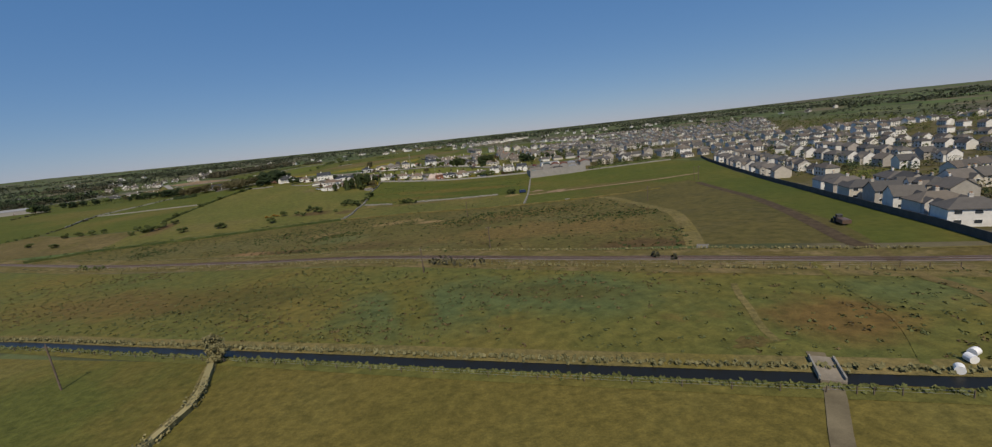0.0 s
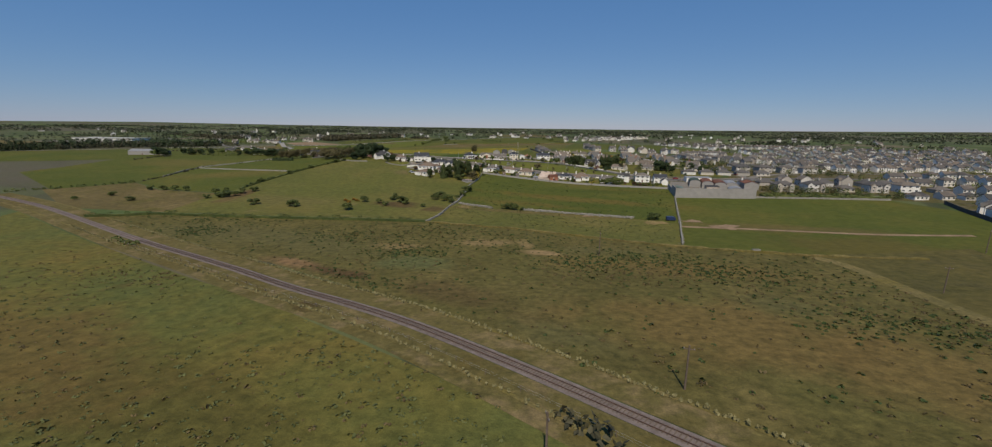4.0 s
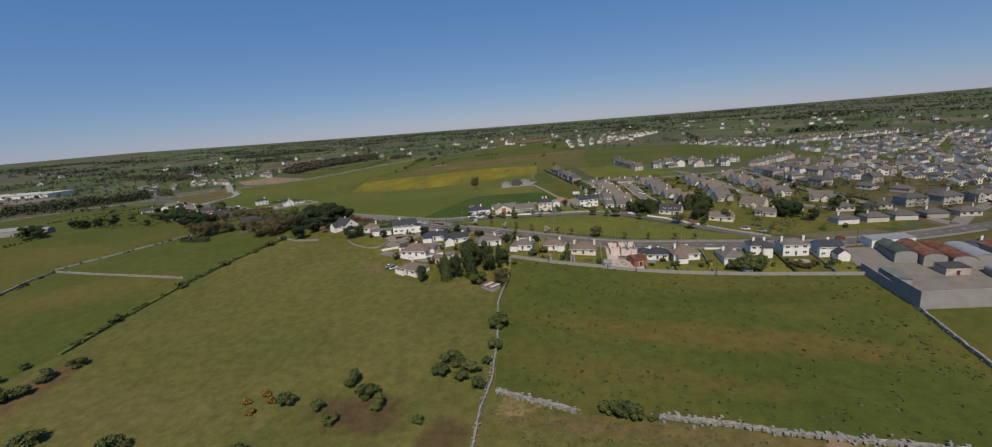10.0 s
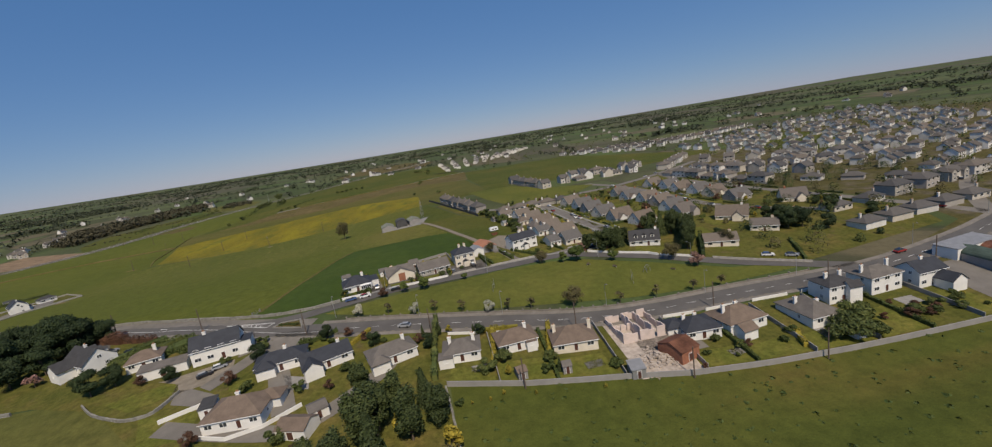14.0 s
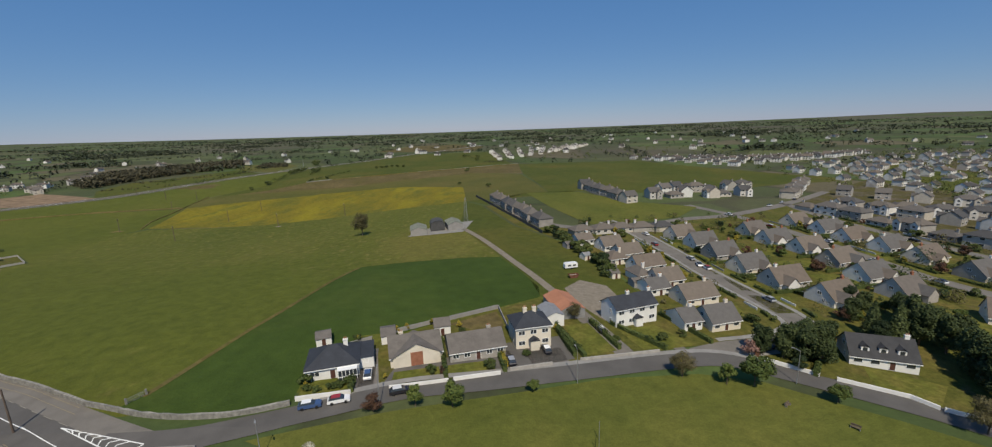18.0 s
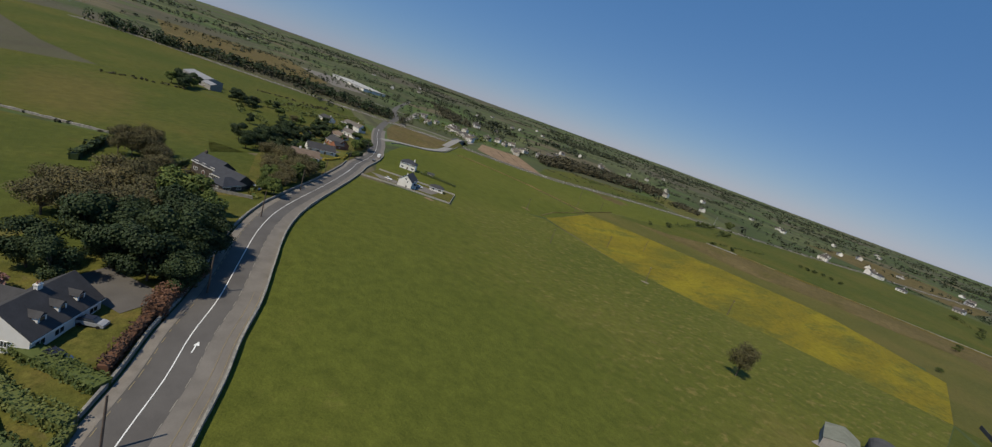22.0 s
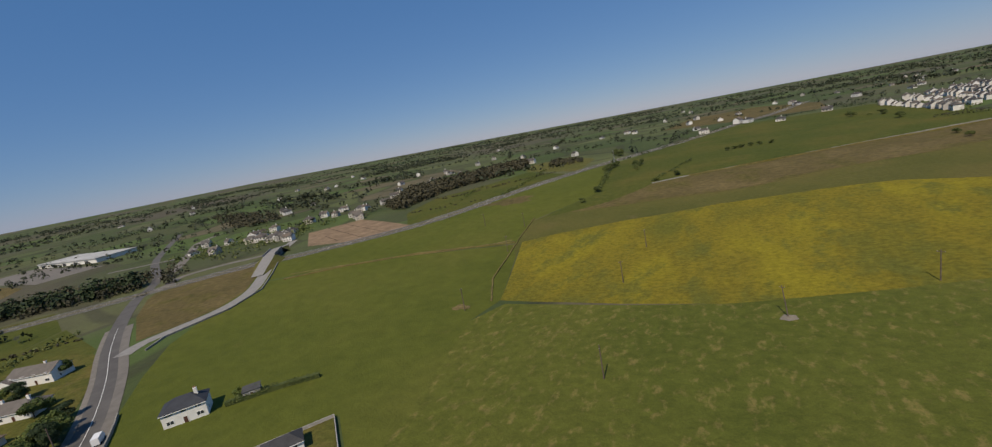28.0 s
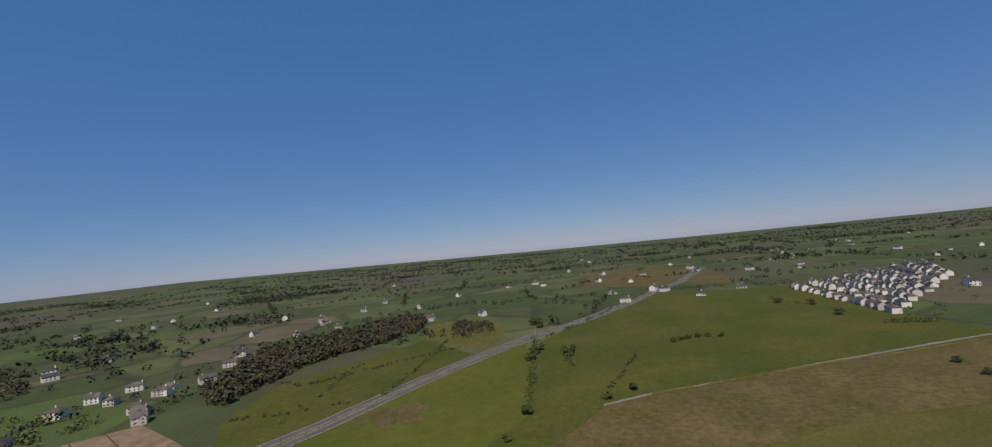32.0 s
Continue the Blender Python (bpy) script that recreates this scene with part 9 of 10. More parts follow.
for x, y, w, d, r in ((-3, 583, 4, 9, 70), (-6, 600, 4, 8, 76), (-10, 615, 4, 8, 76), (30, 590, 4, 8, 72), (31, 609, 4, 8, 76), (62, 604, 4, 8, 70), (60, 635, 4, 8, 76), (-44, 571, 4, 8, 100), (-44, 588, 4, 8, 104), (-43, 603, 4, 8, 104)):
    c, q = math.cos(radians(r)), math.sin(radians(r))
    sheet("driveway", [(x + a * w / 2 * c - b * d / 2 * q, y + a * w / 2 * q + b * d / 2 * c) for a, b in ((-1, -1), (1, -1), (1, 1), (-1, 1))], M_ASPHALT_OLD, F4, "tarmac driveway of an estate house", "driveway")

# garages and dividing hedges of the estate
for row_pts in (((-4.5, 575), (-10.5, 589.5), (-14, 604.5), (-15.5, 621.5), (-16, 637.5), (-19.5, 651.5)), ((20.5, 577.5), (22.8, 593), (25.2, 610), (25.2, 627), (19.8, 641), (18.5, 656)), ((63.6, 592.5), (62, 611.5), (61, 627), (57.5, 642.5), (58, 658.5), (53, 674))):
    for (ax, ay), (bx, by) in zip(row_pts, row_pts[1:]):
        mx, my = (ax + bx) / 2, (ay + by) / 2
        hedge([(mx - 11, my - 1.5), (mx - 2, my), (mx + 10, my + 1.5)], 1.5, 1.1, L_HEDGE, "clipped hedge between two estate gardens", 0.8)
        shed(mx + 6, my - 4.2, -12, 3.6, 6.2, 2.3, 1.3, rm=R_MIX, wm=M_CREAM, label="small cream garage with a tiled roof", name="garage", cat="garage")
        for k in range(3):
            tree(TR.choice(("shrub", "bush", "copper", "gold", "shrub")), mx + TR.uniform(-10, 10), my + TR.choice((-1, 1)) * TR.uniform(1.5, 3.2), TR.uniform(1.2, 3.2), group="garden trees of the estate")

# larger trees between the park road and the town
def clear_of(x, y, d):
    if min(math.hypot(x - p[0], y - p[1]) for p in MAIN + PARKRD + EST2 + EST4 + TOWNRD) < 6:
        return False
    return not any(o.parent is None and o.name.startswith(("house", "shed", "industrial", "workshop")) and (o.matrix_basis.translation.xy - Vector((x, y))).length < d for o in bpy.data.objects)


for mt, lab, seed in ((L_BUSH, "leafy garden trees along the town roads", 5), (L_DARK, "dark evergreens among the town gardens", 6), (L_BARE, "brown budding trees among the town gardens", 7)):
    m, tr = Mesh(), random.Random(seed)
    for i in range(75):
        x, y, h = tr.uniform(18, 215), tr.uniform(492, 640), tr.uniform(2.5, 7.5)
        if y > 488 + 0.19 * x and clear_of(x, y, 8.0):
            clump(m, x, y, h, h * 0.95, 150, 0.55, tr)
    for i in range(14):
        h = tr.uniform(3, 6.5)
        clump(m, tr.uniform(104, 196), tr.uniform(434, 452), h, h * 0.9, 130, 0.55, tr)
    for i in range(90):
        x, y, h = tr.uniform(140, 420), tr.uniform(100, 430), tr.uniform(2.5, 8)
        if x > 150 + (y - 100) * 0.2 and clear_of(x, y, 6.5):
            clump(m, x, y, h, h * 1.05, 110, 0.65, tr)
    tagged(new("garden_trees", m.data("garden_trees", [mt])), lab, "trees", kind="stuff")
for x, y, h in ((40, 527, 9), (43, 531, 10), (46, 526, 9), (38, 532, 8), (44, 537, 9), (49, 532, 8), (41, 541, 8)):
    tree("dark", x, y, h, 1.0, group="dark evergreens by the town road")
for i in range(26):
    x, y = er2.uniform(-110, 40), er2.uniform(449, 462)
    if clear_of(x, y, 7.0):
        tree(er2.choice(("shrub", "shrub", "bush", "gold", "copper")), x, y + 1.5, er2.uniform(0.9, 2.4), group="back garden shrubs")

field_hedge([(-309, 556), (-318, 560), (-330, 566)], 3.5, 4, label="leafy roadside hedge with young trees", gap=0.1)
field_hedge([(-316, 545), (-330, 540), (-343, 541)], 1.6, 3, L_FARBARE, "low brown shrubs behind the slate house", 0.2)

# loose stones of the tumbled walls, sleepers, field gate
def rock(m, x, y, z, r, rnd):
    """A rough eight-cornered stone."""
    n = len(m.v)
    for k in range(8):
        a, b, c = (k & 1) * 2 - 1, (k >> 1 & 1) * 2 - 1, (k >> 2 & 1) * 2 - 1
        m.v.append((x + a * r * rnd.uniform(0.5, 0.95), y + b * r * rnd.uniform(0.4, 0.8), z + c * r * rnd.uniform(0.4, 0.75)))
    for q in ((0, 2, 3, 1), (4, 5, 7, 6), (0, 1, 5, 4), (1, 3, 7, 5), (3, 2, 6, 7), (2, 0, 4, 6)):
        m.f.append(tuple(n + j for j in q))
        m.m.append(0)


rk = random.Random(61)
for line, spread, lab in (([(-61.2, 354), (-41.5, 352), (-30, 350), (-14.4, 348.6), (4.6, 347.2)], 0.9, "loose grey boulders of a collapsed wall"), ([(-105, 361.5), (-81.7, 354.5)], 0.8, "loose grey boulders of a broken wall"),
                          ([(-108.9, 310), (-107, 330), (-108.5, 353), (-109.3, 387), (-113.7, 415.8)], 0.4, "stones on top of a dry stone wall"), ([(20.6, 288), (27.9, 335.6), (38.2, 416)], 0.4, "stones on top of a dry stone wall")):
    m = Mesh()
    for x, y in resample(line, 0.55):
        for _ in range(2):
            rock(m, x + rk.gauss(0, spread), y + rk.gauss(0, spread), gz(x, y) + rk.uniform(0.2, 1.0 if spread > 0.5 else 1.25), rk.uniform(0.25, 0.6) if spread > 0.5 else rk.uniform(0.12, 0.28), rk)
    tagged(new("loose_stones", m.data("loose_stones", [M_STONE])), lab, "stones", kind="stuff")
m = Mesh()
P = resample([p for p in RAIL if -240 < p[0] < 110], 0.7)
for p, q in zip(P, P[1:]):
    d = math.hypot(q[0] - p[0], q[1] - p[1])
    if d > 0.01:
        tx, ty = (q[0] - p[0]) / d * 0.12, (q[1] - p[1]) / d * 0.12
        nx, ny = -ty / 0.12 * 1.25, tx / 0.12 * 1.25
        z = gz(*p) + F3 + 0.11
        m.face([(p[0] - tx - nx, p[1] - ty - ny, z), (p[0] + tx - nx, p[1] + ty - ny, z), (p[0] + tx + nx, p[1] + ty + ny, z), (p[0] - tx + nx, p[1] - ty + ny, z)])
tagged(part("sleepers", m, M_POLE, bed), kind="stuff")
g = tagged(new("field_gate"), "grey galvanised steel field gate in the wall", "gate")
for k in (-1.8, 1.8):
    m = Mesh()
    m.box(k - 0.15, -0.15, -0.3, k + 0.15, 0.15, 1.4)
    part("gate_post", m, M_STONE, g)
for k in range(5):
    m = Mesh()
    limb(m, (-1.65, 0, 0.2 + 0.24 * k), (1.65, 0, 0.2 + 0.24 * k), 0.025, 0.025, 5)
    part("bar", m, M_GALV, g)
g.matrix_basis = pose(-185.5, 529.6, gz(-185.5, 529.6), 0, 0, 62)
ribbon("bank", smooth([(-185, 530.5), (-183.8, 534.5), (-180.4, 548.9), (-176.4, 566), (-172.3, 588.5), (-168.6, 607), (-164.8, 619)]), 0.7, 0.7, M_WORN2, F4, "thin pale bank between two fields", "verge")
ribbon("track", smooth([(-548, 811), (-490, 838), (-430, 860), (-408, 874)]), 0.9, 0.9, M_WORN, F3, "thin pale farm track across the green field", "track")
ribbon("bank", smooth([(-386, 936), (-352, 942), (-321.5, 951), (-290, 954), (-261.5, 960), (-235, 974), (-210, 983), (-170, 991), (-126.2, 1008)]), 0.6, 0.6, M_WORN2, F4, "thin pale bank between two fields", "verge")
sheet("field", [(-536, 927), (-575, 977), (-588, 1049), (-547, 1112), (-521, 1182), (-439, 1106), (-485, 1000)], M_PASTURE, F1, "green field between the wood and the dual carriageway")
sheet("field", [(-529, 1190), (-550, 1262), (-500, 1300), (-440, 1230), (-432, 1120)], M_ROUGH, F1, "rough green field beside the dual carriageway")
for line in ([(-336, 999), (-309, 1014), (-255, 1036), (-197, 1062), (-130, 1090), (-63, 1118)],):
    wall("field_wall", line, 0.9, 0.5, M_STONE, "low grey stone wall along the brown field", rough=0.15, step=4)
field_hedge([(-588, 1049), (-565, 1040), (-530, 1075), (-500, 1110), (-470, 1140)], 2.0, 3, L_FARBARE, "low brown hedge between fields", 0.3)
field_hedge([(-575, 977), (-545, 985), (-500, 1005)], 1.5, 2.5, L_FARBARE, "low brown hedge between fields", 0.5)

# gardens and trees west of the road
for kind, x, y, h in (("dark", -470, 608, 7), ("broad", -475, 616, 8), ("bush", -482, 626, 5), ("dark", -495, 639, 8), ("broad", -515, 658, 7), ("bare", -510, 621, 7), ("dark", -462, 602, 7), ("bush", -468, 657, 5), ("dark", -483, 672, 6),
                      ("broad", -568, 547, 9), ("dark", -556, 554, 9), ("broad", -569, 561, 8), ("dark", -555, 586, 8), ("bush", -557, 594, 6), ("broad", -561, 613, 7), ("bare", -558, 603, 7), ("dark", -488, 630, 7), ("shrub", -478, 640, 4),
                      ("broad", -500, 668, 7), ("bush", -505, 645, 5), ("gold", -455, 612, 5), ("bush", -448, 620, 5), ("dark", -528, 672, 8), ("broad", -540, 690, 7)):
    if clear_of(x, y, 7.5):
        tree(kind, x, y, h, 1.2, group="trees of the roadside gardens")
# low planting in the estate's gardens
for mt, lab, seed in ((L_HEDGE, "dark shrubs in the estate gardens", 15), (L_BUSH, "green bushes in the estate gardens", 16), (L_BARE, "brown budding shrubs in the estate gardens", 17)):
    m, tr = Mesh(), random.Random(seed)
    for i in range(110):
        x, y, h = tr.uniform(-66, 100), tr.uniform(556, 700), tr.uniform(0.9, 3.2)
        if clear_of(x, y, 7.0) and min(math.hypot(x - p[0], y - p[1]) for p in ESTRD + EST3) > 5:
            clump(m, x, y, h, h * tr.uniform(1.0, 1.8), 70, 0.4, tr)
    tagged(new("garden_shrubs", m.data("garden_shrubs", [mt])), lab, "shrubs", kind="stuff")
# lawns, drives and hedges of the bungalows facing the green
M_LAWN = grass("green_lawn", (0.075, 0.125, 0.026), (0.095, 0.142, 0.032), (0.125, 0.16, 0.045), 0.15, 0.7)
for P in ([(-136.6, 531.2), (-134.4, 541), (-122.6, 543.4), (-110.4, 545.2), (-109.4, 536.9), (-122, 534.2)], [(-108.6, 538.2), (-110.6, 549.5), (-94.5, 553.5), (-92.6, 542.4)], [(-141.6, 530.2), (-137.8, 531), (-140.4, 548), (-144, 547.4)]):
    sheet("driveway", P, M_ASPHALT, F4, "dark tarmac drive before a bungalow", "driveway")
for P, lab in (([(-134.6, 537.4), (-124.7, 539.5), (-123.5, 533.9), (-134.3, 531.8)], "mown front lawn within a tarmac drive"), ([(-123.3, 539.7), (-112.2, 542.1), (-111.6, 536.6), (-122.4, 534.3)], "mown front lawn with white stones"),
               ([(-152.4, 528.4), (-142.6, 530.6), (-144.4, 536), (-153, 534.4)], "front lawn of the slate-roofed bungalow"), ([(-92, 559), (-85.4, 560.6), (-81.5, 546), (-90.6, 543.6)], "long mown lawn beside the drive"),
               ([(-78, 556.6), (-67, 559.2), (-60.5, 548.2), (-74.5, 545.5)], "front lawn of the white two-storey house"), ([(-148, 554), (-137, 556.5), (-138, 551.5), (-147, 549.4)], "small back lawn behind a bungalow")):
    sheet("lawn", P, M_LAWN, F5, lab, "lawn")
for x, y, r in ((-151.5, 531.2, 1.6), (-149.2, 530.6, 1.5), (-146.8, 531.6, 1.7), (-152.8, 533.4, 2.6), (-143.2, 533.6, 2.2)):
    tree("shrub", x, y, r, 1.2)
tree("copper", -123.6, 536.4, 2.2, 0.6)
for a, b, mt, lab in (((-109.2, 539), (-110.2, 546), L_GOLD, "yellow-green upright hedge beside the forecourt"), ((-92.4, 543.4), (-94.6, 556), L_HEDGE, "dark clipped hedge along the long lawn"), ((-80.6, 546.5), (-84.6, 561), L_HEDGE, "dark clipped hedge along the drive")):
    hedge([a, b], 1.5, 1.1, mt, lab, 1.0)
for a, b in (((-154.6, 545), (-143, 552)), ((-141, 554), (-126, 562.4)), ((-124, 563.4), (-110, 571.5)), ((-110, 571.5), (-107, 552))):
    wall("garden_wall", [a, b], 1.3, 0.22, M_BLOCK, "grey block wall at the back of a bungalow garden", step=12)
sheet("yard", [(-117, 557), (-124, 560.4), (-110.6, 569), (-108.8, 559)], M_DRYBROWN, F4, "bare dug vegetable plot behind a bungalow", "yard")
for x, y in ((-137.5, 556), (-135, 557.5), (-128.5, 560), (-146, 551), (-121, 558.5)):
    tree("gold", x, y, 2.2)
tree("bare", -88.5, 563.2, 5, 0.9, label="grey-green shrubby tree beside the barn")
# farmyard edge: gravel, caravan, oddments and the estate's boundary planting
sheet("yard", [(-87, 588), (-84.5, 573), (-80, 562), (-70, 572), (-72, 590), (-80, 596)], M_GRAVEL, F4, "stony farmyard beside the barn", "yard")
o = tagged(new("caravan"), "old white caravan standing on the grass", "caravan")
m = Mesh()
m.box(-2.6, -1.05, 0.55, 2.6, 1.05, 2.1)
m.box(-2.3, -1.0, 2.1, 2.3, 1.0, 2.45)
part("body", m, M_WHITEPAINT, o)
for k in (-1.4, 0.6):
    m = Mesh()
    m.box(k, -1.08, 1.2, k + 1.2, -1.05, 1.8)
    part("window", m, M_GLASS, o)
for k in (-1.0, 1.0):
    m = Mesh()
    limb(m, (0, k - 0.1, 0.32), (0, k + 0.1, 0.32), 0.32, 0.32, 10)
    m.f += [tuple(range(9, -1, -1)), tuple(range(10, 20))]
    m.m += [0, 0]
    part("wheel", m, M_TYRE, o)
m = Mesh()
m.box(-0.2, -0.1, 0, 0.2, 0.1, 0.6)
part("stay", m, M_GALV, o)
o.matrix_basis = pose(-80.7, 609.6, gz(-80.7, 609.6) + F2, 0, 0, 12)
o = tagged(new("skip"), "rusty red steel skip beside the caravan", "skip")
m = Mesh()
i = len(m.v)
m.v += [(-1.2, -0.8, 0), (1.2, -0.8, 0), (1.2, 0.8, 0), (-1.2, 0.8, 0), (-1.9, -0.9, 1.3), (1.9, -0.9, 1.3), (1.9, 0.9, 1.3), (-1.9, 0.9, 1.3)]
m.f += [(0, 3, 2, 1), (0, 1, 5, 4), (1, 2, 6, 5), (2, 3, 7, 6), (3, 0, 4, 7)]
m.m += [0] * 5
part("body", m, M_RUST, o)
m = Mesh()
m.box(-1.3, -0.8, 0.15, 1.3, 0.8, 0.9)
part("rubble_fill", m, M_RUBBLE, o)
o.matrix_basis = pose(-81.7, 598.9, gz(-81.7, 598.9) + F3, 0, 0, 10)
EDGE = [(-121, 808), (-106, 752), (-93, 704), (-84, 668), (-78.5, 645), (-74.5, 624), (-70.5, 600)]
wall("boundary_fence", EDGE[:4], 1.8, 0.15, M_DARKFENCE, "dark timber fence behind the estate's terrace", step=8)
eg = random.Random(91)
for x, y in resample(EDGE[3:], 3.6):
    tree(eg.choice(("bush", "broad", "bush", "dark", "shrub")), x + 3 + eg.uniform(-2, 3), y + eg.uniform(-1.5, 1.5), eg.uniform(2.4, 5.6), 1.1, group="overgrown trees on the estate's edge")
for x, y, r in ((-66, 607, 14), (-67, 599, 14), (-72, 622, 20), (-76, 640, 20), (-62, 590, 12)):
    shed(x, y, r, 3.2, 4.2, 2.1, 0.9, rm=eg.choice((R_GREY, M_TIN)), wm=eg.choice((M_CREAM, M_BLOCK)), label="small garden shed behind an estate house")
for P, lab in (([(-42, 560), (-37.5, 566), (-36.5, 572), (-41.5, 570)], "small corner lawn"), ([(-41.5, 583), (-36.6, 583), (-36.4, 594), (-42, 593)], "front lawn of an estate house"), ([(-43, 599), (-36.8, 599), (-37, 613), (-44, 612)], "front lawn of an estate house"),
               ([(-28, 566), (-20, 566), (-16, 578), (-28.4, 580)], "front lawn of an estate house"), ([(-28, 584), (-19.5, 583), (-18.5, 594), (-28, 596)], "front lawn of an estate house"), ([(-28.4, 600), (-20.5, 599), (-20, 611), (-28.6, 612)], "front lawn of an estate house"),
               ([(-29, 616), (-21.5, 616), (-22, 628), (-29.4, 628)], "front lawn of an estate house"), ([(-29.6, 632), (-23, 632), (-24, 644), (-30, 644)], "front lawn of an estate house"), ([(4, 585), (17, 586), (17, 598), (5, 598)], "back lawn of an estate house"), ([(3, 603), (17, 604), (17, 615), (2, 614)], "back lawn of an estate house"),
               ([(0, 619), (16, 622), (16, 632), (-2, 630)], "back lawn of an estate house"), ([(48, 590), (55, 590), (55, 605), (47.5, 606)], "front lawn of an estate house"), ([(47, 612), (54, 612), (53, 626), (46.6, 626)], "front lawn of an estate house"), ([(20, 548), (30, 546), (28, 566), (18, 566)], "lawn of a corner house"),
               ([(-32, 526), (-24, 522), (-14, 530), (-26, 538)], "front lawn of the dormer bungalow"), ([(-5, 527), (4, 515), (12, 518), (4, 532)], "lawn beside the long bungalow"), ([(-3, 535), (10, 534), (14, 550), (2, 552)], "green plot between conifers")):
    sheet("lawn", P, M_LAWN, F4, lab, "lawn")
# back gardens of the row
for P, lab in (([(-48.4, 458), (-37, 457.5), (-36.4, 450.2), (-48.8, 451.4)], "back lawn with a pale patio"), ([(-19.6, 456), (-3.2, 457), (-3, 448.6), (-20, 449)], "back lawn beside a large bush"), ([(-35, 456), (-23, 457), (-21, 449.4), (-35.6, 450)], "back lawn with flower beds"),
               ([(-84.6, 466), (-71.5, 465), (-70.4, 455.4), (-85.4, 458)], "back lawn with a round conifer"), ([(-100.4, 469), (-87, 468), (-86.4, 458), (-100.4, 460.4)], "back lawn of a bungalow"), ([(-2, 460), (12, 461), (12.4, 448.4), (-2.4, 448.6)], "back lawn of a two-storey house"),
               ([(29, 462), (38, 462), (38, 448), (28.4, 448.2)], "back lawn of a two-storey house"), ([(-113, 470), (-102, 468), (-101.6, 461), (-114, 464.6)], "back lawn of a bungalow"),
               ([(-211.3, 484.4), (-194, 489.5), (-190.5, 483), (-201, 477.8)], "lawn within a curved stone wall"), ([(-176.5, 482.5), (-169.9, 483.2), (-168.6, 477), (-175, 478.4)], "wedge of lawn before a bungalow"), ([(-196, 474), (-180, 472.5), (-178, 462), (-190, 462)], "grass beside the white bungalow")):
    sheet("lawn", P, M_LAWN, F4, lab, "lawn")
for x, y, h in ((-7.7, 450.8, 5.6), (-11, 451.6, 4.8), (-3.6, 450.6, 5.2), (-6, 453.6, 5.6)):
    tree("bush", x, y, h, 1.15)
for a, b in (((-101.2, 468), (-99, 486)), ((-85.4, 468), (-81.6, 484)), ((-21.4, 451), (-18.2, 459))):
    hedge([a, b], 1.6, 1.3, L_GOLD, "yellow-green garden hedge between two bungalows", 0.9, uneven=0.3)
tree("conifer", -84.6, 461, 4.2, 0.9, label="single round dark conifer on a back lawn")
for x, y in ((14.5, 453.5), (18, 453), (22, 454.5)):
    tree("copper", x, y, 2.2, 1.2)
sheet("yard", [(-200, 490.6), (-187, 492.5), (-182, 486.6), (-187, 483.2), (-192, 487)], M_GRAVEL, F5, "pale gravel yard beside the outbuilding", "yard")
sheet("driveway", [(-191.5, 484), (-187, 483.4), (-178, 478), (-182, 474.5), (-190, 477.5)], M_ASPHALT_OLD, F4, "tarmac lane curving past the bungalow", "driveway")
hedge([(-116.4, 499), (-117.2, 482), (-117.6, 466)], 2.2, 1.6, L_BUSH, "tall hedge beside a grassy lane", 0.9, uneven=0.4)
# tarmac lane between the bungalows of the wooded cluster
ribbon("driveway", smooth([(-128, 487.5), (-131, 477), (-138, 468), (-146, 461), (-154, 457.5), (-170, 461.5), (-188, 468)]), 2.6, 2.6, M_ASPHALT_OLD, F5, "tarmac lane winding between the bungalows", "driveway")
ribbon("driveway", smooth([(-170, 503), (-173, 497), (-178, 489), (-183, 482)]), 2.6, 2.6, M_ASPHALT_OLD, F5, "tarmac lane winding between the bungalows", "driveway")
sheet("patio", [(-161, 481), (-153, 478), (-152, 472.5), (-158, 474)], M_CONCRETE, F4, "pale paved patio behind a bungalow", "patio")
wall("garden_wall", [(-175, 461), (-168, 458.6), (-160, 460.4), (-152, 466)], 1.1, 0.25, M_WHITE, "white rendered wall round the brown-roofed bungalow", step=6)
# brown beech hedge and dark shrubs of the roadside garden
hedge([(-216.5, 520.2), (-224.6, 523.4), (-232, 526.7), (-240.6, 531.4), (-249.8, 537.1)], 2.2, 1.8, L_COPPER, "reddish brown beech hedge behind the road wall", 0.9, uneven=0.4)
hedge([(-224, 506.5), (-217, 509.5), (-211, 513), (-206.5, 517.5)], 1.9, 2.2, L_BUSH, "dark overgrown garden hedge below the house", 0.9, uneven=0.5)
# tall trees beside the western road
for x, y, h, w in ((-306, 520, 11, 1.1), (-300, 526, 12, 1.1), (-312, 524, 9, 1.1)):
    tree("bare", x, y, h, w, label="tall brown old tree with bare twigs")
for x, y, h, w in ((-288, 538, 12, 1.0), (-280, 540, 11, 1.0), (-293, 533, 13, 1.0), (-284, 531, 12, 1.0)):
    tree("broad", x, y, h, w, label="tall olive-green tree coming into leaf")
for x, y, h in ((-262, 536, 14), (-270, 532, 14), (-255, 530, 15), (-246, 526, 13), (-240, 531, 9), (-262, 516, 14)):
    tree("dark", x, y, h, 1.0, group="dark evergreens by the dormer house")
for x, y in ((-362, 522), (-359, 526), (-356, 529), (-353, 520), (-350, 524), (-365, 528), (-347, 528), (-360, 531)):
    tree("bare", x, y, 10.5, 0.8, label="brown beech in a clipped square stand")
hedge([(-339, 509), (-354, 512), (-369, 516)], 2.6, 3.0, L_DARK, "long dark hedge between fields", 0.7, uneven=0.4, size=0.7)
hedge([(-352, 541), (-342, 536), (-330, 534)], 1.8, 2.4, L_BUSH, "low hedge round the slate house's garden", 0.7, uneven=0.4, size=0.6)
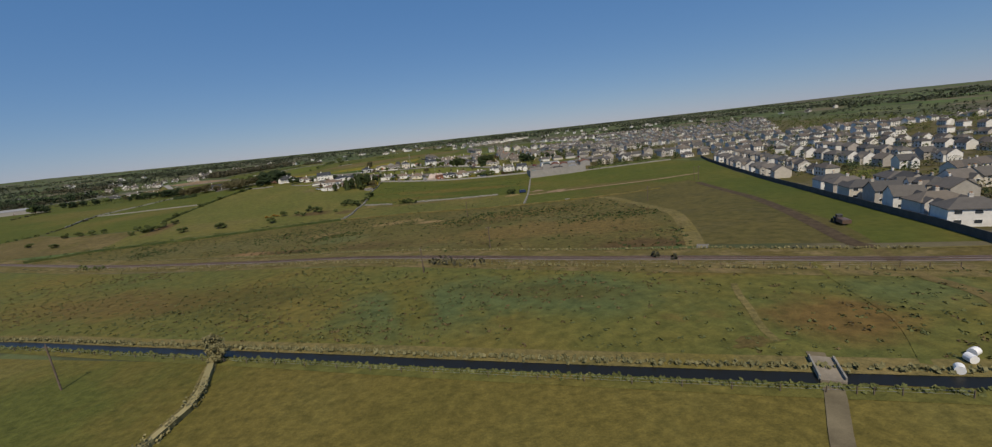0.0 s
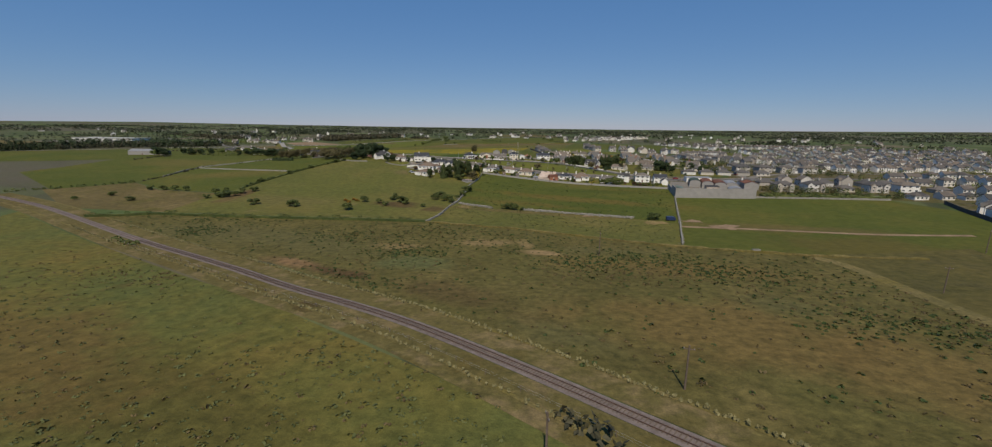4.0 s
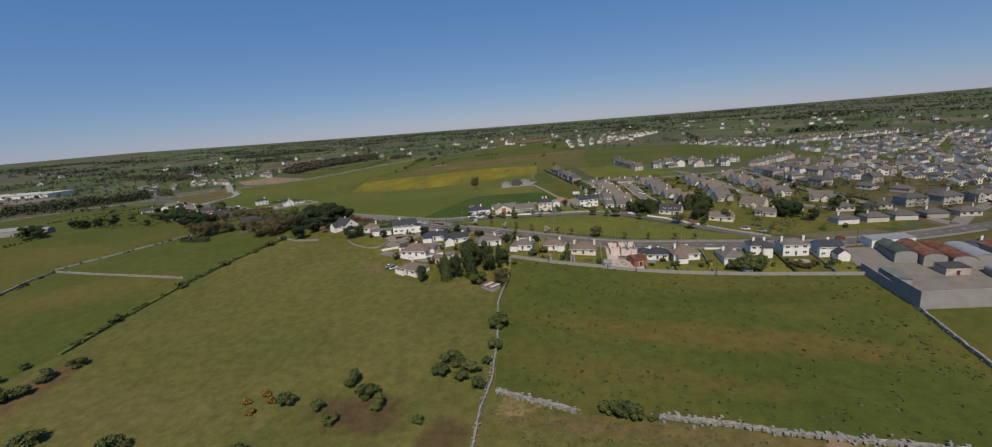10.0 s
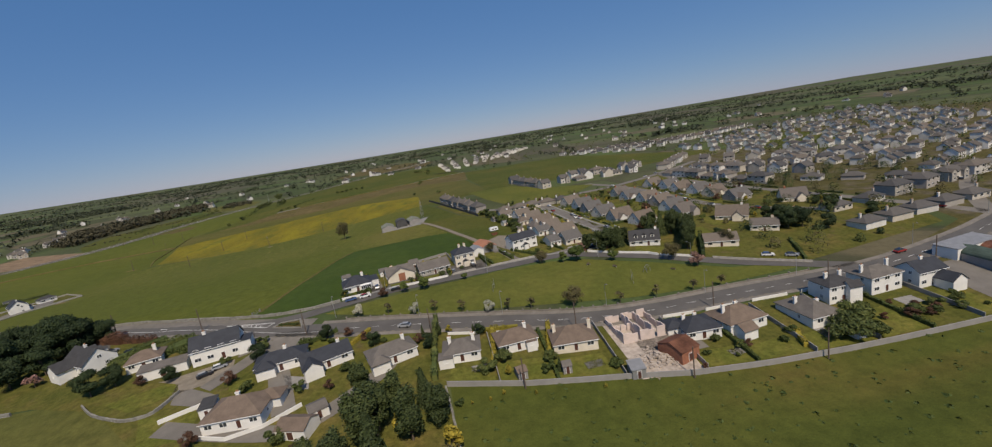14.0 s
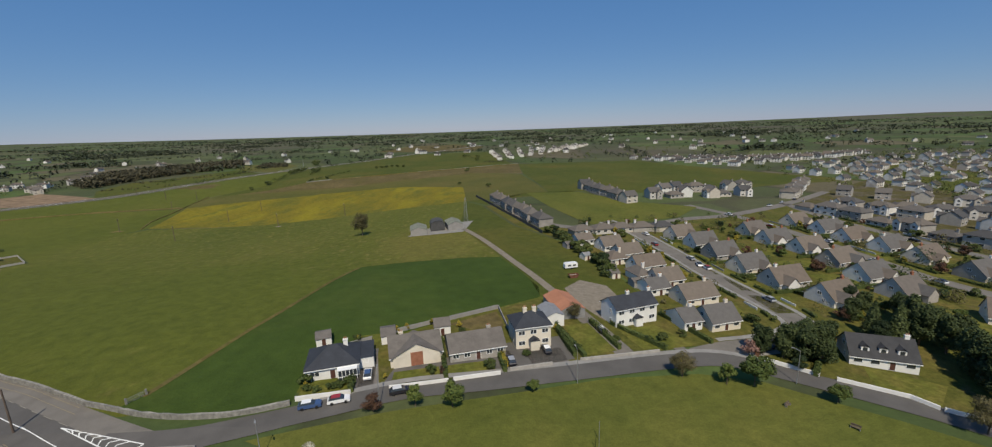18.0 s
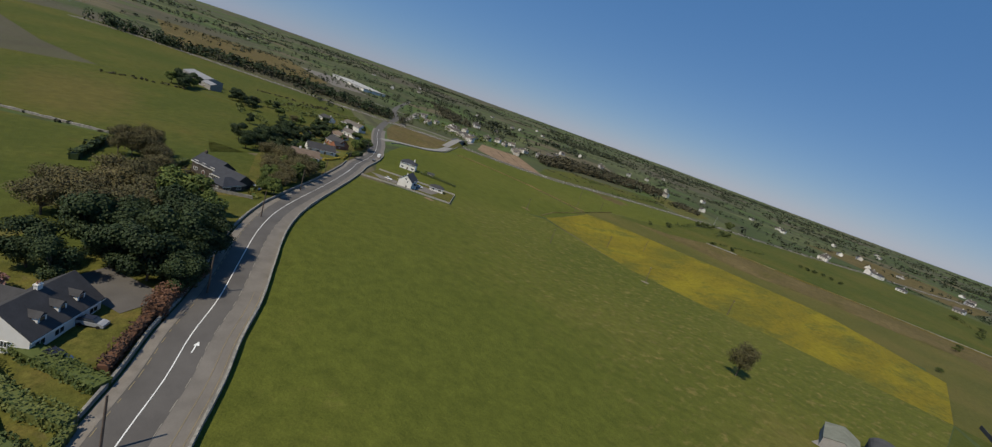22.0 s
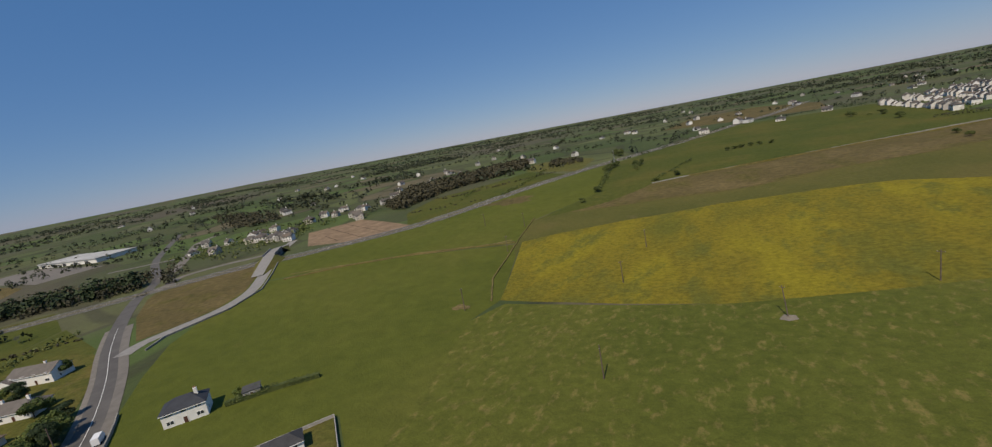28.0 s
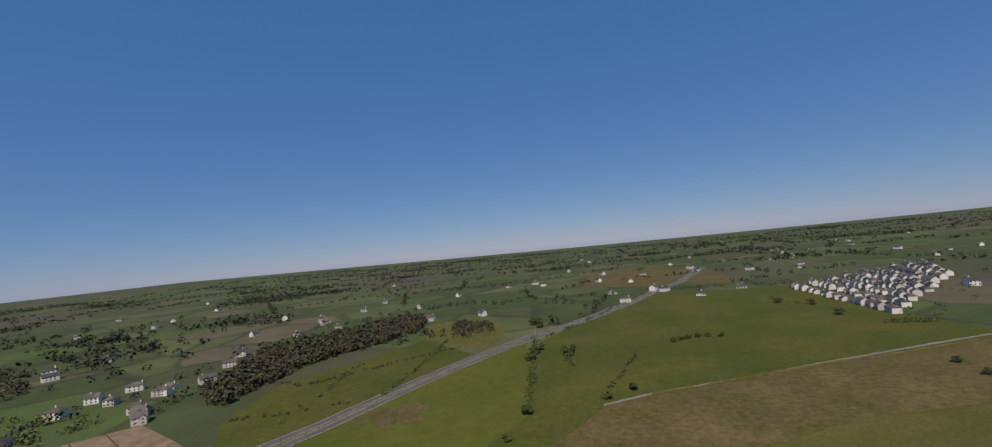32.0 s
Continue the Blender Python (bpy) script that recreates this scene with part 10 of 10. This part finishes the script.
for x, y, h in ((-318, 565, 7), (-326, 569, 8), (-334, 574, 8.5), (-342, 580, 9), (-350, 586, 9), (-358, 591, 8.5), (-346, 571, 9.5), (-366, 596, 8), (-354, 577, 9.5)):
    tree(eg.choice(("broad", "bare", "bare")), x, y, h, 1.1, label="roadside tree coming into leaf")
# clipped round shrubs and hedges behind the western bungalows
for x, y, h in ((-464.6, 605, 4.2), (-463.6, 611, 4), (-462.6, 617, 4), (-463.6, 623, 3.8), (-461.6, 629, 3.6), (-471, 601, 5), (-478, 606, 6), (-486, 612, 6), (-474, 612, 5.5)):
    tree("dark", x, y, h, 1.2, label="dark clipped rounded evergreen shrub")
for x, y, h in ((-487, 631, 6.5), (-492, 636, 7), (-497, 640, 6.5), (-490, 642, 6), (-483, 637, 6), (-501, 634, 6), (-479, 630, 5.5), (-506, 648, 5), (-462, 660.5, 8.5), (-466, 664, 8), (-427, 640.5, 5.5)):
    tree(eg.choice(("bush", "broad", "dark")), x, y, h, 1.15, group="trees of the roadside gardens")
hedge([(-404, 612), (-410, 620), (-418, 627)], 1.3, 1.4, L_GOLD, "golden clipped hedge before the long bungalow", 0.9)
for P, lab in (([(-434, 606), (-428, 598), (-404, 606), (-412, 612)], "side lawn of the long bungalow"), ([(-446, 628), (-436, 622), (-424, 630), (-440, 640)], "lawn before the brick-gabled house"), ([(-480, 616), (-466, 610), (-458, 630), (-470, 636)], "back lawn behind clipped shrubs")):
    sheet("lawn", P, M_LAWN, F4, lab, "lawn")
field_hedge([(-647, 622), (-642, 649), (-632, 678), (-596, 714)], 1.4, 2.0, L_FARBARE, "low brown hedge on an old wall", 0.1)
m = Mesh()
for x, y in resample([(-890, 600), (-850, 660), (-815, 710), (-775, 750), (-730, 790), (-700, 815)], 5.0):
    for _ in range(3):
        clump(m, x + wr.uniform(-24, 16), y + wr.uniform(-18, 16), wr.uniform(5, 10), 9, 24, 2.0, wr)
tagged(new("woodland", m.data("woodland", [L_FARBARE])), "broad band of brown bare trees beyond the carriageway", "woodland", kind="stuff")

def patchwork(name, stops):
    """A surface whose colour changes from house to house."""
    m, nt, b = mat(name, 0.9, 0.15)
    v = nd(nt, "ShaderNodeTexVoronoi", Scale=0.07)
    nt.links.new(pos(nt), v.inputs["Vector"])
    one = nt.nodes.new("ShaderNodeSeparateColor")
    nt.links.new(v.outputs["Color"], one.inputs[0])
    c = ramp(nt, one.outputs[0], stops)
    k = ramp(nt, noise_at(nt, 1.2, 4, 0.6), [(0.3, (0.82, 0.82, 0.82)), (0.7, (1.08, 1.08, 1.08))])
    nt.links.new(mix(nt, 1.0, c, k, "MULTIPLY"), b.inputs["Base Color"])
    return m


R_FAR = patchwork("distant_roofs", [(0.15, (0.06, 0.058, 0.058)), (0.4, (0.115, 0.1, 0.09)), (0.6, (0.08, 0.076, 0.074)), (0.85, (0.145, 0.12, 0.1))])
W_FAR = patchwork("distant_walls", [(0.1, (0.74, 0.73, 0.7)), (0.45, (0.6, 0.57, 0.51)), (0.6, (0.36, 0.33, 0.3)), (0.8, (0.74, 0.72, 0.69))])
far_town = tagged(new("distant_houses"), "distant pale houses with dark roofs", "houses", kind="stuff")
for nm, geo, mt in zip(("walls", "roofs", "windows"), FAR, (W_FAR, R_FAR, M_GLASS)):
    part(nm, geo, mt, far_town)
